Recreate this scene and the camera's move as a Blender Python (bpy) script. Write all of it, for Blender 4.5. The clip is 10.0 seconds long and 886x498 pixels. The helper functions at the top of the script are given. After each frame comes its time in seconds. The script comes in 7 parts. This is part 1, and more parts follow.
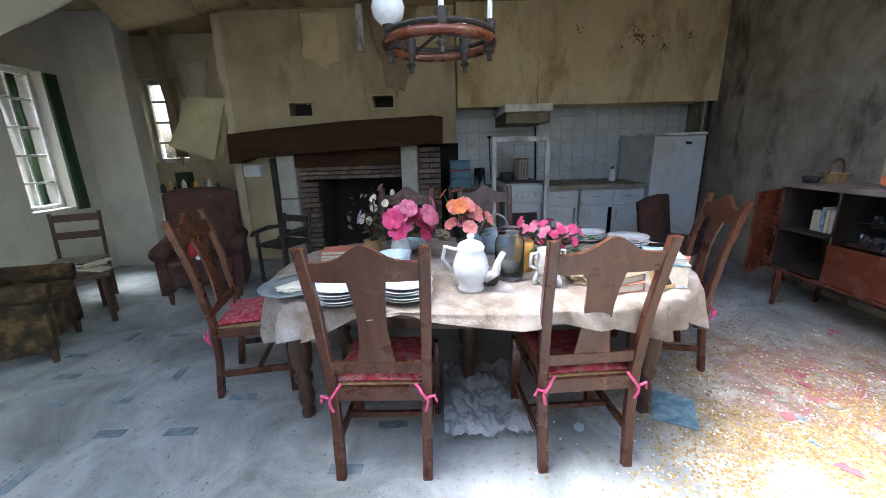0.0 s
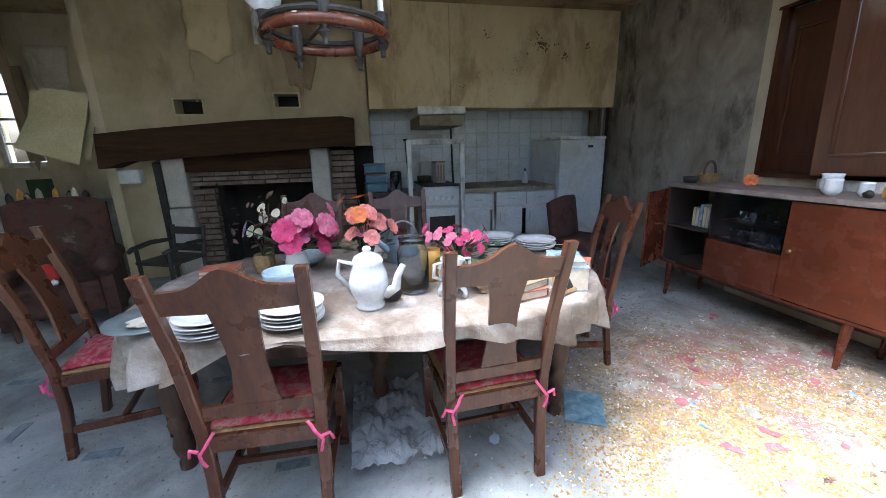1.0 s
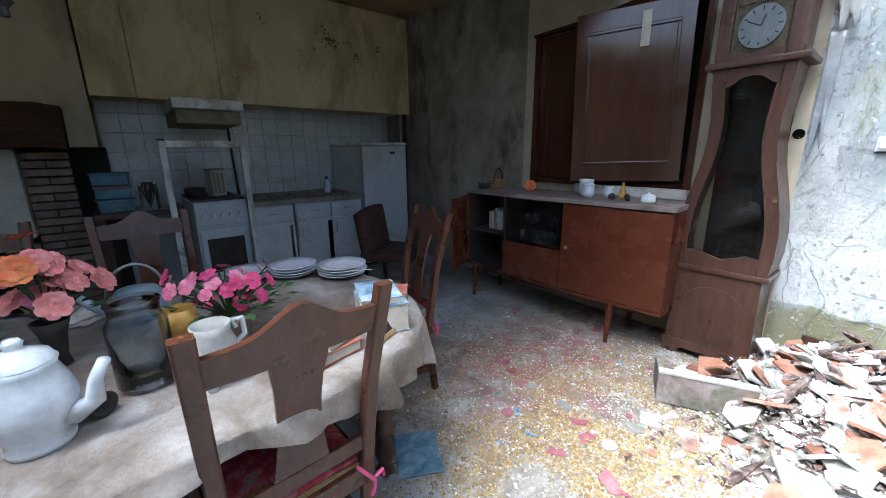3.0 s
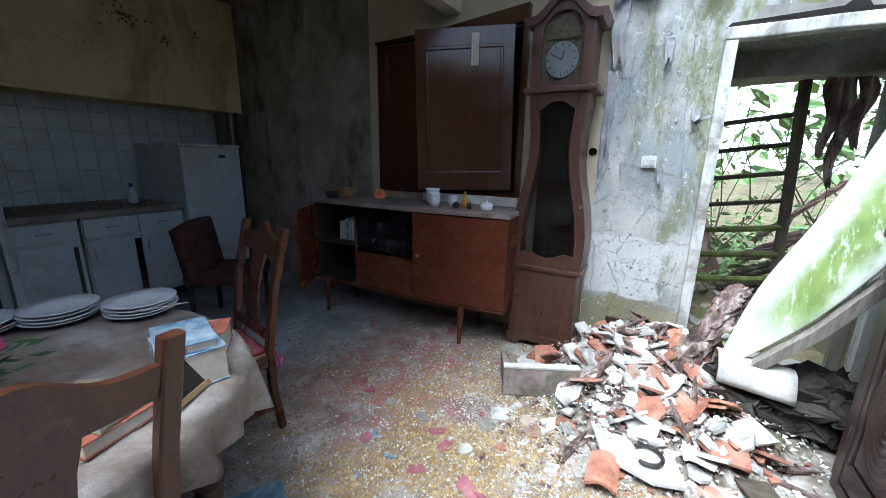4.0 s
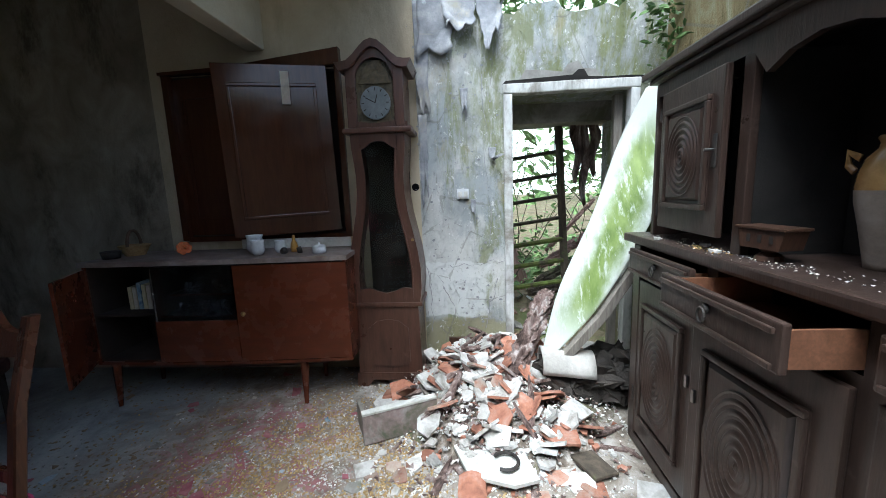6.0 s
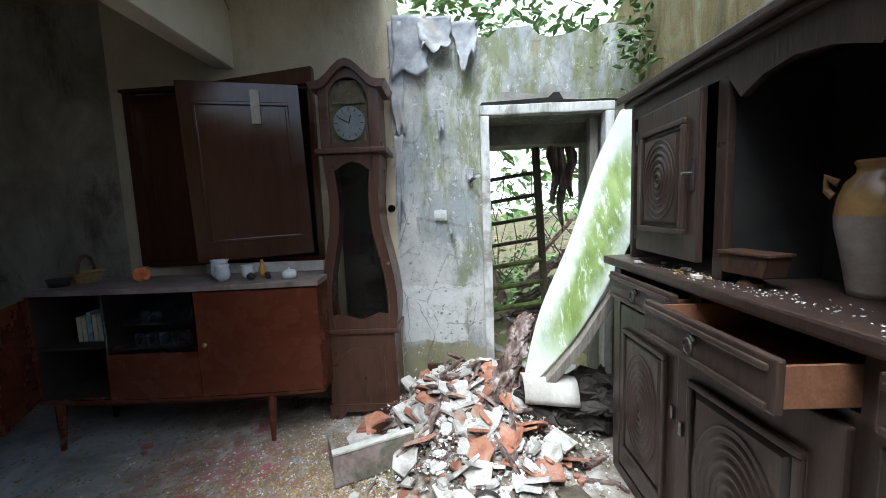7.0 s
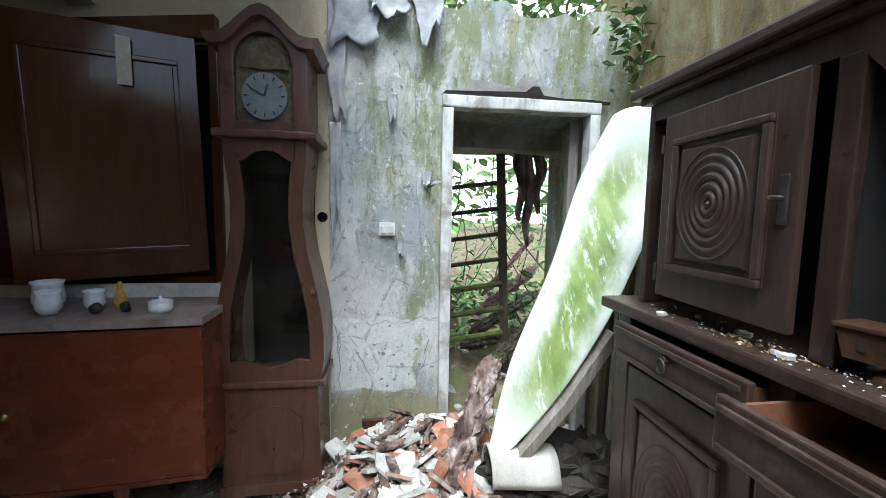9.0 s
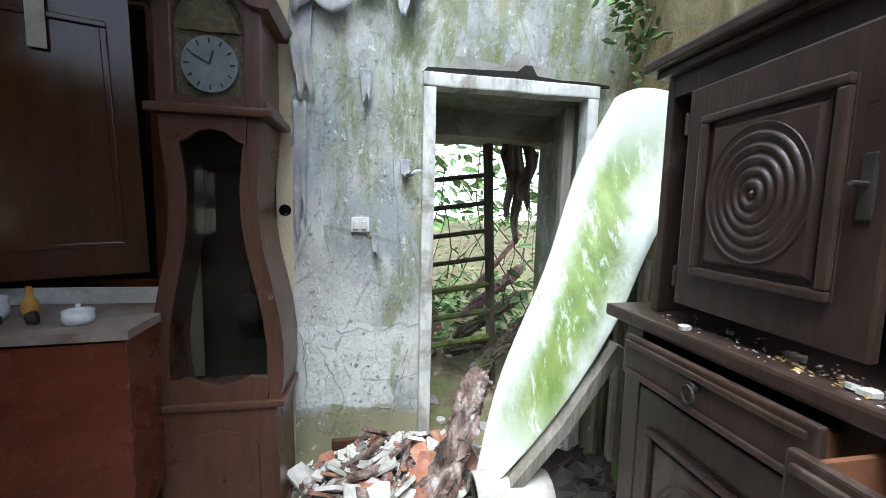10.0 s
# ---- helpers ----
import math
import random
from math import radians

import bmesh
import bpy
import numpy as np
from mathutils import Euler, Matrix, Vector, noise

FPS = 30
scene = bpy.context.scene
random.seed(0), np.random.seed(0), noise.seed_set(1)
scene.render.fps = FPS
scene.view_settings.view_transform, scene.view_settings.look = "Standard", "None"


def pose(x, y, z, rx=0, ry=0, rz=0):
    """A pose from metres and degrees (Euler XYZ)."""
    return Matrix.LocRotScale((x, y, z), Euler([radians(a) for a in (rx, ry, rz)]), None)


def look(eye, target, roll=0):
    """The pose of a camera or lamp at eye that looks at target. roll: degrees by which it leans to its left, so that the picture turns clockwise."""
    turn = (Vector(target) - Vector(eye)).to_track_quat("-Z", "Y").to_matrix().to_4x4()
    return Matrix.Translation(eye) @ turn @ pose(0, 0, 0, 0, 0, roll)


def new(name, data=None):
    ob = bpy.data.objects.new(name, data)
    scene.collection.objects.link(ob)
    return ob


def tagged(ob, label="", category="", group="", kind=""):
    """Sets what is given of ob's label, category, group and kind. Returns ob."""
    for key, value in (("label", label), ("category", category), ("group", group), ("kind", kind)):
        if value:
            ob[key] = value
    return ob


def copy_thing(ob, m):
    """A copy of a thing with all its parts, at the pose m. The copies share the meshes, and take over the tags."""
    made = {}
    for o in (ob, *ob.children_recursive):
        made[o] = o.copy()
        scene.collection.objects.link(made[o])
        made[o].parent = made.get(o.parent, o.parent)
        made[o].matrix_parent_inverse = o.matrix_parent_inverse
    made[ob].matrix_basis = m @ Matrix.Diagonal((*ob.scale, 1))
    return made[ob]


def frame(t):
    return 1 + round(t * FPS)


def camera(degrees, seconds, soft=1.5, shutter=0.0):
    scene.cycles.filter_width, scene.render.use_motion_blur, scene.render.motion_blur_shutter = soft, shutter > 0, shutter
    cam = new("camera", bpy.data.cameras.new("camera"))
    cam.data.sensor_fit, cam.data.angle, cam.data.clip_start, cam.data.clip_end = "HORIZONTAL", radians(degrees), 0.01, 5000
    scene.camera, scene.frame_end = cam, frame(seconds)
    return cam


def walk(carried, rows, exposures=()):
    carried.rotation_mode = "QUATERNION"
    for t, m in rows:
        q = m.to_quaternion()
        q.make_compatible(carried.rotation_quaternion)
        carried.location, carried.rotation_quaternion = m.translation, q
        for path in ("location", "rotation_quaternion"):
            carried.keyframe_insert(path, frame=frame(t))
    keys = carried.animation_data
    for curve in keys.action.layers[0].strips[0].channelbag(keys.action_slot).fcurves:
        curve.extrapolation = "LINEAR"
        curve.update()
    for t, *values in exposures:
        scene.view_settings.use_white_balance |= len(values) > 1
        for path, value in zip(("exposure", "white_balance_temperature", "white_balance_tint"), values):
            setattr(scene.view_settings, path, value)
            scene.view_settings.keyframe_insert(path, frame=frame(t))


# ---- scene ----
# ---------------- camera ----------------
cam = camera(99.0, 10.0, soft=0.7)
PATH = [
    (0, (-0.094, 1.457, 1.351), (-0.081, 3.392, 0.843), -1.6),
    (0.5, (-0.030, 1.509, 1.355), (0.062, 3.440, 0.842), -1.4),
    (1, (0.049, 1.585, 1.350), (0.426, 3.483, 0.845), -1.5),
    (1.5, (0.078, 1.706, 1.354), (0.818, 3.489, 0.833), -1.3),
    (2, (0.092, 1.786, 1.356), (1.011, 3.480, 0.823), -0.8),
    (2.2, (0.109, 1.800, 1.354), (1.049, 3.479, 0.807), -1.0),
    (3.3, (0.324, 1.958, 1.362), (1.721, 3.305, 0.880), -0.3),
    (3.5, (0.353, 1.954, 1.372), (1.855, 3.178, 0.878), 0.1),
    (4, (0.394, 1.946, 1.379), (2.092, 2.893, 0.909), 1.0),
    (4.5, (0.401, 1.944, 1.388), (2.240, 2.604, 0.956), 0.0),
    (5, (0.415, 1.966, 1.393), (2.316, 2.416, 0.963), -1.0),
    (5.5, (0.428, 1.985, 1.391), (2.365, 2.281, 0.986), -1.2),
    (6, (0.436, 1.976, 1.404), (2.407, 2.120, 1.098), -2.1),
    (6.2, (0.440, 1.985, 1.411), (2.419, 2.071, 1.135), -2.2),
    (7.3, (0.611, 1.923, 1.431), (2.601, 1.977, 1.235), -2.3),
    (7.5, (0.688, 1.896, 1.440), (2.677, 2.026, 1.270), -2.4),
    (8, (0.826, 1.865, 1.449), (2.805, 2.084, 1.267), -0.4),
    (8.5, (0.955, 1.897, 1.449), (2.947, 1.920, 1.279), 0.9),
    (9, (1.120, 1.988, 1.461), (3.094, 1.724, 1.279), 1.0),
    (9.5, (1.220, 1.996, 1.438), (3.184, 1.689, 1.214), 2.2),
    (10, (1.358, 1.939, 1.447), (3.318, 1.593, 1.250), 1.4),
]
walk(cam, [(t, look(eye, target, roll)) for t, eye, target, roll in PATH],
     exposures=[(0.0, 2.8, 5650, 8), (2.2, 2.32, 5300, 5), (3.5, 1.42, 5200, 4), (4.5, 0.92, 5200, 4), (6.2, 0.76, 5400, 3), (7.5, 0.76, 5500, 3), (10.0, 0.86, 5500, 3)])

# ---------------- world and sun ----------------
world = bpy.data.worlds.new("overcast_sky")
scene.world = world
world.use_nodes = True
wt = world.node_tree
sky = wt.nodes.new("ShaderNodeTexSky")
sky.sky_type = "NISHITA"
sky.sun_disc = False
sky.sun_elevation, sky.sun_rotation = radians(66), radians(280)
sky.air_density, sky.dust_density = 1.0, 7.0
bg = wt.nodes["Background"]
bg.inputs["Strength"].default_value = 0.15
wt.links.new(sky.outputs[0], bg.inputs["Color"])
sun = new("sun", bpy.data.lights.new("sun", "SUN"))
sun.data.energy, sun.data.angle, sun.data.color = 3.3, radians(35), (1.0, 0.98, 0.95)
sun.matrix_world = look((-0.7, 2.7, 7.0), (2.3, 1.6, 0.0))


# ---------------- materials ----------------
class Nodes:
    """A short hand for node materials."""

    def __init__(self, name):
        self.mat = bpy.data.materials.new(name)
        self.mat.use_nodes = True
        self.t = self.mat.node_tree
        self.b = self.t.nodes["Principled BSDF"]
        geo = self.t.nodes.new("ShaderNodeNewGeometry")
        self.pos = geo.outputs["Position"]
        self.island = geo.outputs["Random Per Island"]

    def link(self, a, b):
        if hasattr(a, "is_output"):
            self.t.links.new(a, b)
        else:
            b.default_value = a

    def stretch(self, s):
        n = self.t.nodes.new("ShaderNodeMapping")
        self.link(self.pos, n.inputs["Vector"])
        n.inputs["Scale"].default_value = s
        return n.outputs[0]

    def noise(self, scale, detail=6.0, s=(1, 1, 1), rough=0.6, warp=0.0):
        n = self.t.nodes.new("ShaderNodeTexNoise")
        self.link(self.stretch(s), n.inputs["Vector"])
        n.inputs["Scale"].default_value, n.inputs["Detail"].default_value = scale, detail
        n.inputs["Roughness"].default_value, n.inputs["Distortion"].default_value = rough, warp
        return n.outputs["Fac"]

    def voronoi(self, scale, feature="DISTANCE_TO_EDGE"):
        n = self.t.nodes.new("ShaderNodeTexVoronoi")
        n.feature = feature
        self.link(self.pos, n.inputs["Vector"])
        n.inputs["Scale"].default_value = scale
        return n.outputs[0]

    def axis(self, k):
        n = self.t.nodes.new("ShaderNodeSeparateXYZ")
        self.link(self.pos, n.inputs[0])
        return n.outputs[k]

    def math(self, op, a, b=0.0, clamp=False):
        n = self.t.nodes.new("ShaderNodeMath")
        n.operation, n.use_clamp = op, clamp
        self.link(a, n.inputs[0])
        self.link(b, n.inputs[1])
        return n.outputs[0]

    def step(self, a, lo, hi):
        n = self.t.nodes.new("ShaderNodeMapRange")
        n.interpolation_type = "SMOOTHSTEP"
        self.link(a, n.inputs["Value"])
        n.inputs["From Min"].default_value, n.inputs["From Max"].default_value = lo, hi
        return n.outputs[0]

    def ramp(self, fac, stops):
        n = self.t.nodes.new("ShaderNodeValToRGB")
        self.link(fac, n.inputs[0])
        e = n.color_ramp.elements
        while len(e) < len(stops):
            e.new(0.5)
        for k, (p, c) in enumerate(stops):
            e[k].position, e[k].color = p, (*c, 1)
        return n.outputs[0]

    def mix(self, fac, a, b, blend="MIX"):
        n = self.t.nodes.new("ShaderNodeMix")
        n.data_type, n.blend_type = "RGBA", blend
        self.link(fac, n.inputs[0])
        for v, k in ((a, 6), (b, 7)):
            self.link(v if hasattr(v, "is_output") else (*v, 1), n.inputs[k])
        return n.outputs[2]

    def bump(self, h, strength=0.4, dist=0.01, after=None):
        n = self.t.nodes.new("ShaderNodeBump")
        n.inputs["Strength"].default_value, n.inputs["Distance"].default_value = strength, dist
        self.link(h, n.inputs["Height"])
        if after:
            self.link(after, n.inputs["Normal"])
        self.link(n.outputs[0], self.b.inputs["Normal"])
        return n.outputs[0]

    def vary(self, col, amount, island=False):
        if island:
            r = self.island
        else:
            r = self.t.nodes.new("ShaderNodeObjectInfo").outputs["Random"]
        n = self.t.nodes.new("ShaderNodeHueSaturation")
        self.link(self.math("ADD", self.math("MULTIPLY", r, 2 * amount), 1 - amount), n.inputs["Value"])
        self.link(col, n.inputs["Color"])
        return n.outputs[0]

    def done(self, col, rough=0.8, metal=0.0, spec=0.4):
        self.link(col if hasattr(col, "is_output") else (*col, 1), self.b.inputs["Base Color"])
        self.link(rough, self.b.inputs["Roughness"])
        self.b.inputs["Metallic"].default_value = metal
        self.b.inputs["Specular IOR Level"].default_value = spec
        return self.mat


def surf(name, stops, scale=5.0, rough=0.8, bump=0.35, s=(1, 1, 1), metal=0.0, fine=45.0, dist=0.006, vary=0.0, island=False, spec=0.4, dirt=None):
    """Mottled surface: large noise picks the colour, fine noise gives grain, relief and uneven gloss."""
    n = Nodes(name)
    big, small = n.noise(scale, 6, s, 0.62, 0.4), n.noise(fine, 4, s, 0.7)
    col = n.ramp(big, stops)
    col = n.mix(0.35, col, n.ramp(small, [(0.3, (0.35, 0.35, 0.35)), (0.7, (1, 1, 1))]), "MULTIPLY")
    if dirt:
        col = n.mix(n.step(n.noise(2.3, 8, (1, 1, 1), 0.7, 0.6), 0.5, 0.66), col, dirt)
    if vary:
        col = n.vary(col, vary, island)
    n.bump(n.math("ADD", n.math("MULTIPLY", big, 0.5), n.math("MULTIPLY", small, 0.5)), bump, dist)
    r = n.math("ADD", n.math("MULTIPLY", small, 0.25), rough - 0.125, True)
    return n.done(col, r, metal, spec)


def wood(name, dark, light, rough=0.45, axis="z", scale=7.0, vary=0.0, wear=None, bump=0.25, spec=0.4):
    s = {"x": (0.12, 1, 1), "y": (1, 0.12, 1), "z": (1, 1, 0.12)}[axis]
    n = Nodes(name)
    g = n.noise(scale * 3, 8, s, 0.65, 0.8)
    f = n.noise(scale * 20, 3, s, 0.6)
    col = n.ramp(g, [(0.25, dark), (0.75, light)])
    col = n.mix(0.4, col, n.ramp(f, [(0.3, (0.4, 0.4, 0.4)), (0.65, (1, 1, 1))]), "MULTIPLY")
    if wear:
        col = n.mix(n.step(n.noise(4.0, 8, (1, 1, 1), 0.75, 0.3), 0.56, 0.72), col, wear)
    if vary:
        col = n.vary(col, vary)
    n.bump(n.math("ADD", g, f), bump, 0.003)
    r = n.math("ADD", n.math("MULTIPLY", n.noise(6, 5), 0.4), rough - 0.2, True)
    return n.done(col, r, 0.0, spec)


def plaster_east():
    """Blistered white wall with green algae runs, grey patches and a damp brown foot."""
    n = Nodes("blistered_plaster")
    y, z = n.axis(1), n.axis(2)
    a = n.noise(1.1, 10, (1, 1, 0.8), 0.66, 0.2)
    col = n.ramp(a, [(0.36, (0.20, 0.215, 0.22)), (0.48, (0.36, 0.375, 0.37)), (0.57, (0.54, 0.55, 0.53)), (0.70, (0.68, 0.68, 0.65))])
    blue = n.step(n.noise(1.5, 9, (1, 1.3, 0.6), 0.66, 0.3), 0.50, 0.60)
    col = n.mix(n.math("MULTIPLY", blue, 0.7), col, (0.29, 0.325, 0.345))
    green = n.step(n.noise(2.3, 10, (1, 1.6, 0.28), 0.72, 0.3), 0.50, 0.61)
    col = n.mix(n.math("MULTIPLY", green, 0.85), col, (0.19, 0.215, 0.085))
    # algae thickest in a run beside the door frame and along the wall top
    near = n.math("MULTIPLY", n.step(n.noise(3.2, 10, (1, 1.2, 0.5), 0.75, 0.3), 0.44, 0.58), n.math("MAXIMUM", n.step(y, 2.05, 1.80), n.step(z, 2.2, 2.5)))
    col = n.mix(n.math("MULTIPLY", near, 0.8), col, (0.17, 0.19, 0.065))
    ochre = n.step(n.noise(2.1, 9, (1, 1.2, 0.6), 0.72, 0.2), 0.55, 0.65)
    col = n.mix(n.math("MULTIPLY", ochre, 0.55), col, (0.34, 0.30, 0.16))
    # pale patch where a cupboard once stood
    e = n.math("MULTIPLY", n.math("SUBTRACT", n.noise(5, 8), 0.5), 0.16)
    zz, yy = n.math("ADD", z, e), n.math("ADD", y, e)
    patch = n.math("MULTIPLY", n.math("MULTIPLY", n.step(zz, 0.41, 0.43), n.step(zz, 0.86, 0.845)), n.step(n.math("ADD", yy, n.math("MULTIPLY", n.noise(3, 8), 0.5)), 2.10, 2.16))
    col = n.mix(n.math("MULTIPLY", patch, 0.8), col, (0.70, 0.72, 0.71))
    foot = n.step(n.math("ADD", z, n.math("MULTIPLY", n.math("SUBTRACT", n.noise(4, 8), 0.5), 0.3)), 0.44, 0.38)
    col = n.mix(n.math("MULTIPLY", foot, 0.85), col, (0.27, 0.25, 0.14))
    crack = n.math("SUBTRACT", 1.0, n.step(n.math("ADD", n.voronoi(1.5), n.math("MULTIPLY", n.noise(9, 6), 0.06)), 0.030, 0.036))
    col = n.mix(n.math("MULTIPLY", crack, 0.5), col, (0.18, 0.18, 0.15))
    speck = n.step(n.noise(38, 8, (1, 1, 0.7), 0.85), 0.57, 0.64)
    col = n.mix(n.math("MULTIPLY", speck, 0.55), col, (0.19, 0.20, 0.15))
    chip = n.step(n.noise(17, 9, (1, 1, 0.8), 0.8), 0.59, 0.61)
    col = n.mix(n.math("MULTIPLY", chip, 0.8), col, (0.66, 0.67, 0.66))
    # paint lifted in islands
    lift = n.step(n.math("ADD", n.noise(7, 10, (1, 1, 0.8), 0.74), n.math("MULTIPLY", n.noise(1.7, 4), 0.5)), 0.76, 0.78)
    b0 = n.bump(lift, 0.7, 0.006)
    b1 = n.bump(n.noise(12, 9, (1, 1, 0.8), 0.68), 0.45, 0.015, b0)
    n.bump(n.noise(60, 7, (1, 1, 1), 0.75), 0.75, 0.008, b1)
    return n.done(col, 0.7, 0.0, 0.4)


def streaked_plaster(name, base, pale, dark, amount=0.7, scale=2.0, rough=0.9):
    """Old plaster with dark damp runs."""
    n = Nodes(name)
    col = n.ramp(n.noise(scale, 8, (1, 1, 0.8), 0.62, 0.5), [(0.32, base), (0.68, pale)])
    run = n.step(n.noise(2.0, 10, (1, 1, 0.42), 0.72, 0.25), 0.5, 0.66)
    col = n.mix(n.math("MULTIPLY", run, amount), col, dark)
    spot = n.step(n.noise(7.0, 8, (1, 1, 1), 0.75, 0.4), 0.64, 0.74)
    col = n.mix(n.math("MULTIPLY", spot, amount * 0.8), col, dark)
    b1 = n.bump(n.noise(9, 8, (1, 1, 0.6), 0.7), 0.5, 0.02)
    n.bump(n.noise(80, 5), 0.4, 0.006, b1)
    return n.done(col, rough, 0.0, 0.25)


def floor_material():
    """Dusty concrete: blue-grey, with pale plaster dust, ochre crumbs and a faded red stain."""
    n = Nodes("dusty_concrete")
    x, y = n.axis(0), n.axis(1)
    col = n.ramp(n.noise(1.7, 9, (1, 1, 1), 0.65, 0.6), [(0.3, (0.12, 0.125, 0.125)), (0.46, (0.26, 0.28, 0.285)), (0.58, (0.38, 0.40, 0.405)), (0.72, (0.50, 0.50, 0.47))])
    w = n.math("MULTIPLY", n.math("SUBTRACT", n.noise(2.2, 8, (1, 1, 1), 0.7, 0.5), 0.5), 2.4)
    dust = n.math("MULTIPLY", n.step(n.math("ADD", x, w), 0.8, 1.3), n.step(n.math("ADD", y, w), 4.3, 3.5))
    earth = n.ramp(n.noise(5, 9, (1, 1, 1), 0.75, 0.4), [(0.34, (0.13, 0.105, 0.08)), (0.48, (0.27, 0.235, 0.19)), (0.62, (0.44, 0.41, 0.375))])
    col = n.mix(dust, col, earth)
    dx, dy = n.math("SUBTRACT", x, 2.15), n.math("SUBTRACT", y, 3.2)
    d = n.math("SQRT", n.math("ADD", n.math("MULTIPLY", dx, dx), n.math("MULTIPLY", n.math("MULTIPLY", dy, dy), 1.5)))
    red = n.math("MULTIPLY", n.step(n.math("ADD", d, n.math("MULTIPLY", w, 0.35)), 0.95, 0.3), n.step(n.noise(7, 7, (1, 1, 1), 0.7, 0.8), 0.42, 0.6))
    col = n.mix(n.math("MULTIPLY", red, 0.8), col, (0.34, 0.095, 0.125))
    grit = n.step(n.noise(30, 8, (1, 1, 1), 0.85), 0.55, 0.63)
    col = n.mix(n.math("MULTIPLY", grit, 0.5), col, (0.14, 0.13, 0.11))
    b1 = n.bump(n.noise(7, 8, (1, 1, 1), 0.7), 0.5, 0.02)
    n.bump(n.noise(90, 5), 0.6, 0.006, b1)
    return n.done(col, n.math("ADD", n.math("MULTIPLY", n.noise(3, 5), 0.3), 0.5), 0.0, 0.3)


def glass(name, col=(1, 1, 1), rough=0.02, dusty=0.15):
    n = Nodes(name)
    n.b.inputs["Transmission Weight"].default_value = 1.0
    n.b.inputs["IOR"].default_value = 1.45
    r = n.math("ADD", n.math("MULTIPLY", n.step(n.noise(6, 6), 0.45, 0.7), dusty), rough)
    return n.done(col, r, 0.0, 0.5)


def algae_sheet():
    """White plastic panel with green algae in long runs."""
    n = Nodes("algae_panel")
    y, z = n.axis(1), n.axis(2)
    g = n.noise(3.0, 9, (1, 2.2, 0.25), 0.65, 0.15)
    off = n.math("ADD", y, n.math("SUBTRACT", n.math("MULTIPLY", z, 0.455), 1.60))
    off = n.math("ABSOLUTE", n.math("ADD", off, n.math("MULTIPLY", n.math("SUBTRACT", n.noise(4, 7, (1, 1, 0.5), 0.7), 0.5), 0.22)))
    run = n.step(off, 0.13, 0.03)
    mid = n.math("MULTIPLY", n.step(z, 0.35, 0.75), n.step(z, 1.95, 1.6))
    flecks = n.step(n.noise(14, 8, (1, 2.5, 0.12), 0.7, 0.1), 0.30, 0.48)
    mask = n.math("MULTIPLY", n.math("MULTIPLY", n.math("MAXIMUM", run, n.step(g, 0.56, 0.68)), flecks), mid)
    col = n.mix(mask, (0.56, 0.60, 0.55), n.ramp(n.noise(9, 7, (1, 2, 0.3)), [(0.3, (0.11, 0.17, 0.035)), (0.7, (0.25, 0.33, 0.10))]))
    scratch = n.step(n.noise(9, 8, (1, 3, 0.15), 0.75, 0.1), 0.62, 0.66)
    col = n.mix(n.math("MULTIPLY", scratch, 0.8), col, (0.58, 0.62, 0.56))
    n.bump(n.noise(30, 6), 0.3, 0.006)
    return n.done(col, 0.5, 0.0, 0.4)


M_EAST = plaster_east()
M_GREYWALL = streaked_plaster("grey_damp_plaster", (0.19, 0.165, 0.125), (0.40, 0.365, 0.29), (0.065, 0.052, 0.036), 0.85, 3.2)
M_CREAM = streaked_plaster("cream_wallpaper", (0.44, 0.37, 0.25), (0.60, 0.53, 0.39), (0.25, 0.19, 0.11), 0.35)


def south_wall():
    """Grey-white wall, ochre and mossy near the broken corner."""
    n = Nodes("mossy_south_wall")
    col = n.ramp(n.noise(1.4, 8, (1, 1, 0.8), 0.6, 0.4), [(0.3, (0.46, 0.48, 0.49)), (0.7, (0.66, 0.68, 0.68))])
    edge = n.math("ADD", n.axis(0), n.math("MULTIPLY", n.math("SUBTRACT", n.noise(2.6, 8, (1, 1, 0.4), 0.7, 0.5), 0.5), 1.3))
    moss = n.ramp(n.noise(5, 9, (1, 1, 0.35), 0.75, 0.6), [(0.3, (0.10, 0.085, 0.04)), (0.5, (0.24, 0.19, 0.09)), (0.62, (0.30, 0.29, 0.17)), (0.75, (0.48, 0.45, 0.38))])
    col = n.mix(n.step(edge, 2.0, 2.35), col, moss)
    crack = n.math("SUBTRACT", 1.0, n.step(n.voronoi(1.7), 0.008, 0.02))
    col = n.mix(n.math("MULTIPLY", crack, 0.4), col, (0.16, 0.16, 0.14))
    b1 = n.bump(n.noise(14, 8, (1, 1, 0.7), 0.7), 0.6, 0.02)
    n.bump(n.noise(70, 5), 0.5, 0.008, b1)
    return n.done(col, 0.85, 0.0, 0.25)


M_SOUTH = south_wall()
M_BREAST = streaked_plaster("greyed_wallpaper", (0.36, 0.30, 0.19), (0.50, 0.43, 0.29), (0.17, 0.13, 0.08), 0.45)
M_HOOD = streaked_plaster("mouldy_cream_board", (0.50, 0.41, 0.24), (0.66, 0.57, 0.37), (0.20, 0.13, 0.06), 0.5, 1.3)
M_WEST = streaked_plaster("grey_white_wall", (0.42, 0.40, 0.35), (0.56, 0.54, 0.48), (0.25, 0.23, 0.19), 0.35)
M_CEILK = streaked_plaster("brown_stained_ceiling", (0.22, 0.15, 0.08), (0.42, 0.33, 0.20), (0.08, 0.05, 0.03), 0.7, 1.2)
M_CEIL = streaked_plaster("cream_ceiling", (0.48, 0.42, 0.30), (0.60, 0.55, 0.43), (0.28, 0.22, 0.13), 0.3)
M_FLOOR = floor_material()
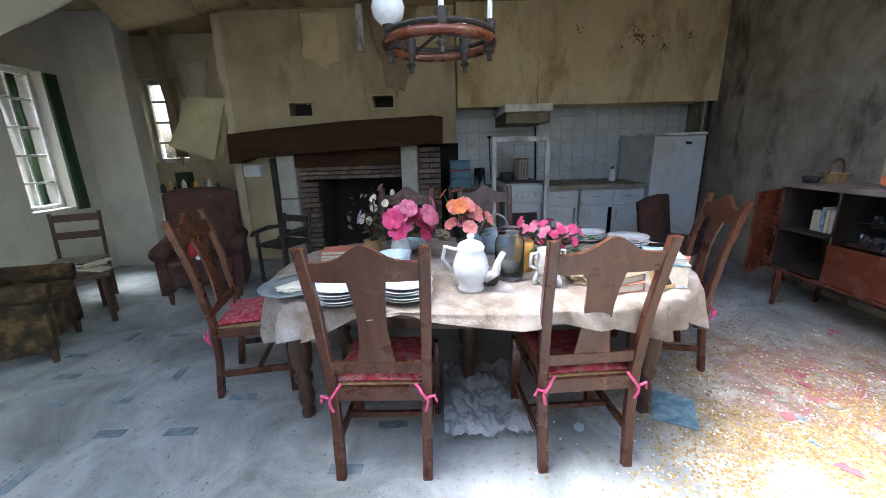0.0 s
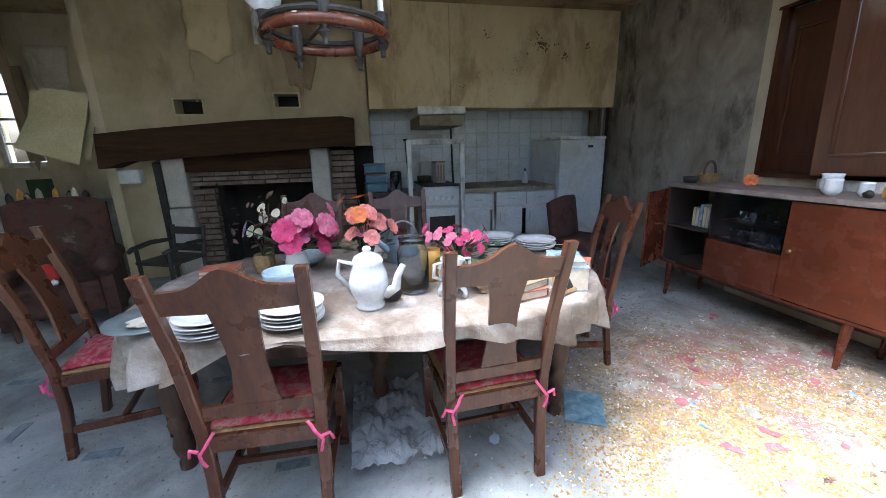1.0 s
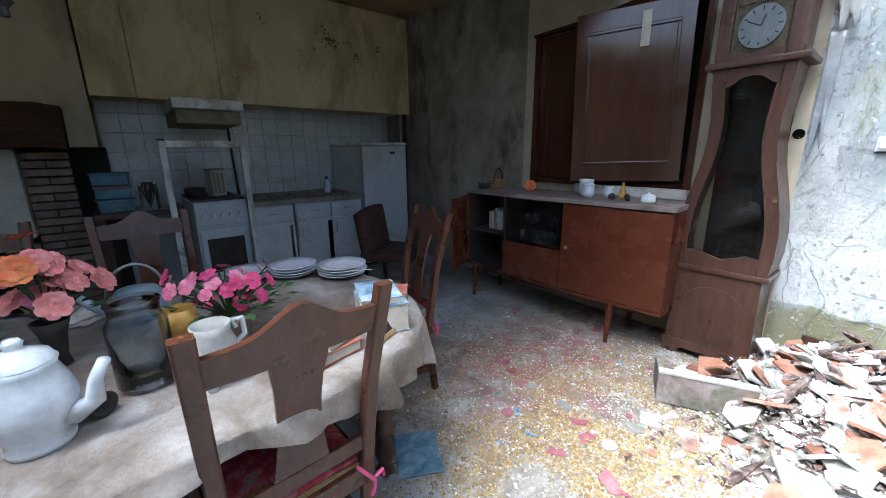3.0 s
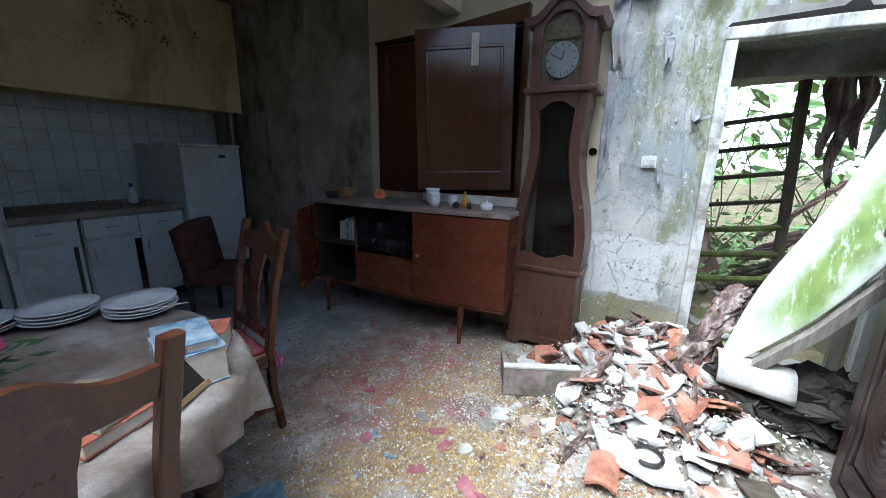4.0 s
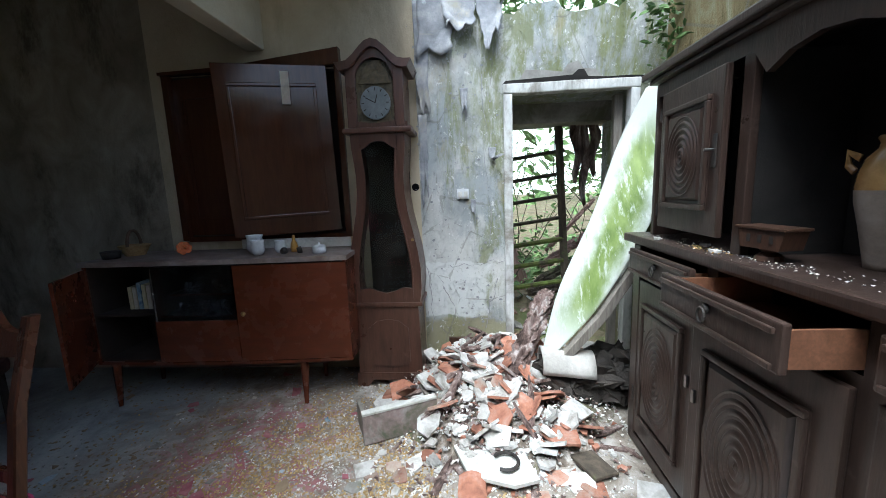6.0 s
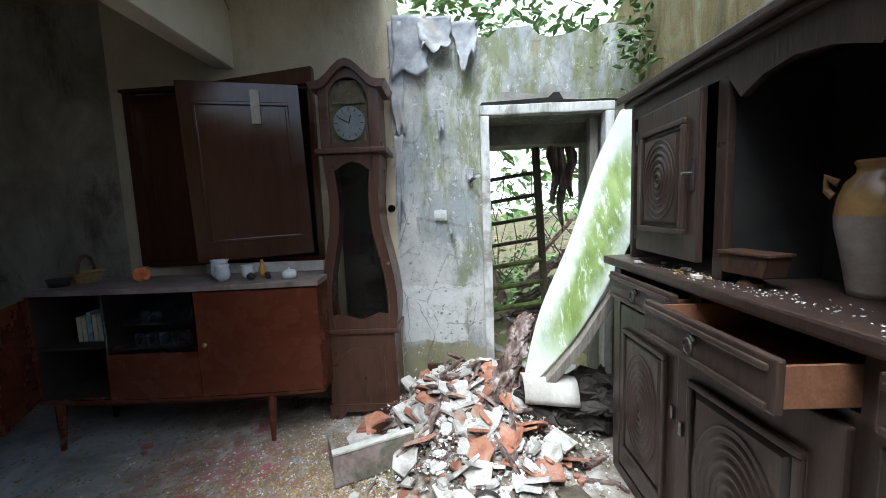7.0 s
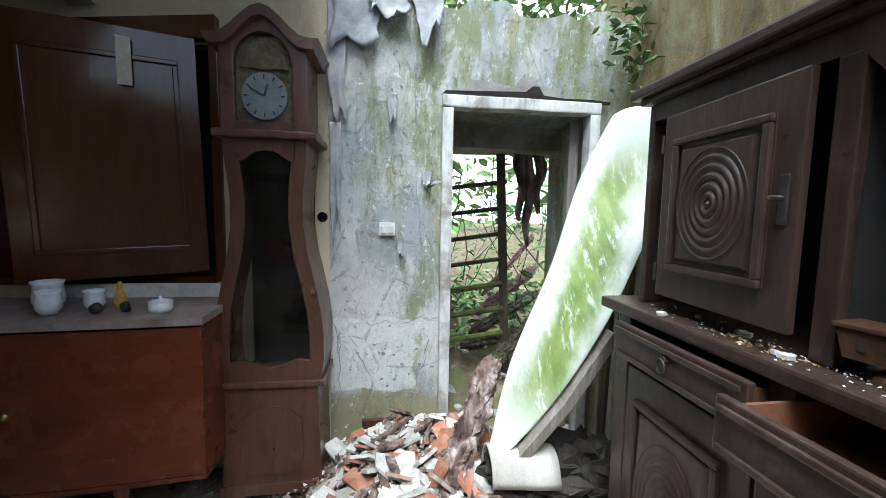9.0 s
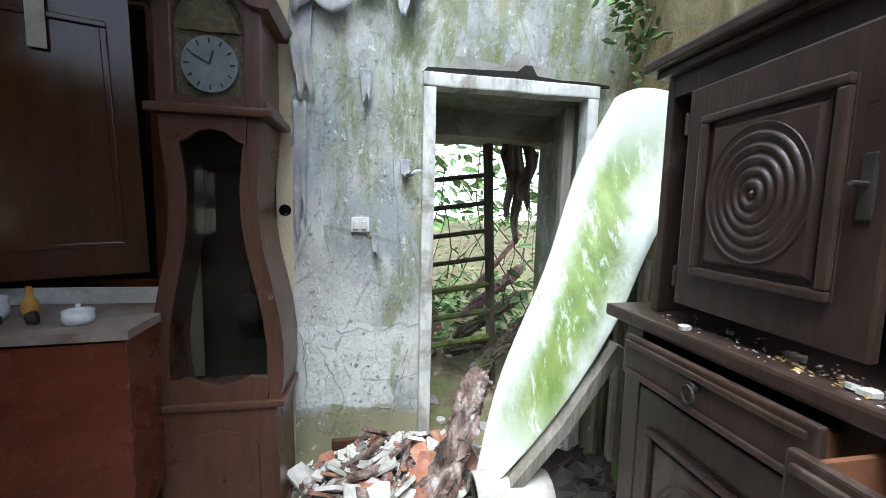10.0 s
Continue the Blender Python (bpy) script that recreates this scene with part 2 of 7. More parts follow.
M_WHITE = surf("chalky_white_paint", [(0.3, (0.52, 0.52, 0.47)), (0.65, (0.74, 0.74, 0.70))], 6, 0.6, 0.4, dirt=(0.32, 0.31, 0.25))
M_PAINTWOOD = surf("flaking_white_wood", [(0.35, (0.30, 0.29, 0.26)), (0.5, (0.64, 0.65, 0.63)), (0.7, (0.74, 0.75, 0.73))], 9, 0.65, 0.6, (1, 1, 0.3), dirt=(0.24, 0.22, 0.18))
M_ENAMEL = surf("greyed_enamel", [(0.3, (0.50, 0.54, 0.56)), (0.7, (0.63, 0.66, 0.67))], 3, 0.35, 0.1, dirt=(0.42, 0.42, 0.38))
M_TILE = surf("white_glazed_tile", [(0.3, (0.52, 0.57, 0.60)), (0.7, (0.64, 0.68, 0.70))], 2, 0.25, 0.08, vary=0.05, dirt=(0.42, 0.42, 0.38))
M_GROUT = surf("grey_grout", [(0.3, (0.40, 0.42, 0.42)), (0.7, (0.52, 0.54, 0.54))], 8)
M_CONCRETE = surf("rough_concrete", [(0.3, (0.22, 0.21, 0.19)), (0.7, (0.40, 0.39, 0.36))], 4, 0.9, 0.6, dirt=(0.16, 0.16, 0.11))
M_STONE = surf("pale_limestone", [(0.3, (0.40, 0.38, 0.34)), (0.7, (0.56, 0.54, 0.50))], 5, 0.85, 0.5, vary=0.06)
M_BRICK = surf("sooty_brick", [(0.3, (0.10, 0.075, 0.06)), (0.55, (0.20, 0.15, 0.12)), (0.8, (0.30, 0.25, 0.21))], 9, 0.9, 0.5, vary=0.25)
# soot in the hearth; in the buffet niche and split it stands for shade
M_SOOT_AND_SHADE = surf("soot_and_shade", [(0.3, (0.012, 0.011, 0.01)), (0.7, (0.03, 0.027, 0.024))], 6, 0.95, 0.4)
M_BEAM = wood("dark_oak_beam", (0.026, 0.013, 0.008), (0.075, 0.038, 0.020), 0.85, "x", 4, bump=0.6, spec=0.15)
M_OAK = wood("dark_oak", (0.035, 0.018, 0.012), (0.10, 0.050, 0.030), 0.42, "z", 6, wear=(0.14, 0.10, 0.085), spec=0.45)
M_CHAIR = wood("chair_oak", (0.045, 0.016, 0.009), (0.125, 0.046, 0.023), 0.30, "z", 6, wear=(0.15, 0.066, 0.036))
M_BUFFET = wood("carved_buffet_oak", (0.026, 0.0165, 0.0125), (0.072, 0.046, 0.036), 0.36, "z", 6, wear=(0.10, 0.075, 0.062), spec=0.5)
M_DRAWER = wood("raw_drawer_side", (0.11, 0.046, 0.022), (0.20, 0.09, 0.047), 0.6, "x", 6)
M_CLOCK = wood("clock_walnut", (0.055, 0.026, 0.018), (0.125, 0.062, 0.043), 0.33, "z", 5, wear=(0.13, 0.075, 0.055), spec=0.5)
M_MAHOG = wood("red_mahogany", (0.082, 0.022, 0.010), (0.15, 0.042, 0.020), 0.26, "y", 3, wear=(0.20, 0.07, 0.04), bump=0.12, spec=0.45)
M_LACQ = wood("lacquered_door", (0.050, 0.016, 0.008), (0.090, 0.030, 0.014), 0.13, "z", 3, bump=0.06, spec=0.6)
# near-black brown that puts the shade inside furniture into the colour
M_DARKIN_SHADE = surf("dark_inside_shade", [(0.3, (0.02, 0.015, 0.012)), (0.7, (0.05, 0.038, 0.03))], 6, 0.8, 0.2)
M_GREYWOOD = wood("weathered_board", (0.16, 0.14, 0.115), (0.40, 0.37, 0.32), 0.85, "z", 6, bump=0.7, vary=0.2)
M_ROT = surf("rotten_wood", [(0.34, (0.05, 0.033, 0.026)), (0.46, (0.15, 0.10, 0.085)), (0.56, (0.29, 0.22, 0.195)), (0.66, (0.50, 0.45, 0.42))], 16, 0.95, 1.0, (1, 1, 0.3), dist=0.03)
M_BLACKROT = surf("wet_black_log", [(0.3, (0.02, 0.017, 0.014)), (0.7, (0.07, 0.058, 0.048))], 9, 0.7, 0.9, dist=0.02)
M_TERRA = surf("terracotta", [(0.3, (0.20, 0.085, 0.055)), (0.5, (0.36, 0.16, 0.10)), (0.62, (0.40, 0.22, 0.16)), (0.75, (0.44, 0.36, 0.30))], 11, 0.9, 0.5, vary=0.3, dirt=(0.34, 0.29, 0.24))
M_CHIP = surf("plaster_chips", [(0.3, (0.30, 0.28, 0.24)), (0.45, (0.52, 0.50, 0.46)), (0.6, (0.70, 0.69, 0.66))], 10, 0.9, 0.5, vary=0.4, island=True)
M_CRUMB = surf("ochre_foam_crumbs", [(0.3, (0.34, 0.215, 0.085)), (0.7, (0.54, 0.40, 0.19))], 14, 0.95, 0.6, vary=0.3, island=True)
M_CLOTH = surf("stained_tablecloth", [(0.32, (0.15, 0.11, 0.085)), (0.45, (0.27, 0.22, 0.18)), (0.58, (0.40, 0.355, 0.32)), (0.72, (0.56, 0.53, 0.51))], 4.2, 0.65, 0.9, dirt=(0.22, 0.165, 0.125), fine=60, dist=0.012)
M_CHINA = surf("white_china", [(0.3, (0.66, 0.69, 0.72)), (0.7, (0.78, 0.80, 0.82))], 4, 0.18, 0.05, spec=0.6)
M_PALEBLUE = surf("pale_blue_china", [(0.3, (0.45, 0.58, 0.70)), (0.7, (0.58, 0.69, 0.78))], 4, 0.22, 0.05, spec=0.6)
M_GLASS = glass("window_glass")
M_JARGLASS = glass("smoky_glass", (0.72, 0.78, 0.82), 0.03, 0.2)
M_CLOCKGLASS = glass("clock_glass", (0.85, 0.9, 0.88), 0.01, 0.04)


def film_material():
    """Clear wrinkled film: mostly see-through, with gloss on the folds."""
    n = Nodes("plastic_film")
    n.b.inputs["Alpha"].default_value = 0.62
    n.bump(n.noise(26, 6, (1, 1, 1), 0.6, 1.0), 1.0, 0.03)
    return n.done((0.66, 0.71, 0.77), 0.14, 0.0, 0.8)


M_PLASTIC = film_material()
M_BRASS = surf("dull_brass", [(0.3, (0.35, 0.25, 0.10)), (0.7, (0.55, 0.42, 0.20))], 10, 0.4, 0.2, metal=1.0)
M_STEEL = surf("tarnished_steel", [(0.3, (0.30, 0.30, 0.30)), (0.7, (0.55, 0.55, 0.54))], 10, 0.35, 0.2, metal=1.0)
M_IRON = surf("black_iron", [(0.3, (0.015, 0.013, 0.012)), (0.7, (0.05, 0.042, 0.036))], 14, 0.6, 0.4)
M_RED_FABRIC = surf("red_printed_cushion", [(0.35, (0.30, 0.03, 0.045)), (0.5, (0.48, 0.06, 0.09)), (0.6, (0.42, 0.22, 0.20)), (0.7, (0.18, 0.025, 0.035))], 26, 0.9, 0.4, fine=150)
M_RIBBON = surf("pink_ribbon", [(0.3, (0.60, 0.05, 0.18)), (0.7, (0.78, 0.14, 0.30))], 20, 0.6, 0.2)
M_STRAW = surf("rush_straw", [(0.3, (0.28, 0.17, 0.07)), (0.7, (0.45, 0.31, 0.15))], 40, 0.9, 0.6)
M_FLORAL = surf("dark_floral_velvet", [(0.35, (0.020, 0.014, 0.010)), (0.5, (0.055, 0.035, 0.018)), (0.62, (0.13, 0.08, 0.03)), (0.75, (0.03, 0.02, 0.012))], 11, 0.95, 0.5)
M_REDARM = surf("worn_red_armchair", [(0.35, (0.025, 0.013, 0.011)), (0.5, (0.075, 0.028, 0.022)), (0.62, (0.05, 0.035, 0.028)), (0.75, (0.15, 0.12, 0.095))], 8, 0.9, 0.5)
M_PAPER = surf("old_paper", [(0.3, (0.52, 0.47, 0.38)), (0.7, (0.70, 0.66, 0.57))], 5, 0.9, 0.2, dirt=(0.42, 0.36, 0.26))
M_PEEL = surf("peeled_grey_paper", [(0.3, (0.20, 0.21, 0.23)), (0.5, (0.31, 0.32, 0.34)), (0.7, (0.47, 0.47, 0.47))], 7, 0.85, 0.5, dirt=(0.35, 0.33, 0.27))
M_BROWNPAPER = surf("brown_curled_paper", [(0.3, (0.24, 0.175, 0.11)), (0.7, (0.37, 0.29, 0.19))], 4, 0.85, 0.3)
M_YELLOWBOARD = surf("yellowed_board", [(0.3, (0.50, 0.44, 0.26)), (0.7, (0.64, 0.58, 0.38))], 3, 0.85, 0.2)
M_CURTAIN = surf("green_curtain", [(0.3, (0.015, 0.035, 0.015)), (0.7, (0.04, 0.075, 0.03))], 10, 0.95, 0.4, (1, 1, 0.1))
M_LEAF = surf("leaves", [(0.3, (0.08, 0.15, 0.04)), (0.6, (0.18, 0.29, 0.10)), (0.8, (0.32, 0.42, 0.17))], 3, 0.6, 0.1, vary=0.4, island=True)
M_MOSS = surf("mossy_wood", [(0.35, (0.07, 0.055, 0.04)), (0.5, (0.10, 0.12, 0.03)), (0.7, (0.16, 0.22, 0.05))], 9, 0.95, 0.8)
M_OLDWOOD = surf("dark_weathered_wood", [(0.3, (0.045, 0.036, 0.026)), (0.7, (0.13, 0.105, 0.075))], 14, 0.9, 0.6, (1, 1, 0.3), dirt=(0.09, 0.12, 0.04))
M_BARK = surf("reddish_bark", [(0.3, (0.11, 0.065, 0.05)), (0.7, (0.26, 0.17, 0.14))], 10, 0.95, 0.8, (1, 1, 0.4), dist=0.02)
M_EARTH = surf("leaf_litter", [(0.3, (0.10, 0.075, 0.045)), (0.55, (0.22, 0.18, 0.11)), (0.75, (0.36, 0.34, 0.20))], 6, 0.95, 0.8, dirt=(0.14, 0.17, 0.06), dist=0.03)


# ---------------- mesh helpers ----------------
def thing(name, label, category, at=None, group="", kind=""):
    ob = tagged(new(name), label, category, group, kind)
    ob.empty_display_size = 0.1
    if at is not None:
        ob.matrix_world = at
    return ob


def finish(name, bm, material, smooth=False):
    bmesh.ops.recalc_face_normals(bm, faces=bm.faces[:])
    me = bpy.data.meshes.new(name)
    bm.to_mesh(me)
    bm.free()
    me.materials.append(material)
    if smooth:
        me.polygons.foreach_set("use_smooth", [True] * len(me.polygons))
    return me


def part(name, bm, material, parent, label="", smooth=False):
    ob = new(name, finish(name, bm, material, smooth))
    ob.parent = parent
    if label:
        tagged(ob, label)
    return ob


def single(name, bm, material, label, category, group="", kind="", smooth=False, at=None):
    ob = tagged(new(name, finish(name, bm, material, smooth)), label, category, group, kind)
    if at is not None:
        ob.matrix_world = at
    return ob


def mark():
    return len(scene.collection.objects)


def lay(since, x=(1, 0), y=(1, 0), z=(1, 0), skip=()):
    """Set out every thing made after the mark: each axis takes a scale and an offset, in metres."""
    for ob in list(scene.collection.objects)[since:]:
        if ob.parent is None and ob.name.split(".")[0] not in skip:
            p, q, k = ob.matrix_basis.decompose()
            p = Vector((p.x * x[0] + x[1], p.y * y[0] + y[1], p.z * z[0] + z[1]))
            ob.matrix_basis = Matrix.LocRotScale(p, q, Vector((k.x * x[0], k.y * y[0], k.z * z[0])))


# per-axis stretch and shift that bring the fireplace and kitchen walls to measured size
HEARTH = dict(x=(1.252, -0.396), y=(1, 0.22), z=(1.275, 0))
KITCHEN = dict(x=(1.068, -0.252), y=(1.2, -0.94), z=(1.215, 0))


def structure(name, bm, material, label, smooth=False):
    return tagged(new(name, finish(name, bm, material, smooth)), label, "", "", "structure")


def box(x0, x1, y0, y1, z0, z1, bevel=0.0, bm=None, turn=None):
    own = bm is None
    bm = bm or bmesh.new()
    r = bmesh.ops.create_cube(bm, size=1.0)["verts"]
    m = Matrix.Translation(((x0 + x1) / 2, (y0 + y1) / 2, (z0 + z1) / 2)) @ Matrix.Diagonal((abs(x1 - x0), abs(y1 - y0), abs(z1 - z0), 1))
    bmesh.ops.transform(bm, matrix=(turn @ m) if turn else m, verts=r)
    if bevel:
        edges = list({e for v in r for e in v.link_edges})
        bmesh.ops.bevel(bm, geom=edges, offset=bevel, segments=2, affect="EDGES", profile=0.6)
    return bm


def rod(points, radii, seg=8, bm=None, closed=True):
    """A tube through the points."""
    bm = bm or bmesh.new()
    pts = [Vector(p) for p in points]
    if not isinstance(radii, (list, tuple)):
        radii = [radii] * len(pts)
    rings, side = [], None
    for k, p in enumerate(pts):
        d = (pts[min(k + 1, len(pts) - 1)] - pts[max(k - 1, 0)]).normalized()
        if side is None:
            side = d.orthogonal().normalized()
        side = (side - d * side.dot(d)).normalized()
        up = d.cross(side)
        rings.append([bm.verts.new(p + radii[k] * (math.cos(a) * side + math.sin(a) * up)) for a in (2 * math.pi * i / seg for i in range(seg))])
    for a, b in zip(rings, rings[1:]):
        for i in range(seg):
            bm.faces.new((a[i], a[(i + 1) % seg], b[(i + 1) % seg], b[i]))
    if closed:
        bm.faces.new(rings[0])
        bm.faces.new(rings[-1])
    return bm


def lathe(profile, seg=20, bm=None, at=(0, 0, 0)):
    """A turned body from (radius, height) pairs."""
    bm = bm or bmesh.new()
    rings = []
    for r, z in profile:
        if r < 1e-4:
            rings.append([bm.verts.new((at[0], at[1], at[2] + z))])
        else:
            rings.append([bm.verts.new((at[0] + r * math.cos(a), at[1] + r * math.sin(a), at[2] + z)) for a in (2 * math.pi * i / seg for i in range(seg))])
    for a, b in zip(rings, rings[1:]):
        for i in range(seg):
            j = (i + 1) % seg
            if len(a) == 1 and len(b) > 1:
                bm.faces.new((a[0], b[j], b[i]))
            elif len(b) == 1 and len(a) > 1:
                bm.faces.new((a[i], a[j], b[0]))
            elif len(a) > 1:
                bm.faces.new((a[i], a[j], b[j], b[i]))
    return bm


def slab(outline, a, b, plane="xz", bm=None):
    """An outline (u, v) given thickness from a to b along the third axis."""
    bm = bm or bmesh.new()
    put = {"xz": lambda u, v, w: (u, w, v), "yz": lambda u, v, w: (w, u, v), "xy": lambda u, v, w: (u, v, w)}[plane]
    lo = [bm.verts.new(put(u, v, a)) for u, v in outline]
    hi = [bm.verts.new(put(u, v, b)) for u, v in outline]
    bm.faces.new(lo)
    bm.faces.new(hi[::-1])
    for i in range(len(outline)):
        j = (i + 1) % len(outline)
        bm.faces.new((lo[i], lo[j], hi[j], hi[i]))
    return bm


def band(left, right, a, b, bm=None):
    """A frame piece between two polylines of (y, z), thick from x = a to b."""
    bm = bm or bmesh.new()
    rows = [[bm.verts.new((w, *p)) for w in (a, b) for p in pair] for pair in zip(left, right)]
    for p, q in zip(rows, rows[1:]):
        for i, j in ((0, 1), (1, 3), (3, 2), (2, 0)):
            bm.faces.new((p[i], p[j], q[j], q[i]))
    bm.faces.new([rows[0][k] for k in (0, 1, 3, 2)])
    bm.faces.new([rows[-1][k] for k in (0, 1, 3, 2)])
    return bm


def sheet(fn, nu, nv, thick=0.0):
    """A curved sheet from fn(u, v), u and v in 0..1, given a real thickness."""
    bm = bmesh.new()
    g = [[bm.verts.new(fn(i / nu, j / nv)) for j in range(nv + 1)] for i in range(nu + 1)]
    for i in range(nu):
        for j in range(nv):
            bm.faces.new((g[i][j], g[i + 1][j], g[i + 1][j + 1], g[i][j + 1]))
    if thick:
        bmesh.ops.recalc_face_normals(bm, faces=bm.faces[:])
        bmesh.ops.solidify(bm, geom=bm.faces[:], thickness=thick)
    return bm


def roughen(bm, amount, scale=3.0, cuts=0):
    if cuts:
        bmesh.ops.subdivide_edges(bm, edges=bm.edges[:], cuts=cuts, use_grid_fill=True)
    for v in bm.verts:
        v.co += amount * noise.noise_vector(v.co * scale)
    return bm


def merge(bm, other):
    me = bpy.data.meshes.new("tmp")
    other.to_mesh(me)
    other.free()
    bm.from_mesh(me)
    bpy.data.meshes.remove(me)
    return bm


# ---------------- structure ----------------
def wall_with_holes(axis, a, b, u0, u1, z0, z1, holes):
    """A wall thick from a to b on axis, spanning u0..u1 and z0..z1, with through openings (u0, u1, z0, z1)."""
    us = sorted({u0, u1, *(h[0] for h in holes), *(h[1] for h in holes)})
    zs = sorted({z0, z1, *(h[2] for h in holes), *(h[3] for h in holes)})
    bm = bmesh.new()
    solid = lambda i, j: 0 <= i < len(us) - 1 and 0 <= j < len(zs) - 1 and not any(
        h[0] < (us[i] + us[i + 1]) / 2 < h[1] and h[2] < (zs[j] + zs[j + 1]) / 2 < h[3] for h in holes)
    put = (lambda w, u, z: (w, u, z)) if axis == "x" else (lambda w, u, z: (u, w, z))
    quad = lambda *c: bm.faces.new([bm.verts.new(put(*p)) for p in c])
    for i in range(len(us) - 1):
        for j in range(len(zs) - 1):
            if not solid(i, j):
                continue
            p, q, r, s = us[i], us[i + 1], zs[j], zs[j + 1]
            quad((a, p, r), (a, q, r), (a, q, s), (a, p, s))
            quad((b, p, r), (b, q, r), (b, q, s), (b, p, s))
            if not solid(i - 1, j):
                quad((a, p, r), (b, p, r), (b, p, s), (a, p, s))
            if not solid(i + 1, j):
                quad((a, q, r), (b, q, r), (b, q, s), (a, q, s))
            if not solid(i, j - 1):
                quad((a, p, r), (b, p, r), (b, q, r), (a, q, r))
            if not solid(i, j + 1):
                quad((a, p, s), (b, p, s), (b, q, s), (a, q, s))
    bmesh.ops.remove_doubles(bm, verts=bm.verts[:], dist=1e-5)
    return bm


def ragged_top(y0, y1, z, step, seed):
    rnd = random.Random(seed)
    n = int((y1 - y0) / step)
    return [(y0 + (y1 - y0) * k / n, z + rnd.uniform(-0.05, 0.05)) for k in range(n + 1)]


# ground and floor
bm = bmesh.new()
R0 = [-400, -120, -40, -14, -6, 3.9, 4.6, 5.4, 6.4, 8, 11, 16, 40, 120, 400]
C0 = [-400, -120, -40, -14, -5, -2, 0, 1, 2, 3, 5, 8, 14, 40, 120, 400]
gv = [[bm.verts.new((x, y, (-0.12 if x < 4 else 0.12 * min(x - 4, 6) + 0.08 * noise.noise(Vector((x, y, 0)))))) for y in C0] for x in R0]
for i in range(len(R0) - 1):
    for j in range(len(C0) - 1):
        bm.faces.new((gv[i][j], gv[i + 1][j], gv[i + 1][j + 1], gv[i][j + 1]))
structure("ground", bm, M_EARTH, "overgrown earth with leaf litter outside the house")
structure("floor", box(-4.58, 3.3, 0.3, 7.5, -0.12, 0.0), M_FLOOR, "dusty grey concrete floor littered with plaster and foam")
structure("door_threshold", box(3.3, 3.95, 0.76, 1.66, -0.12, 0.03), M_CONCRETE, "concrete threshold covered in debris")

# east wall in three stretches of different finish
dooro = (0.80, 1.66, 0.0, 2.08)
bm = wall_with_holes("x", 3.3, 3.95, 0.6, 2.34, -0.1, 2.4, [dooro])
merge(bm, slab([(0.3, 2.4)] + [(2.34, 2.4)] + ragged_top(0.3, 2.34, 2.62, 0.07, 4)[::-1], 3.3, 3.8, "yz"))
structure("wall_east_near", bm, M_EAST, "blistered white wall with green algae and a broken top")
bm = wall_with_holes("x", 3.3, 3.95, 2.34, 4.36, -0.1, 3.2, [(2.90, 4.24, 1.10, 2.32)])
structure("wall_east_middle", bm, M_CREAM, "cream papered wall behind the clock")
structure("wall_east_far", box(3.3, 3.95, 4.36, 7.9, -0.1, 3.2), M_GREYWALL, "grey plaster wall with dark damp streaks")
structure("wall_east_lintel", roughen(box(3.75, 4.1, 0.3, 2.3, 1.93, 2.3), 0.02, 3, 4), M_CONCRETE, "rough concrete lintel over the doorway")

# south wall behind the camera and the buffet
# its opening is unseen, added to let daylight in from behind
bm = wall_with_holes("y", 0.3, 0.6, -4.58, 3.95, -0.1, 2.9, [(-2.9, -1.5, 0.0, 2.35)])
structure("wall_south", bm, M_SOUTH, "mossy grey and white wall behind the buffet")
# west wall with windows
WIN = [(3.0, 3.7, 0.9, 2.2), (5.38, 5.88, 0.83, 2.27)]
structure("wall_west", wall_with_holes("x", -4.58, -4.28, 0.3, 7.5, -0.1, 3.2, WIN), M_WEST, "grey-white wall with small-paned windows")
here = mark()
structure("wall_pier", box(-3.1, -2.64, 6.0, 6.25, 0.0, 2.45, 0.01), M_WEST, "projecting grey plaster pier")
structure("wall_north", wall_with_holes("y", 6.9, 7.2, -3.1, 0.60, -0.1, 2.9, [(-3.04, -2.62, 1.0, 1.88)]), M_CREAM, "yellowed wall of the alcove")
lay(here, **HEARTH)
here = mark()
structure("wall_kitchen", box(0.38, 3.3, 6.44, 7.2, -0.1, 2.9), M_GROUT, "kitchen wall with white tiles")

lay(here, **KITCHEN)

# ceilings
structure("ceiling_kitchen", box(-4.28, 3.3, 3.58, 7.4, 2.94, 3.12), M_CEILK, "brown water-stained low ceiling")
structure("ceiling_beam", roughen(box(-4.28, 3.3, 3.44, 3.58, 2.46, 3.1, 0.01), 0.006, 3, 3), M_CEIL, "cream boxed ceiling beam with a long crack")
# the west, middle and south boards are unseen; their edges shape the daylight
structure("ceiling_near_west", box(-4.28, -1.2, 2.36, 3.44, 2.99, 3.15), M_CEIL, "unseen cream ceiling board over the seats, placed to limit daylight")
structure("ceiling_near_middle", box(-1.2, 1.6, 3.0, 3.44, 2.99, 3.15), M_CEIL, "unseen cream ceiling board over the table, placed to limit daylight")
structure("ceiling_near", box(1.6, 3.3, 2.36, 3.44, 2.99, 3.15), M_CEIL, "cream ceiling board beside the collapse")
structure("ceiling_south", box(-4.28, -1.5, 0.6, 2.36, 2.99, 3.15), M_CEIL, "unseen cream ceiling board left of the collapse, placed to limit daylight")


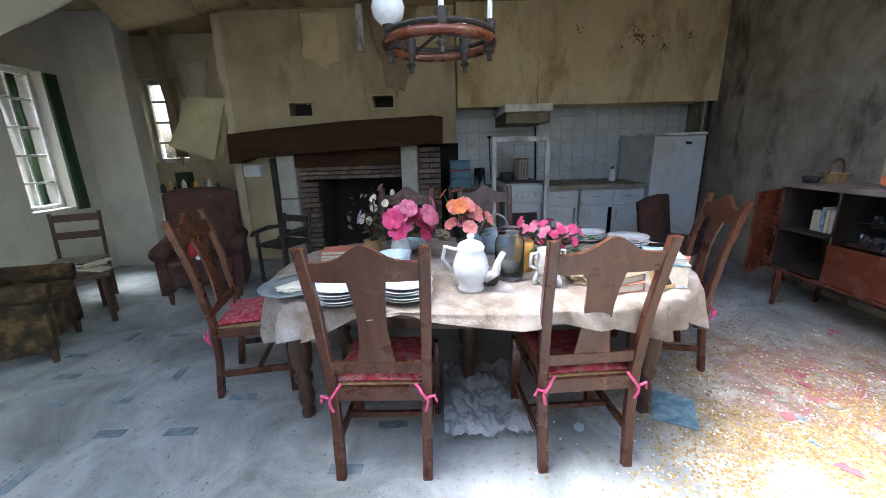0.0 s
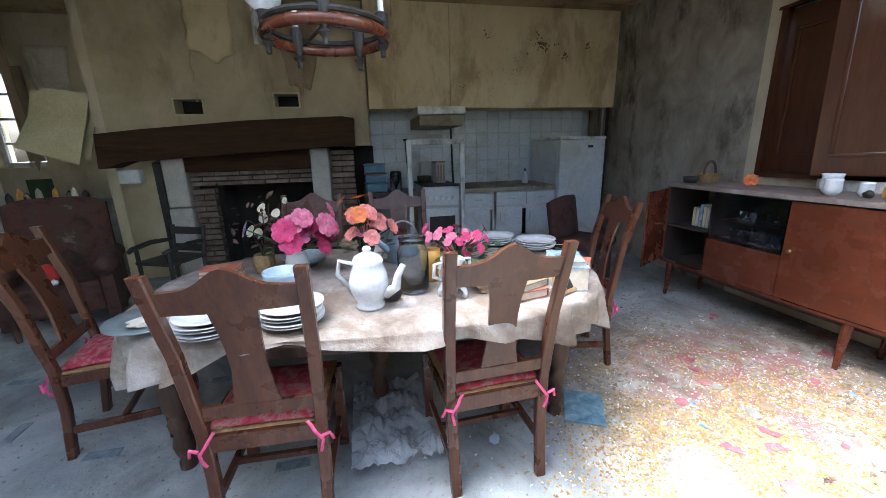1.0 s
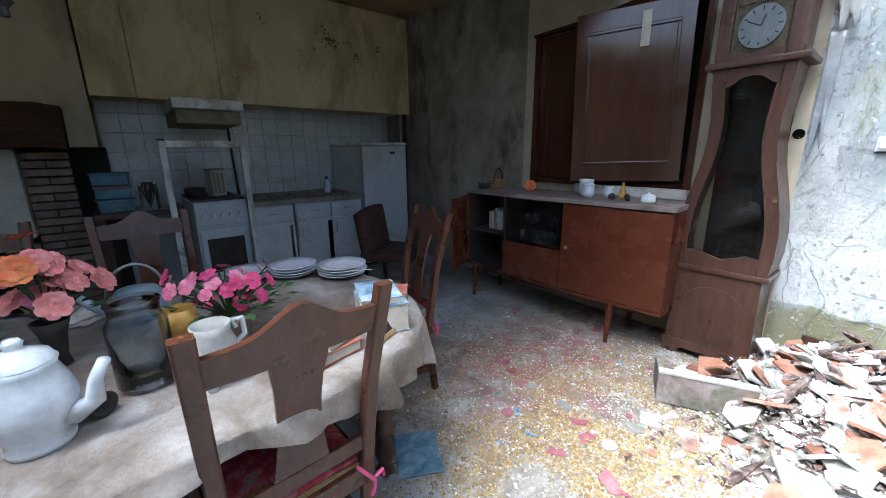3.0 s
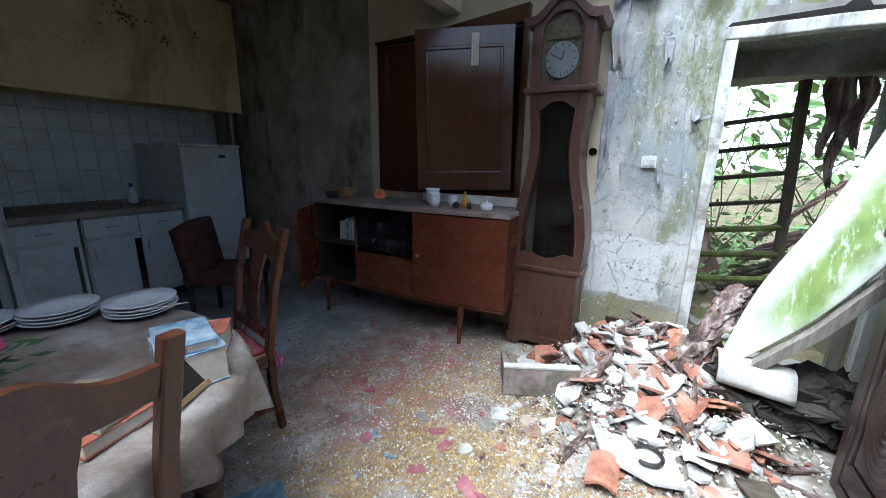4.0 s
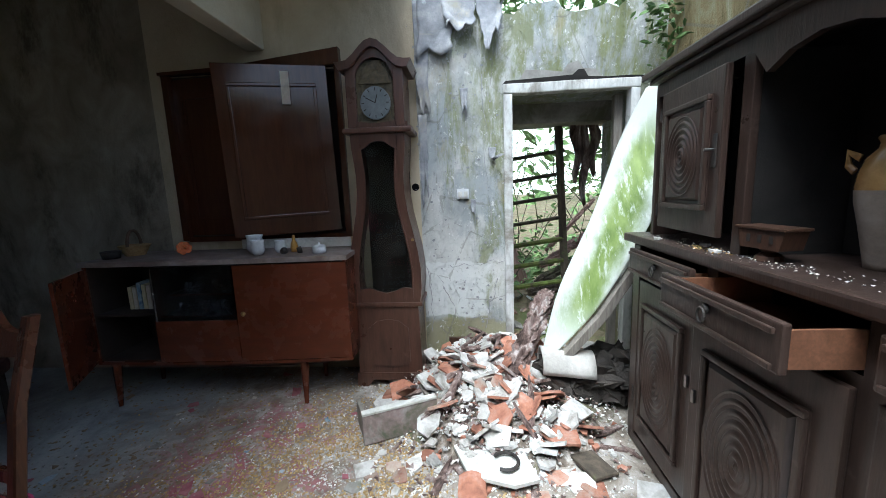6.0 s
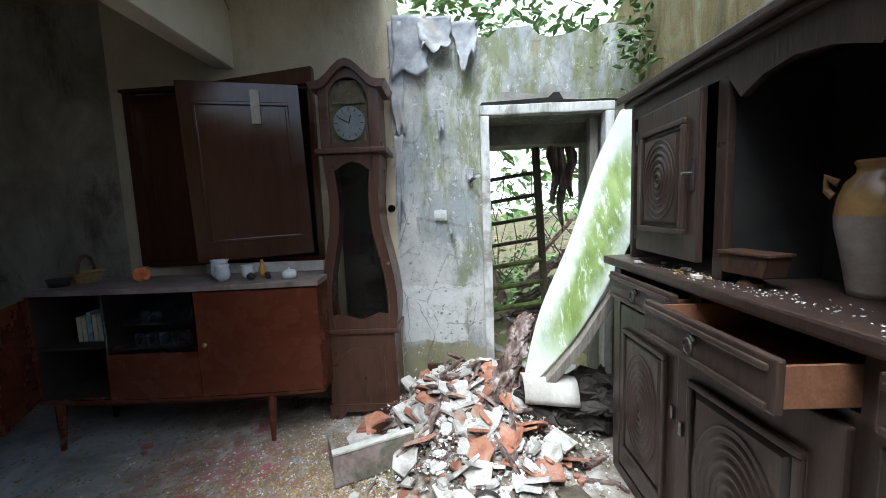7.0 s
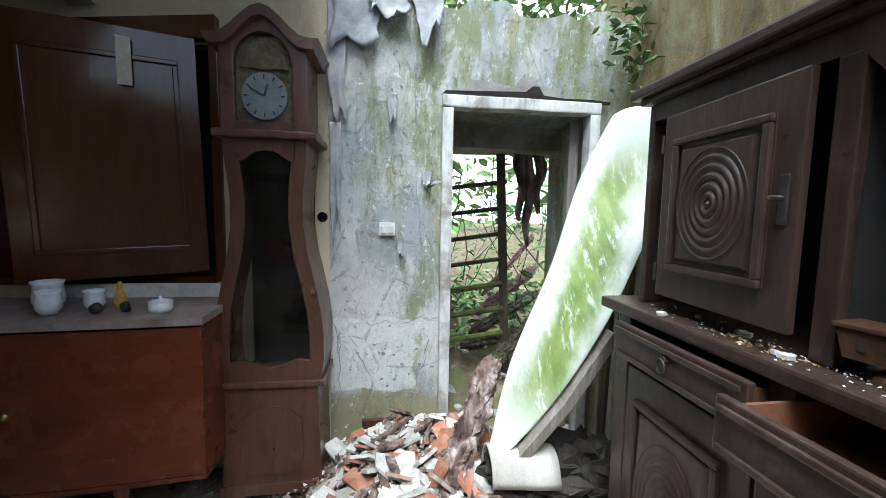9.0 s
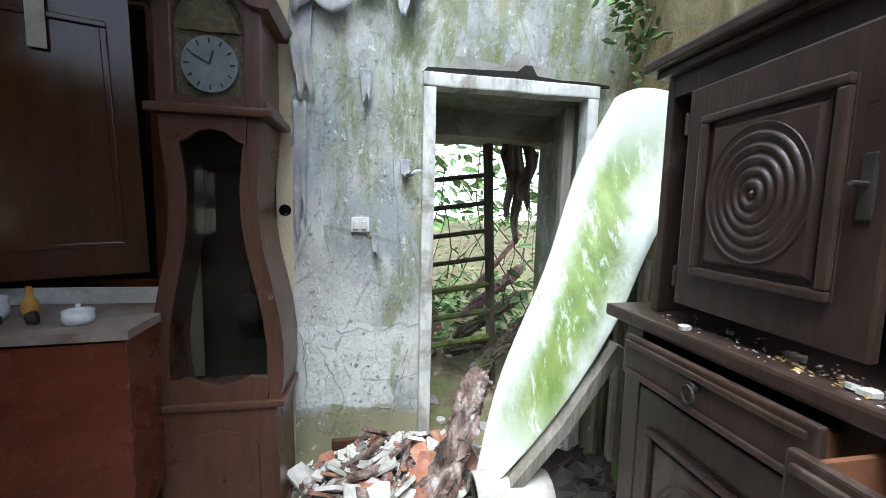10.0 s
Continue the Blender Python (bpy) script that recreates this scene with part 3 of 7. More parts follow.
# ---------------- doorway, windows ----------------
def door_frame():
    d = thing("door_1", "weathered white wooden door frame without its door", "door frame", kind="structure")
    part("frame_post", roughen(box(3.27, 3.36, 1.652, 1.715, 0.0, 2.06, 0.006), 0.003, 6, 4), M_PAINTWOOD, d)
    part("frame_post", roughen(box(3.27, 3.36, 0.775, 0.838, 0.0, 2.06, 0.006), 0.003, 6, 4), M_PAINTWOOD, d)
    part("frame_head", roughen(box(3.27, 3.36, 0.775, 1.715, 2.062, 2.13, 0.008), 0.008, 5, 5), M_PAINTWOOD, d, "split and flaking head board")
    part("inner_stop", roughen(box(3.40, 3.45, 0.84, 0.90, 0.0, 2.05, 0.004), 0.004, 6, 4), M_GREYWOOD, d)
    return d


door_frame()
# broken plaster gap above the door head
single("plaster_gap", roughen(slab([(1.02, 2.135), (1.08, 2.20), (1.16, 2.21), (1.2, 2.26), (1.27, 2.24), (1.3, 2.19), (1.42, 2.21), (1.56, 2.22), (1.6, 2.16), (1.52, 2.137)], 3.285, 3.298, "yz"), 0.004, 8),
       M_CONCRETE, "bare grey render where plaster broke away", "broken plaster", kind="structure")


def window(name, axis, w, u0, u1, z0, z1, cols, rows, label):
    """Casement with glazing bars; axis is the wall's normal."""
    win = thing(name, label, "window", kind="structure")
    bx = (lambda a, b, c, d, e=0.0: box(w - e, w + e, a, b, c, d, 0.004)) if axis == "x" else (lambda a, b, c, d, e=0.0: box(a, b, w - e, w + e, c, d, 0.004))
    f = 0.045
    for a, b, c, d in ((u0, u0 + f, z0, z1), (u1 - f, u1, z0, z1), (u0 + f, u1 - f, z0, z0 + f), (u0 + f, u1 - f, z1 - f, z1)):
        part("window_frame", bx(a, b, c, d, 0.03), M_PAINTWOOD, win)
    for k in range(1, cols):
        u = u0 + (u1 - u0) * k / cols
        part("glazing_bar", bx(u - 0.012, u + 0.012, z0 + f, z1 - f, 0.012), M_PAINTWOOD, win)
    for k in range(1, rows):
        z = z0 + (z1 - z0) * k / rows
        part("glazing_bar", bx(u0 + f, u1 - f, z - 0.012, z + 0.012, 0.010), M_PAINTWOOD, win)
    pane = part("pane", bx(u0 + f, u1 - f, z0 + f, z1 - f, 0.002), M_GLASS, win, "dusty clear pane")
    pane.visible_shadow = False
    return win


window("window_1", "x", -4.43, 5.38, 5.88, 0.83, 2.27, 2, 5, "small-paned white window beside a green curtain")
here = mark()
window("window_2", "y", 7.05, -3.04, -2.62, 1.0, 1.88, 2, 4, "cobwebbed small window in the alcove")
lay(here, **HEARTH)
window("window_3", "x", -4.43, 3.0, 3.7, 0.9, 2.2, 2, 5, "small-paned white window in the side wall")
bm = sheet(lambda u, v: (-4.24 + 0.03 * math.sin(u * 22), 5.84 + 0.14 * u, 0.80 + 1.45 * v), 24, 6, 0.004)
single("curtain", bm, M_CURTAIN, "dark green curtain hanging beside the window", "curtain", smooth=True)


# ---------------- fireplace and chimney breast ----------------
def chimney():
    bm = wall_with_holes("y", 6.1, 6.9, -1.72, 0.43, 1.12, 2.42, [(-1.17, -0.955, 1.405, 1.52), (-0.37, -0.17, 1.46, 1.565)])
    structure("wall_chimney_breast", bm, M_BREAST, "chimney breast in greyed wallpaper with two vent holes")
    f = thing("fireplace", "sooty brick fireplace with pale stone uprights", "fireplace", kind="structure")
    part("firebox", wall_with_holes("y", 6.45, 6.9, -1.72, 0.46, 0.0, 1.12, [(-0.99, -0.13, 0.0, 0.80)]), M_SOOT_AND_SHADE, f)
    part("fireback", box(-1.05, -0.05, 6.80, 6.88, 0.0, 0.9), M_SOOT_AND_SHADE, f)
    part("stone_upright", box(-1.38, -1.19, 6.1, 6.45, 0.0, 0.62, 0.02), M_STONE, f)
    part("stone_upright", box(-1.375, -1.195, 6.11, 6.45, 0.625, 1.05, 0.02), M_STONE, f)
    part("stone_upright", box(-0.13, 0.035, 6.1, 6.45, 0.56, 1.11, 0.02), M_STONE, f)
    part("lintel_board", box(-1.19, -0.13, 6.10, 6.16, 0.93, 1.12, 0.01), M_BEAM, f, "dark board under the beam")
    part("wall_panel", box(-1.72, -1.40, 6.14, 6.45, 0.0, 1.12, 0.004), M_BREAST, f)
    part("dark_strip", box(-1.44, -1.383, 6.11, 6.14, 0.1, 1.02, 0.004), M_IRON, f)
    return f


here = mark()
FIRE = chimney()
bm = slab([(-1.72, 0.985), (-1.66, 0.985), (-1.52, 1.03), (0.2, 1.115), (0.29, 1.10), (0.30, 1.345), (0.2, 1.36), (-0.6, 1.335), (-1.4, 1.275), (-1.70, 1.25)], 5.84, 6.098)
single("mantel_beam", roughen(bm, 0.008, 3), M_BEAM, "dark oak mantel beam, sagging at one end", "mantel beam")
single("tin_box", box(-1.62, -1.46, 5.88, 5.98, 0.86, 0.97, 0.012), M_ENAMEL, "small white tin hanging under the mantel beam", "tin")

# vent surrounds and hanging strips on the breast
for x0, x1, z0, z1 in ((-1.17, -0.955, 1.405, 1.52), (-0.37, -0.17, 1.46, 1.565)):
    v = thing("air_vent", "rectangular air vent hole with a thin yellowed rim", "air vent", group="vents over the mantel")
    for a, b, c, d in ((x0 - 0.012, x1 + 0.012, z1, z1 + 0.012), (x0 - 0.012, x1 + 0.012, z0 - 0.012, z0), (x0 - 0.012, x0, z0, z1), (x1, x1 + 0.012, z0, z1)):
        part("rim", box(a, b, 6.085, 6.11, c, d), M_YELLOWBOARD, v)
    part("backing", box(x0, x1, 6.3, 6.31, z0, z1), M_SOOT_AND_SHADE, v)


def flap(p, right, up, w, h, curl, nu=10, nv=12, twist=0.0):
    """A hanging, curling strip of paper; p is its upper left corner."""
    p, right, up = Vector(p), Vector(right).normalized(), Vector(up).normalized()
    out = right.cross(up)

    def fn(u, v):
        bend = curl * (v ** 2.2) + 0.25 * curl * v * math.sin(5 * u + 3 * v)
        hang = h * v * (1 + 0.32 * noise.noise(Vector((u * 2.2 + p.y * 7, p.z * 5, 1))) + 0.10 * noise.noise(Vector((u * 11 + p.y * 3, 2, p.z))))
        side = 0.25 * w * v * noise.noise(Vector((p.z * 3, v * 3 + p.y * 5, 4)))
        bend += 0.2 * curl * noise.noise(Vector((u * 5 + p.y * 9, v * 5, p.z * 3)))
        return p + right * (w * (u - 0.5) * (1 - twist * 0.6 * v) + side) - up * hang + out * bend
    return sheet(fn, nu, nv, 0.0025)


single("paper_flap", flap((-0.80, 6.09, 2.28), (1, 0, 0), (0, 0, 1), 0.34, 0.42, 0.05), M_HOOD, "torn square of brown backing paper", "torn paper", "paper flaps", smooth=True)
single("paper_flap", flap((-0.15, 6.085, 2.40), (1, 0, 0), (0, 0, 1), 0.52, 0.80, 0.02, twist=1.1), M_BROWNPAPER, "pointed hanging strip of brown wallpaper", "torn paper", "paper flaps", smooth=True)
single("white_batten", box(-0.455, -0.395, 5.99, 6.03, 1.93, 2.40, 0.004), M_PAINTWOOD, "white painted batten hanging from the ceiling", "batten")
bm = bmesh.new()
rnd = random.Random(3)
pts = [(-0.475 + 0.012 * math.sin(k * 1.3) + 0.07 * k / 12, 6.085, 1.95 - 0.56 * k / 12) for k in range(13)]
rod(pts, [0.003 + 0.006 * rnd.random() for _ in pts], 6, bm)
rod([(x + 0.06, y, z) for x, y, z in pts], [0.002 + 0.005 * rnd.random() for _ in pts], 6, bm)
single("cracked_seam", roughen(bm, 0.004, 20), M_BREAST, "cracked plaster seam running down the breast", "crack")
bm = rod([(-0.99 + 0.01 * math.sin(k * 2), 6.085, 2.25 - 0.75 * k / 14) for k in range(15)], [0.003 + 0.007 * rnd.random() for _ in range(15)], 6)
single("cracked_seam", roughen(bm, 0.004, 20), M_BREAST, "cracked plaster seam over the vent", "crack")

lay(here, **HEARTH)

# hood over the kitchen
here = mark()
h = thing("kitchen_bulkhead", "cream boarded bulkhead over the kitchen, stained with mould", "bulkhead", kind="structure")
for x0, x1 in ((0.385, 0.665), (0.67, 1.27), (1.275, 3.298)):
    part("panel", roughen(box(x0, x1, 5.98, 6.0, 1.50 + 0.006 * x0, 2.418, 0.003), 0.004, 2, 5), M_HOOD, h)
part("underside", box(0.40, 3.298, 6.002, 6.44, 1.52, 1.54), M_HOOD, h)
part("end_board", box(0.385, 0.40, 6.002, 6.44, 1.50, 2.418), M_HOOD, h)
mould = Nodes("dark_mould").done((0.13, 0.085, 0.05), 0.95)
rnd = random.Random(11)
for cx, cz, r, cnt in ((2.33, 2.10, 0.13, 70), (1.68, 2.16, 0.06, 16), (1.42, 1.70, 0.04, 8), (2.62, 2.0, 0.07, 16), (2.9, 2.1, 0.10, 14), (2.0, 1.85, 0.6, 90)):
    bm = bmesh.new()
    for _ in range(cnt):
        a, d, s = rnd.uniform(0, 6.3), r * abs(rnd.gauss(0, 0.55)), rnd.uniform(0.003, 0.013) if r < 0.3 else rnd.uniform(0.002, 0.006)
        x, z = cx + d * math.cos(a), cz + d * math.sin(a) * 0.8
        if not (0.8 < x < 3.2 and 1.55 < z < 2.38):
            continue
        bm.faces.new([bm.verts.new((x + s * rnd.uniform(0.5, 1.2) * math.cos(q), 5.971, z + s * rnd.uniform(0.5, 1.2) * math.sin(q))) for q in (0.9 * k for k in range(7))])
    single("mould_patch", bm, mould, "dark mould spots on the cream boards", "mould", kind="stuff")
single("heating_pipe", rod([(3.24, 6.0, 0.0), (3.24, 6.0, 2.42)], 0.018, 8), M_IRON, "rusty heating pipe in the corner", "pipe")
single("pipe", rod([(3.19, 6.02, 0.0), (3.19, 6.02, 2.2)], 0.010, 8), M_STONE, "thin painted pipe in the corner", "pipe")


# ---------------- kitchen ----------------
def cooker_hood():
    c = thing("cooker_hood", "dirty white cooker hood", "cooker hood")
    part("canopy", box(0.86, 1.37, 5.72, 6.44, 1.43, 1.50, 0.008), M_WHITE, c)
    part("filter", box(0.88, 1.35, 5.75, 6.44, 1.33, 1.428, 0.01), surf("greasy_filter", [(0.3, (0.12, 0.10, 0.05)), (0.7, (0.24, 0.21, 0.13))], 9, 0.6), c, "brown greasy filter")


cooker_hood()
YF = 5.72


def kitchen_unit(x0, x1, doors, label):
    c = thing("kitchen_cabinet", label, "cabinet", group="kitchen cabinets")
    part("body", wall_with_holes("y", YF + 0.02, 6.42, x0, x1, 0.08, 0.70, [(x0 + 0.02, x1 - 0.02, 0.12, 0.52)]), M_WHITE, c)
    # near-black back: the shade behind the ajar doors is painted in
    part("back", box(x0 + 0.02, x1 - 0.02, 6.35, 6.41, 0.12, 0.52), M_DARKIN_SHADE, c)
    part("plinth", box(x0, x1, YF + 0.06, 6.4, 0.0, 0.078), M_DARKIN_SHADE, c)
    n = len(doors)
    for k, ang in enumerate(doors):
        a, b = x0 + (x1 - x0) * k / n + 0.006, x0 + (x1 - x0) * (k + 1) / n - 0.006
        d = part("drawer_front", box(a, b, YF, YF + 0.018, 0.565, 0.69, 0.004), M_ENAMEL, c)
        part("handle", rod([((a + b) / 2 - 0.04, YF - 0.015, 0.63), ((a + b) / 2 + 0.04, YF - 0.015, 0.63)], 0.005, 6), M_STEEL, d)
        bm = box(0, b - a - 0.05, -0.009, 0.009, 0.10, 0.545, 0.004)
        bmesh.ops.transform(bm, matrix=Matrix.Translation((a, YF + 0.009, 0)) @ Matrix.Rotation(radians(-ang), 4, "Z"), verts=bm.verts[:])
        door = part("door", bm, M_ENAMEL, c)
        part("handle", rod([(a + 0.03, YF - 0.015 - 0.02 * (ang > 0), 0.42), (a + 0.03, YF - 0.015 - 0.02 * (ang > 0), 0.50)], 0.005, 6), M_STEEL, door)
    return c


kitchen_unit(1.30, 1.70, [2], "narrow white kitchen cabinet beside the cooker")
kitchen_unit(1.72, 2.43, [7, 9], "white kitchen cabinet with two doors ajar")
single("worktop", box(1.295, 2.43, YF - 0.02, 6.43, 0.705, 0.745, 0.006), surf("dirty_worktop", [(0.3, (0.14, 0.12, 0.08)), (0.7, (0.34, 0.31, 0.25))], 7, 0.7, 0.3), "dirty brown kitchen worktop strewn with leaves", "worktop")


def stove():
    s = thing("gas_cooker", "old white gas cooker with a dark oven window", "cooker")
    part("body", box(0.88, 1.285, YF - 0.02, 6.40, 0.0, 0.775, 0.01), M_ENAMEL, s)
    part("control_panel", box(0.885, 1.28, YF - 0.045, YF - 0.022, 0.60, 0.765, 0.006), M_ENAMEL, s)
    for k in range(5):
        part("knob", rod([(0.945 + 0.068 * k, YF - 0.07, 0.67), (0.945 + 0.068 * k, YF - 0.045, 0.67)], 0.02, 10), M_WHITE, s)
    d = part("oven_door", box(0.895, 1.27, YF - 0.045, YF - 0.022, 0.16, 0.575, 0.012), M_ENAMEL, s)
    part("oven_window", box(0.94, 1.225, YF - 0.05, YF - 0.046, 0.24, 0.50, 0.001), M_IRON, d, "dark oven glass")
    part("hob", box(0.885, 1.28, YF, 6.38, 0.776, 0.79, 0.004), M_IRON, s)


stove()


def fridge():
    f = thing("refrigerator", "small old white refrigerator with a rusty edge", "refrigerator")
    part("body", box(2.46, 3.015, 5.76, 6.38, 0.03, 1.18, 0.012), M_ENAMEL, f)
    part("door", box(2.46, 3.015, 5.70, 5.755, 0.06, 1.18, 0.012), M_ENAMEL, f)
    part("top", box(2.45, 3.025, 5.70, 6.40, 1.182, 1.21, 0.008), M_WHITE, f)
    part("badge", box(2.80, 2.86, 5.692, 5.699, 1.10, 1.125), M_IRON, f, "small dark badge")
    part("foot", box(2.5, 2.97, 5.8, 6.3, 0.0, 0.03), M_IRON, f)


fridge()


def tiles():
    bm = box(-0.072, 0.072, -0.004, 0.004, -0.072, 0.072)
    bmesh.ops.bevel(bm, geom=[e for e in bm.edges if abs(e.verts[0].co.y - e.verts[1].co.y) < 1e-6 and e.verts[0].co.y < 0], offset=0.003, segments=1, affect="EDGES")
    me = finish("tile", bm, M_TILE)
    wall = bpy.data.objects["wall_kitchen"]
    rnd = random.Random(2)
    for i in range(19):
        for j in range(7):
            ob = new("tile", me)
            ob.parent = wall
            ob.matrix_basis = pose(0.46 + 0.148 * i, 6.436, 0.62 + 0.148 * j, rnd.uniform(-0.5, 0.5), 0, 0)


def leaning_frame():
    f = thing("window_sash", "loose wooden window frame standing against the cooker", "window frame")
    m = pose(1.02, 5.60, 0.0, -3, 0, -3)
    f.matrix_world = m
    for a, b, c, d in ((-0.30, -0.255, 0.0, 1.21), (0.255, 0.30, 0.0, 1.21), (-0.255, 0.255, 1.165, 1.21), (-0.255, 0.255, 0.0, 0.05)):
        part("rail", roughen(box(a, b, -0.02, 0.02, c, d, 0.005), 0.003, 5, 2), M_PAINTWOOD, f)


leaning_frame()
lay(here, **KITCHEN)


# ---------------- cupboard in the wall ----------------
def wall_cupboard():
    c = thing("wall_cupboard", "built-in dark lacquered cupboard above the sideboard", "cupboard", kind="structure")
    # dark inside and added linings cover the pale wall with painted shade
    part("inside", box(3.62, 3.66, 2.97, 4.34, 1.0, 2.22), M_DARKIN_SHADE, c)
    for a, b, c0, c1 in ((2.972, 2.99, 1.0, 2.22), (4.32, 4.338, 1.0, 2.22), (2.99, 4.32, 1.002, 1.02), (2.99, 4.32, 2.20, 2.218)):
        part("lining", box(3.33, 3.62, a, b, c0, c1), M_DARKIN_SHADE, c)
    for a, b, c0, c1 in ((2.955, 3.0, 0.98, 2.25), (4.31, 4.36, 0.98, 2.22), (3.0, 4.31, 0.97, 1.01)):
        part("casing", box(3.27, 3.33, a, b, c0, c1, 0.004), M_LACQ, c)

    def leaf(w, lab):
        bm = box(-0.012, 0.012, 0.0, w, 1.02, 2.20, 0.004)
        d = part("door", bm, M_LACQ, c, lab)
        for a, b, e, g in ((0.08, w - 0.08, 1.14, 1.165), (0.08, w - 0.08, 2.05, 2.075), (0.08, 0.105, 1.165, 2.05), (w - 0.105, w - 0.08, 1.165, 2.05)):
            part("moulding", box(-0.024, -0.012, a, b, e, g, 0.005), M_LACQ, d)
        return d
    d = leaf(0.76, "glossy red-brown panelled door")
    d.matrix_local = pose(3.285, 3.005, 0.02, -1.5, 0, 20)
    e = leaf(0.54, "dark panelled door standing ajar")
    e.matrix_local = pose(3.29, 3.775, 0, 0, 0, -4)
    part("top_board", slab([(2.95, 2.22), (4.36, 2.215), (4.36, 2.235), (3.8, 2.25), (2.95, 2.335)], 3.24, 3.298, "yz"), M_LACQ, c)


here = mark()
wall_cupboard()
lay(here, y=(0.972, 0.01), z=(1, 0.10))
single("paper_strip", box(-0.002, 0.002, -0.028, 0.028, -0.22, 0.0), M_PAPER, "strip of torn white paper stuck on the cupboard door", "paper", at=pose(3.137, 3.235, 2.26, 0, 0, 20))


# ---------------- clock ----------------
def clock():
    c = thing("longcase_clock", "tall walnut longcase clock with a curved glazed door", "clock")
    X0, X1, C = 2.885, 3.25, 2.575
    prof = [(0.60, 0.238), (0.70, 0.252), (0.82, 0.252), (0.95, 0.236), (1.08, 0.208), (1.20, 0.180), (1.32, 0.164), (1.44, 0.162), (1.54, 0.172), (1.62, 0.182), (1.70, 0.185)]
    fine = []
    for k in range(len(prof) - 1):
        for s in range(4):
            q = s / 4
            fine.append(tuple(prof[k][i] * (1 - q) + prof[k + 1][i] * q for i in (0, 1)))
    fine.append(prof[-1])
    L = [(C + w, z) for z, w in fine]
    Rr = [(C - w, z) for z, w in fine]
    # base
    b = part("base", slab([(C - 0.235, 0.06), (C + 0.235, 0.06), (C + 0.222, 0.57), (C - 0.222, 0.57)], X0 - 0.01, X1, "yz"), M_CLOCK, c)
    part("base_panel", slab([(C - 0.15, 0.17), (C - 0.07, 0.15), (C + 0.07, 0.15), (C + 0.15, 0.17), (C + 0.145, 0.42), (C + 0.08, 0.47), (C, 0.485), (C - 0.08, 0.47), (C - 0.145, 0.42)], X0 - 0.022, X0 - 0.01, "yz"), M_CLOCK, b)
    part("plinth", slab([(C - 0.25, 0.0), (C - 0.17, 0.0), (C - 0.13, 0.05), (C + 0.13, 0.05), (C + 0.17, 0.0), (C + 0.25, 0.0), (C + 0.245, 0.10), (C - 0.245, 0.10)], X0 - 0.025, X1, "yz"), M_CLOCK, c)
    part("waist_moulding", box(X0 - 0.03, X1, C - 0.255, C + 0.255, 0.572, 0.60, 0.008), M_CLOCK, c)
    # waisted case: sides and back
    part("case_side", band(L, [(y - 0.022, z) for y, z in L], X0 + 0.03, X1), M_CLOCK, c)
    part("case_side", band(Rr, [(y + 0.022, z) for y, z in Rr], X0 + 0.03, X1), M_CLOCK, c)
    # near-black back stands for the shade behind the glass
    part("case_back", box(X1 - 0.02, X1, C - 0.165, C + 0.165, 0.60, 1.70), M_DARKIN_SHADE, c)
    # glazed door frame
    d = part("door", band(L, [(y - 0.055, z) for y, z in L], X0 - 0.006, X0 + 0.028), M_CLOCK, c)
    part("stile", band(Rr, [(y + 0.055, z) for y, z in Rr], X0 - 0.006, X0 + 0.028), M_CLOCK, d)
    inn = [(C + w - 0.055, z) for z, w in fine]
    inr = [(C - w + 0.055, z) for z, w in fine]
    for pts, off in ((inn, -0.010), (inr, 0.010)):
        part("moulding", band(pts, [(y + off, z) for y, z in pts], X0 - 0.012, X0 + 0.004), M_CLOCK, d)
    part("top_rail", slab([(C - 0.135, 1.70), (C + 0.135, 1.70), (C + 0.128, 1.60), (C + 0.09, 1.615), (C + 0.05, 1.645), (C, 1.655), (C - 0.05, 1.645), (C - 0.09, 1.615), (C - 0.128, 1.60)], X0 - 0.006, X0 + 0.028, "yz"), M_CLOCK, d)
    part("bottom_rail", slab([(C - 0.19, 0.60), (C + 0.19, 0.60), (C + 0.188, 0.69), (C + 0.12, 0.70), (C + 0.06, 0.675), (C, 0.66), (C - 0.06, 0.675), (C - 0.12, 0.70), (C - 0.188, 0.69)], X0 - 0.006, X0 + 0.028, "yz"), M_CLOCK, d)
    g = part("glass", band(inn, inr, X0 + 0.012, X0 + 0.015), M_CLOCKGLASS, d, "old clear glass")
    g.visible_shadow = False
    pend = part("pendulum", rod([(X1 - 0.10, C - 0.05, 1.6), (X1 - 0.10, C - 0.06, 0.95)], 0.004, 6), M_IRON, c)
    part("bob", rod([(X1 - 0.11, C - 0.06, 0.93), (X1 - 0.095, C - 0.06, 0.93)], 0.06, 20), M_IRON, pend)
    # hood
    part("hood_shelf", box(X0 - 0.045, X1, C - 0.235, C + 0.225, 1.702, 1.735, 0.01), M_CLOCK, c)
    hd = part("hood", box(X0 + 0.03, X1, C - 0.185, C + 0.185, 1.737, 2.12), M_CLOCK, c)
    part("hood_stile", box(X0 - 0.012, X0 + 0.03, C + 0.125, C + 0.19, 1.737, 2.12, 0.006), M_CLOCK, hd)
    part("hood_stile", box(X0 - 0.012, X0 + 0.03, C - 0.19, C - 0.125, 1.737, 2.12, 0.006), M_CLOCK, hd)
    part("hood_rail", slab([(C - 0.125, 1.737), (C + 0.125, 1.737), (C + 0.125, 1.775), (C + 0.05, 1.765), (C, 1.76), (C - 0.05, 1.765), (C - 0.125, 1.775)], X0 - 0.01, X0 + 0.03, "yz"), M_CLOCK, hd)
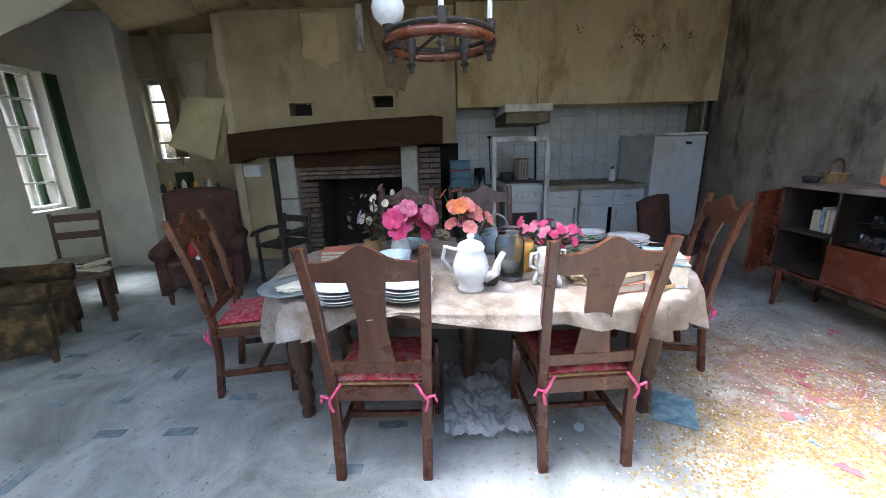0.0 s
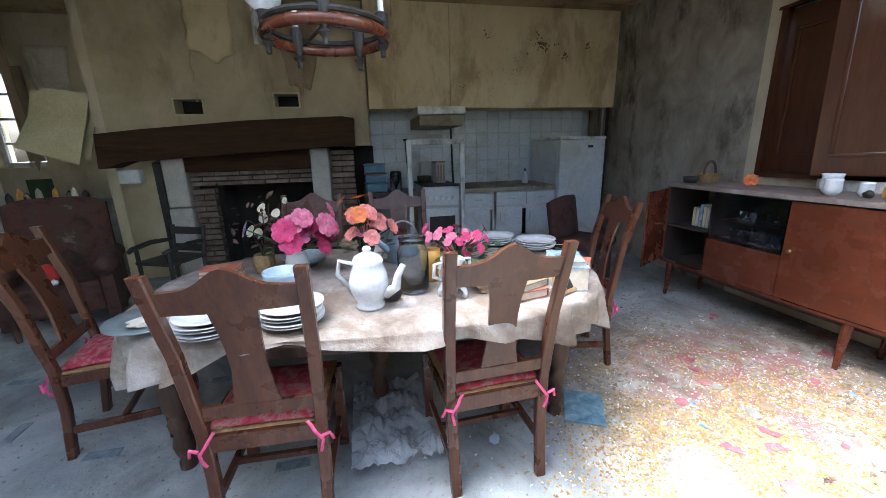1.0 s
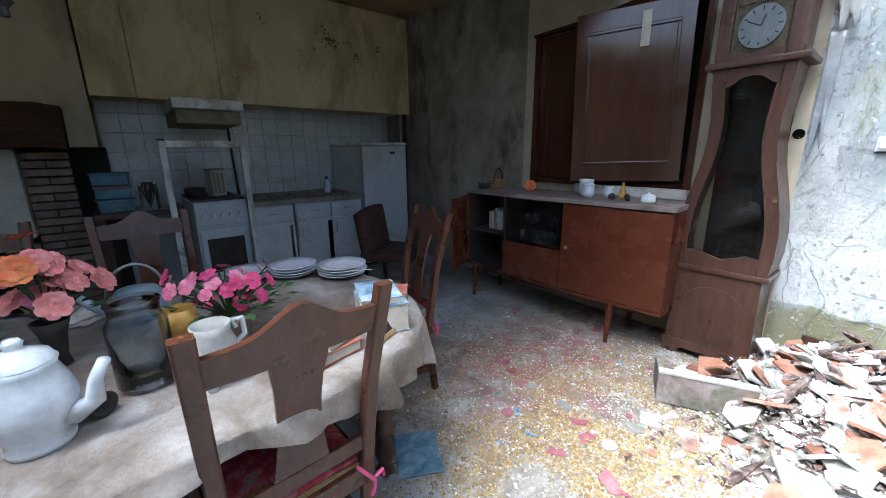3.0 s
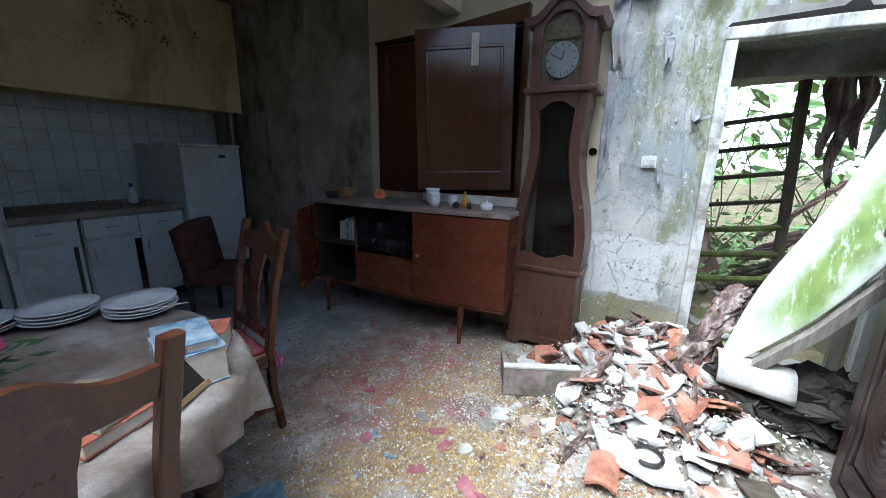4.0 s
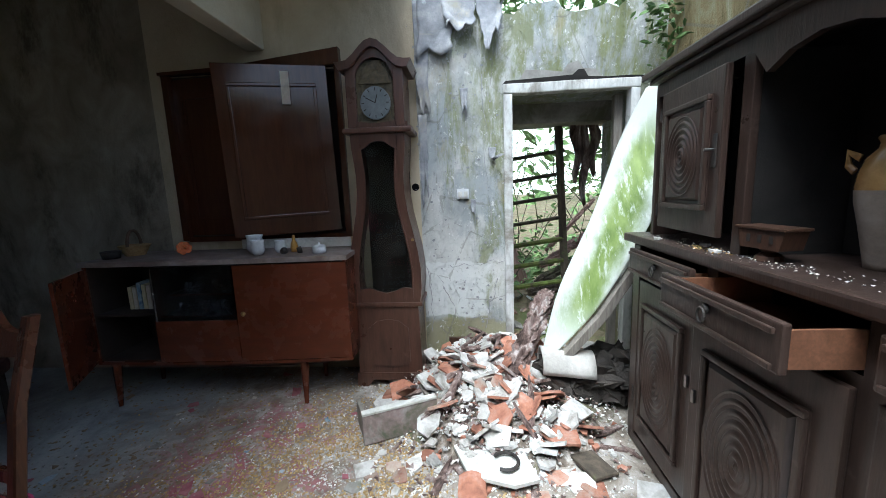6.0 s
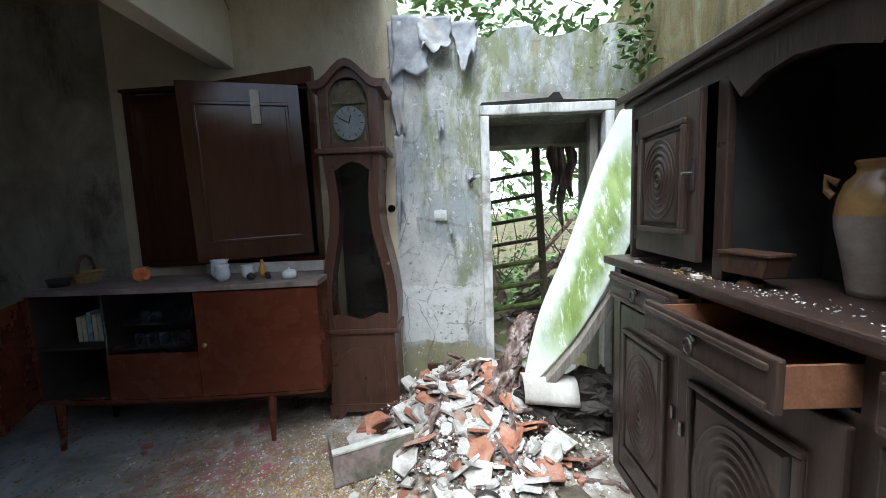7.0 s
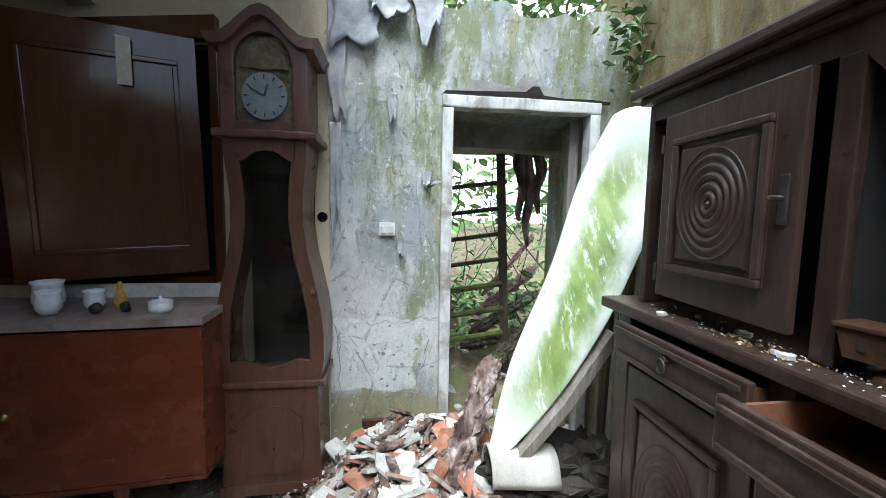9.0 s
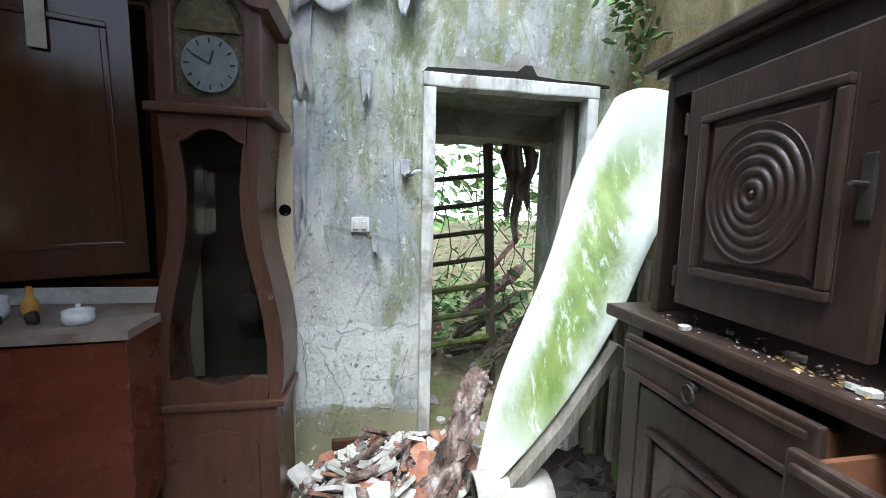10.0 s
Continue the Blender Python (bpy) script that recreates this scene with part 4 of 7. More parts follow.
    part("hood_glass_back", box(X0 + 0.024, X0 + 0.029, C - 0.125, C + 0.125, 1.75, 2.14), surf("brass_face_plate", [(0.3, (0.05, 0.045, 0.03)), (0.7, (0.16, 0.13, 0.07))], 22, 0.45, 0.9, dist=0.02), hd)
    arch = [(C + 0.125, 2.02)] + [(C + 0.125 * math.cos(a), 2.02 + 0.13 * math.sin(a)) for a in (math.pi * k / 12 for k in range(1, 12))] + [(C - 0.125, 2.02)]
    top = [(C + 0.25 - 0.5 * k / (len(arch) - 1), 2.125 + 0.125 * 0.5 * (1 + math.cos(math.pi * min(1.0, abs(k / (len(arch) - 1) - 0.5) / 0.40)))) for k in range(len(arch))]
    part("arched_head", band(arch, [(min(max(y, C - 0.19), C + 0.19), z - 0.02) for y, z in top], X0 - 0.01, X0 + 0.03), M_CLOCK, hd)
    part("cornice", band(top, [(y * 0.9 + C * 0.1, z - 0.045) for y, z in top], X0 - 0.05, X1), M_CLOCK, hd)
    dial = part("dial", rod([(X0 + 0.004, C, 1.885), (X0 + 0.024, C, 1.885)], 0.100, 40), surf("enamel_dial", [(0.3, (0.16, 0.185, 0.195)), (0.7, (0.24, 0.265, 0.275))], 9, 0.35, 0.1), c, "white enamel dial with dark numerals")
    for k in range(12):
        a = 2 * math.pi * k / 12
        m = Matrix.Translation((X0 + 0.0015, C, 1.885)) @ Matrix.Rotation(a, 4, "X") @ Matrix.Translation((0, 0, 0.082))
        part("numeral", box(-0.0015, 0.0015, -0.0026, 0.0026, -0.009, 0.009, 0, None, m), M_IRON, dial)
    for a, l in ((0.3, 0.05), (-1.1, 0.07)):
        m = Matrix.Translation((X0 - 0.001, C, 1.885)) @ Matrix.Rotation(a, 4, "X")
        part("clock_hand", box(-0.001, 0.001, -0.003, 0.003, 0, l, 0, None, m), M_IRON, dial)
    bm = slab([(C + 0.105 * math.cos(a), 2.0 + 0.125 * math.sin(a)) for a in (math.pi * k / 14 for k in range(15))], X0 + 0.008, X0 + 0.022, "yz")
    bmesh.ops.triangulate(bm, faces=bm.faces[:])
    roughen(bm, 0.010, 30, 3)
    part("repousse_ornament", bm, surf("tarnished_brass", [(0.3, (0.06, 0.05, 0.03)), (0.7, (0.17, 0.135, 0.075))], 30, 0.5, 0.6), c, "embossed brass ornament above the dial")
    part("hood_side_moulding", box(X0 + 0.02, X1, C - 0.205, C - 0.187, 1.74, 1.77, 0.004), M_CLOCK, hd)
    part("door_knob", rod([(X0 - 0.02, C - 0.205, 1.02), (X0 - 0.006, C - 0.205, 1.02)], 0.010, 8), M_BRASS, d)


here = mark()
clock()
lay(here, x=(0.756, 0.823), z=(1.055, 0))


# ---------------- sideboard ----------------
def sideboard():
    s = thing("sideboard", "red-brown mahogany sideboard with one door open", "sideboard", at=pose(2.98, 3.675, 0, 0, 0, 2))
    # local: x to the wall, y along the front; front at x = -0.24
    W, D = 0.885, 0.225
    bow = lambda y: -D - 0.035 * (1 - (y / W) ** 2)
    top = [(bow(y), y) for y in (W * (k / 8 - 1) for k in range(17))]
    part("top", slab([(x - 0.015, y * 1.015) for x, y in top] + [(D, W), (D, -W)], 0.935, 0.965, "xy"), surf("dusty_top", [(0.3, (0.14, 0.09, 0.07)), (0.7, (0.34, 0.30, 0.28))], 5, 0.5, 0.2), s, "dusty marbled top")
    part("carcass_end", box(-D, D, -W, -W + 0.022, 0.30, 0.933, 0.004), M_MAHOG, s)
    part("carcass_end", box(-D, D, W - 0.022, W, 0.30, 0.933, 0.004), M_MAHOG, s)
    part("bottom", slab([(x, y) for x, y in top] + [(D, W), (D, -W)], 0.285, 0.305, "xy"), M_MAHOG, s)
    # linings, back and partitions are darkened to carry the compartment's shade
    part("lining", box(-D + 0.01, D - 0.013, W - 0.026, W - 0.0225, 0.306, 0.93), M_DARKIN_SHADE, s)
    part("lining", box(-D + 0.01, D - 0.013, 0.432, W - 0.027, 0.306, 0.309), M_DARKIN_SHADE, s)
    part("back", box(D - 0.012, D, -W + 0.022, W - 0.022, 0.305, 0.933), M_DARKIN_SHADE, s)
    part("partition", box(-D, D - 0.012, 0.41, 0.43, 0.305, 0.933), M_DARKIN_SHADE, s)
    part("partition", box(-D, D - 0.012, -0.165, -0.145, 0.305, 0.933), M_DARKIN_SHADE, s)
    part("shelf", box(-D + 0.02, D - 0.012, 0.43, W - 0.022, 0.60, 0.615), M_DARKIN_SHADE, s)

    def front(y0, y1, z0, z1, lab=""):
        ys = [y0 + (y1 - y0) * k / 8 for k in range(9)]
        return slab([(bow(y) - 0.004, y) for y in ys] + [(bow(y) + 0.016, y) for y in ys[::-1]], z0, z1, "xy")
    d = part("door", front(-W + 0.003, -0.155, 0.31, 0.925), M_MAHOG, s, "plain red-brown door")
    part("knob", lathe([(0, 0), (0.012, 0), (0.016, 0.012), (0.010, 0.022), (0, 0.024)], 10), M_BRASS, d).matrix_local = pose(-D - 0.036, -0.20, 0.62, 0, -90, 0)
    part("lower_front", front(-0.15, 0.41, 0.31, 0.58), M_MAHOG, s)
    g = part("glass_door", front(-0.145, 0.405, 0.585, 0.925), M_JARGLASS, s, "dark glass front")
    g.visible_shadow = False
    m = Matrix.Translation((-D - 0.005, W - 0.01, 0)) @ Matrix.Rotation(radians(-62), 4, "Z")
    od = part("open_door", box(-0.009, 0.009, -0.44, 0.0, 0.31, 0.92, 0.003, None, m), M_MAHOG, s, "door standing wide open")
    for y in (-W + 0.335, W - 0.12):
        for x in (-D + 0.0, D - 0.06):
            part("leg", rod([(x - 0.01, y, 0.0), (x + 0.012, y, 0.286)], [0.014, 0.03], 8), M_MAHOG, s)
    part("apron", slab([(x + 0.04, y * 0.8) for x, y in top] + [(-D + 0.05, W * 0.8), (-D + 0.05, -W * 0.8)], 0.25, 0.284, "xy"), M_DARKIN_SHADE, s)


here = mark()
sideboard()
lay(here, z=(1.055, 0))


# ---------------- buffet ----------------
def carved_panel(w, h, rings, parent, m, lab="carved panel with rings"):
    """A sunk square field with a turned, ringed boss. Local: x across, z up, +y towards the viewer."""
    p = part("panel", box(-w / 2, w / 2, -0.012, 0.0, -h / 2, h / 2, 0, None), M_BUFFET, parent, lab)
    p.matrix_local = m
    for a, b, c, d in ((-w / 2, w / 2, h / 2 - 0.022, h / 2), (-w / 2, w / 2, -h / 2, -h / 2 + 0.022), (-w / 2, -w / 2 + 0.022, -h / 2 + 0.022, h / 2 - 0.022), (w / 2 - 0.022, w / 2, -h / 2 + 0.022, h / 2 - 0.022)):
        part("moulding", box(a, b, 0.0, 0.016, c, d, 0.006), M_BUFFET, p)
    bm = box(-w / 2 + 0.034, w / 2 - 0.034, 0.0, 0.014, -h / 2 + 0.034, h / 2 - 0.034)
    bmesh.ops.bevel(bm, geom=[e for e in bm.edges if min(v.co.y for v in e.verts) > 0.01], offset=0.012, segments=1, affect="EDGES")
    part("raised_field", bm, M_BUFFET, p)
    r = min(w, h) / 2 - 0.040
    prof = [(r, 0.0)]
    n = rings * 8
    for k in range(n + 1):
        q = k / n
        prof.append((r * (1 - q) + 0.0, 0.0145 + 0.006 * q + 0.0042 * math.cos(2 * math.pi * rings * q)))
    prof[-1] = (0, prof[-1][1])
    bm = lathe(prof, 40)
    bmesh.ops.transform(bm, matrix=Matrix.Rotation(radians(-90), 4, "X") @ Matrix.Diagonal((1, h / w if h > w else 1, 1, 1)), verts=bm.verts[:])
    part("ringed_boss", bm, M_BUFFET, p, smooth=True)
    return p


def buffet():
    b = thing("buffet", "dark carved oak buffet with open drawers and ringed door panels", "buffet")
    X0, X1, YB, Y = -0.55, 2.36, 0.62, 1.02
    part("body", wall_with_holes("y", YB, Y, X0, X1, 0.06, 1.09, [(1.80, 2.29, 0.945, 1.075), (1.22, 1.74, 0.945, 1.075), (0.62, 1.14, 0.945, 1.075), (0.02, 0.54, 0.945, 1.075)]), M_BUFFET, b)
    part("back", box(X0, X1, YB - 0.015, YB - 0.001, 0.06, 1.9), M_DARKIN_SHADE, b)
    part("countertop", box(X0 - 0.06, 2.47, YB, 1.065, 1.092, 1.135, 0.010), M_BUFFET, b, "dusty oak countertop")
    part("plinth", box(X0 - 0.01, X1 + 0.02, YB, Y + 0.02, 0.0, 0.058, 0.006), M_BUFFET, b)
    part("end_stile", box(X1 - 0.07, X1 + 0.004, Y, Y + 0.03, 0.06, 1.09, 0.006), M_BUFFET, b)

    def drawer(x0, x1, out):
        d = part("drawer", box(x0, x1, Y + out, Y + out + 0.022, 0.95, 1.075, 0.006), M_BUFFET, b)
        for z in (0.965, 1.052):
            part("moulding", box(x0 + 0.015, x1 - 0.015, Y + out + 0.023, Y + out + 0.034, z - 0.008, z + 0.008, 0.004), M_BUFFET, d)
        for x in (x0 + 0.012, x1 - 0.022):
            part("drawer_side", box(x, x + 0.010, YB + 0.05 + out, Y + out - 0.001, 0.96, 1.055), M_DRAWER, d, "raw red-brown drawer side")
        part("drawer_bottom", box(x0 + 0.022, x1 - 0.022, YB + 0.05 + out, Y + out - 0.001, 0.955, 0.963), M_DRAWER, d)
        xm = (x0 + x1) / 2
        k = part("ring_pull", rod([(xm + 0.018 * math.cos(a), Y + out + 0.038, 1.005 + 0.022 * math.sin(a)) for a in (2 * math.pi * i / 12 for i in range(13))], 0.004, 6), M_IRON, d)
        part("rosette", lathe([(0, 0.012), (0.012, 0.010), (0.016, 0.0)], 10), M_IRON, k).matrix_local = pose(xm, Y + out + 0.024, 1.025, -90, 0, 0)

    drawer(1.785, 2.32, 0.05)
    drawer(1.21, 1.75, 0.17)
    drawer(0.61, 1.15, 0.03)
    drawer(0.01, 0.55, 0.012)

    def door(x0, x1, ang, hinge_left):
        w = x1 - x0
        d = part("door", box(-w / 2, w / 2, -0.022, 0.0, 0.08, 0.915, 0.006), M_BUFFET, b)
        piv = x1 if hinge_left else x0
        s = -1 if hinge_left else 1
        d.matrix_local = Matrix.Translation((piv, Y + 0.026, 0)) @ Matrix.Rotation(radians(ang), 4, "Z") @ Matrix.Translation((s * w / 2, 0, 0))
        carved_panel(w - 0.15, 0.62, 7, d, pose(0, 0.004, 0.50))
        part("hinge", rod([(-s * (w / 2), 0.004, 0.25), (-s * (w / 2), 0.004, 0.33)], 0.007, 6), M_IRON, d)
        part("key_plate", box(s * (w / 2 - 0.035) - 0.008, s * (w / 2 - 0.035) + 0.008, 0.0, 0.012, 0.58, 0.63, 0.003), M_STEEL, d)

    door(1.80, 2.31, 0, True)
    door(1.22, 1.76, 4, False)
    door(0.62, 1.16, 3, True)
    door(0.02, 0.56, 0, False)
    # upper part: open niche and panelled doors
    YU = 0.975
    part("upper_side", box(X1 - 0.03, X1, YB, YU, 1.137, 1.86, 0.004), M_BUFFET, b)
    part("upper_side", box(X0, X0 + 0.03, YB, YU, 1.137, 1.86, 0.004), M_BUFFET, b)
    # niche partitions and back are near-black: the niche's shade is in their colour
    for x in (1.76, 1.20, 0.62):
        part("partition", box(x - 0.045, x - 0.005, YB + 0.02, YU - 0.03, 1.137, 1.80), M_SOOT_AND_SHADE, b)
        part("upper_stile", box(x - 0.05, x, YU - 0.029, YU, 1.137, 1.80, 0.004), M_BUFFET, b)
    part("niche_back", box(X0 + 0.03, X1 - 0.03, YB + 0.002, YB + 0.016, 1.137, 1.86), M_SOOT_AND_SHADE, b)
    part("upper_rail", slab([(X0 + 0.03, 1.80), (X0 + 0.03, 1.86), (X1 - 0.03, 1.86), (X1 - 0.03, 1.80), (1.72, 1.80), (1.66, 1.72), (1.58, 1.76), (1.48, 1.775), (1.38, 1.76), (1.28, 1.72), (1.20, 1.80)], YU - 0.025, YU), M_BUFFET, b, "scalloped top rail")
    part("cornice", box(X0 - 0.05, X1 + 0.05, YB, YU + 0.055, 1.885, 1.92, 0.008), M_BUFFET, b)
    part("cornice_moulding", box(X0 - 0.02, X1 + 0.02, YB, YU + 0.03, 1.862, 1.884, 0.006), M_BUFFET, b)

    def upper_door(x0, x1, ang):
        w = x1 - x0
        d = part("upper_door", box(-w / 2, w / 2, -0.024, 0.0, 1.19, 1.79, 0.006), M_BUFFET, b)
        d.matrix_local = Matrix.Translation((x1, YU + 0.03, 0)) @ Matrix.Rotation(radians(-ang), 4, "Z") @ Matrix.Translation((-w / 2, 0, 0))
        carved_panel(w - 0.13, 0.42, 6, d, pose(0, 0.004, 1.495))
        k = part("lock_plate", box(-w / 2 + 0.02, -w / 2 + 0.045, 0.0, 0.006, 1.44, 1.56, 0.004), M_IRON, d)
        part("key", rod([(-w / 2 + 0.032, 0.006, 1.505), (-w / 2 + 0.032, 0.04, 1.505)], 0.005, 6), M_STEEL, k)
        for z in (1.27, 1.70):
            part("hinge", rod([(w / 2 + 0.004, 0.0, z - 0.03), (w / 2 + 0.004, 0.0, z + 0.03)], 0.006, 6), M_IRON, d)
    upper_door(1.775, 2.235, 2)
    upper_door(0.66, 1.14, 0)


here = mark()
buffet()
lay(here, x=(1, 0.08), y=(1, 0.075), z=(1, 0.008))

# black strip over the door head puts the split's shade into the colour
bm = slab([(1.72, 2.128), (1.70, 2.15), (1.58, 2.15), (1.40, 2.158), (1.24, 2.165), (1.20, 2.20), (1.16, 2.20), (1.13, 2.15), (1.0, 2.14), (0.85, 2.145), (0.72, 2.135), (0.72, 2.122), (1.2, 2.128)], 3.270, 3.284, "yz")
single("split_lintel", roughen(bm, 0.006, 14), M_SOOT_AND_SHADE, "black strip for the shade in a rotten split above the door frame", "split wood", kind="structure")


# ---------------- table ----------------
TC, TR = Vector((0.10, 3.43, 0)), radians(-1)


def table_edge(a, grow=0.0):
    e = 2.0 / 2.9
    c, s = math.cos(a), math.sin(a)
    x = (1.05 + grow) * math.copysign(abs(c) ** e, c)
    y = (0.62 + grow) * math.copysign(abs(s) ** e, s)
    return Vector((x, y, 0))


def table():
    t = thing("dining_table", "oval oak dining table with turned legs", "table", at=Matrix.Translation(TC) @ Matrix.Rotation(TR, 4, "Z"))
    out = [table_edge(2 * math.pi * k / 48) for k in range(48)]
    part("tabletop", slab([(p.x, p.y) for p in out], 0.715, 0.748, "xy"), M_OAK, t)
    part("apron", slab([(p.x * 0.86, p.y * 0.84) for p in out], 0.62, 0.713, "xy"), M_OAK, t)
    prof = [(0.035, 0), (0.035, 0.03), (0.022, 0.05), (0.038, 0.08), (0.045, 0.12), (0.03, 0.18), (0.046, 0.21), (0.046, 0.24), (0.028, 0.26), (0.05, 0.30), (0.058, 0.40), (0.045, 0.46), (0.03, 0.49), (0.05, 0.51), (0.05, 0.62)]
    for x, y in ((-0.92, -0.24), (-0.86, 0.34), (-0.05, -0.02), (-0.02, 0.40), (0.84, -0.26), (0.84, 0.34)):
        part("leg", lathe(prof, 14, None, (x, y, 0)), M_OAK, t, smooth=True)


table()


def tablecloth():
    bm = bmesh.new()
    nA, rings = 160, [0.2, 0.4, 0.6, 0.75, 0.88, 0.96, 1.0]
    c = bm.verts.new((0, 0, 0.754))
    prev = None

    def drop(a):
        x, y = math.cos(a), math.sin(a)
        d = 0.20 + 0.10 * abs(x) ** 3
        if y < -0.2:
            d = 0.055 + 0.21 * abs(x) ** 2.2 + 0.03 * max(0, x)
        return d + 0.035 * math.sin(5 * a + 1.2) + 0.02 * math.sin(11 * a)
    allr = []
    for r in rings:
        allr.append([bm.verts.new((table_edge(2 * math.pi * k / nA) * r) + Vector((0, 0, 0.752 + 0.006 * noise.noise(Vector((8 * r * math.cos(k / 25), 8 * r * math.sin(k / 25), 3)))))) for k in range(nA)])
    for s in range(1, 9):
        q = s / 8
        ring = []
        for k in range(nA):
            a = 2 * math.pi * k / nA
            d = drop(a) * q
            wave = q * (0.022 * math.sin(23 * a) + 0.018 * math.sin(37 * a + 1) + 0.03 * noise.noise(Vector((5 * math.cos(a), 5 * math.sin(a), q * 1.5))))
            p = table_edge(a, 0.010 + 0.022 * math.sqrt(q) + wave)
            ring.append(bm.verts.new((p.x, p.y, 0.752 - 0.006 * (s == 1) - d)))
        allr.append(ring)
    for k in range(nA):
        bm.faces.new((c, allr[0][k], allr[0][(k + 1) % nA]))
    for a, b in zip(allr, allr[1:]):
        for k in range(nA):
            j = (k + 1) % nA
            bm.faces.new((a[k], a[j], b[j], b[k]))
    single("tablecloth", bm, M_CLOTH, "stained off-white oilcloth drooping over the table", "tablecloth", smooth=True,
           at=Matrix.Translation(TC) @ Matrix.Rotation(TR, 4, "Z"))


tablecloth()


# ---------------- chairs ----------------
def dining_chair(label):
    """Local: back at y = 0, the seat reaches to y = +0.42, x across."""
    c = thing("dining_chair", label, "chair", group="dining chairs")
    W, H = 0.215, 1.04
    for s in (-1, 1):
        pts = [(s * 0.185, -0.02, 0.0), (s * 0.19, 0.01, 0.25), (s * 0.195, 0.012, 0.45), (s * 0.205, -0.03, 0.75), (s * W, -0.105, H)]
        bm = bmesh.new()
        rows = []
        for k, (x, y, z) in enumerate(pts):
            h = 0.021
            rows.append([bm.verts.new((x + dx * h, y + dy * h * 0.85, z)) for dx, dy in ((-1, -1), (1, -1), (1, 1), (-1, 1))])
        for a, b in zip(rows, rows[1:]):
            for i in range(4):
                bm.faces.new((a[i], a[(i + 1) % 4], b[(i + 1) % 4], b[i]))
        bm.faces.new(rows[0])
        bm.faces.new(rows[-1])
        bmesh.ops.bevel(bm, geom=[e for e in bm.edges if abs((e.verts[0].co - e.verts[1].co).z) > 0.1], offset=0.005, segments=1, affect="EDGES")
        part("back_post", bm, M_CHAIR, c)
        part("front_leg", box(s * 0.205 - 0.022, s * 0.205 + 0.022, 0.375, 0.418, 0.0, 0.42, 0.005), M_CHAIR, c)
        part("side_rail", box(s * 0.197 - 0.012, s * 0.197 + 0.012, 0.03, 0.376, 0.375, 0.425, 0.003), M_CHAIR, c)
        part("stretcher", box(s * 0.197 - 0.010, s * 0.197 + 0.010, 0.02, 0.376, 0.13, 0.165, 0.003), M_CHAIR, c)
    top = [(W * (k / 10 - 1), 0.985 + 0.065 * math.exp(-((k / 10 - 1) / 0.34) ** 2)) for k in range(21)]
    bm = slab([(-W + 0.018, 0.91), (-0.10, 0.905), (0.10, 0.905), (W - 0.018, 0.91)] + [(min(max(x, -W + 0.018), W - 0.018), z) for x, z in top[::-1]], -0.011, 0.011)
    for v in bm.verts:
        v.co.y += -0.07 - 0.035 * (v.co.z - 0.91) / 0.12
    part("crest_rail", bm, M_CHAIR, c)
    bm = bmesh.new()
    rows = []
    for z, w, y in ((0.535, 0.076, 0.003), (0.60, 0.066, -0.005), (0.68, 0.056, -0.016), (0.76, 0.056, -0.031), (0.83, 0.060, -0.048), (0.88, 0.068, -0.062), (0.915, 0.072, -0.071)):
        rows.append([bm.verts.new((sx * w, y + dy, z)) for sx, dy in ((-1, -0.006), (1, -0.006), (1, 0.006), (-1, 0.006))])
    for a, b in zip(rows, rows[1:]):
        for i in range(4):
            bm.faces.new((a[i], a[(i + 1) % 4], b[(i + 1) % 4], b[i]))
    bm.faces.new(rows[0])
    bm.faces.new(rows[-1])
    part("splat", bm, M_CHAIR, c)
    part("back_rail", box(-0.18, 0.18, -0.006, 0.014, 0.495, 0.545, 0.004), M_CHAIR, c)
    part("rear_rail", box(-0.18, 0.18, -0.002, 0.020, 0.365, 0.43, 0.004), M_CHAIR, c)
    part("front_rail", box(-0.19, 0.19, 0.385, 0.410, 0.365, 0.425, 0.004), M_CHAIR, c)
    part("cross_stretcher", box(-0.19, 0.19, 0.19, 0.212, 0.135, 0.16, 0.003), M_CHAIR, c)
    seat = part("seat", sheet(lambda u, v: (0.40 * (u - 0.5) * (0.95 + 0.08 * v), 0.015 + 0.40 * v, 0.432 + 0.012 * math.sin(math.pi * u) * math.sin(math.pi * v)), 6, 6, 0.015), M_STRAW, c, "woven rush seat")
    cu = part("cushion", sheet(lambda u, v: (0.36 * (u - 0.5), 0.02 + 0.36 * v, 0.452 + 0.032 * (math.sin(math.pi * u) * math.sin(math.pi * v)) ** 0.5), 10, 10, 0.016), M_RED_FABRIC, c, "flat red printed seat cushion", True)
    for s in (-1, 1):
        pts = [(s * (0.15 + 0.05 * k / 4), -0.015 - 0.012 * (k > 1), 0.455 - 0.018 * k) for k in range(5)] + [(s * 0.195, -0.03, 0.36), (s * 0.188, -0.02, 0.33)]
        part("tie_ribbon", rod(pts, 0.006, 5), M_RIBBON, cu, "knotted pink ribbon")
        part("tie_ribbon", rod([(s * 0.198, -0.032, 0.40), (s * 0.225, -0.03, 0.41), (s * 0.235, -0.02, 0.375)], 0.006, 5), M_RIBBON, cu)
    return c


chair = dining_chair("dark oak dining chair with a red cushion tied by pink ribbons")
chair.matrix_world = pose(-0.36, 2.80, 0, 0, 0, -2)
copy_thing(chair, pose(0.503, 2.82, 0, 0, 0, 3))
for m in (pose(1.50, 3.68, 0, 0, 0, 78), pose(-1.40, 3.57, 0, 0, 0, -80)):
    copy_thing(chair, m)
for m in (pose(-0.38, 4.62, 0, 0, 0, 174), pose(0.30, 4.60, 0, 0, 0, 183)):
    copy_thing(chair, m)


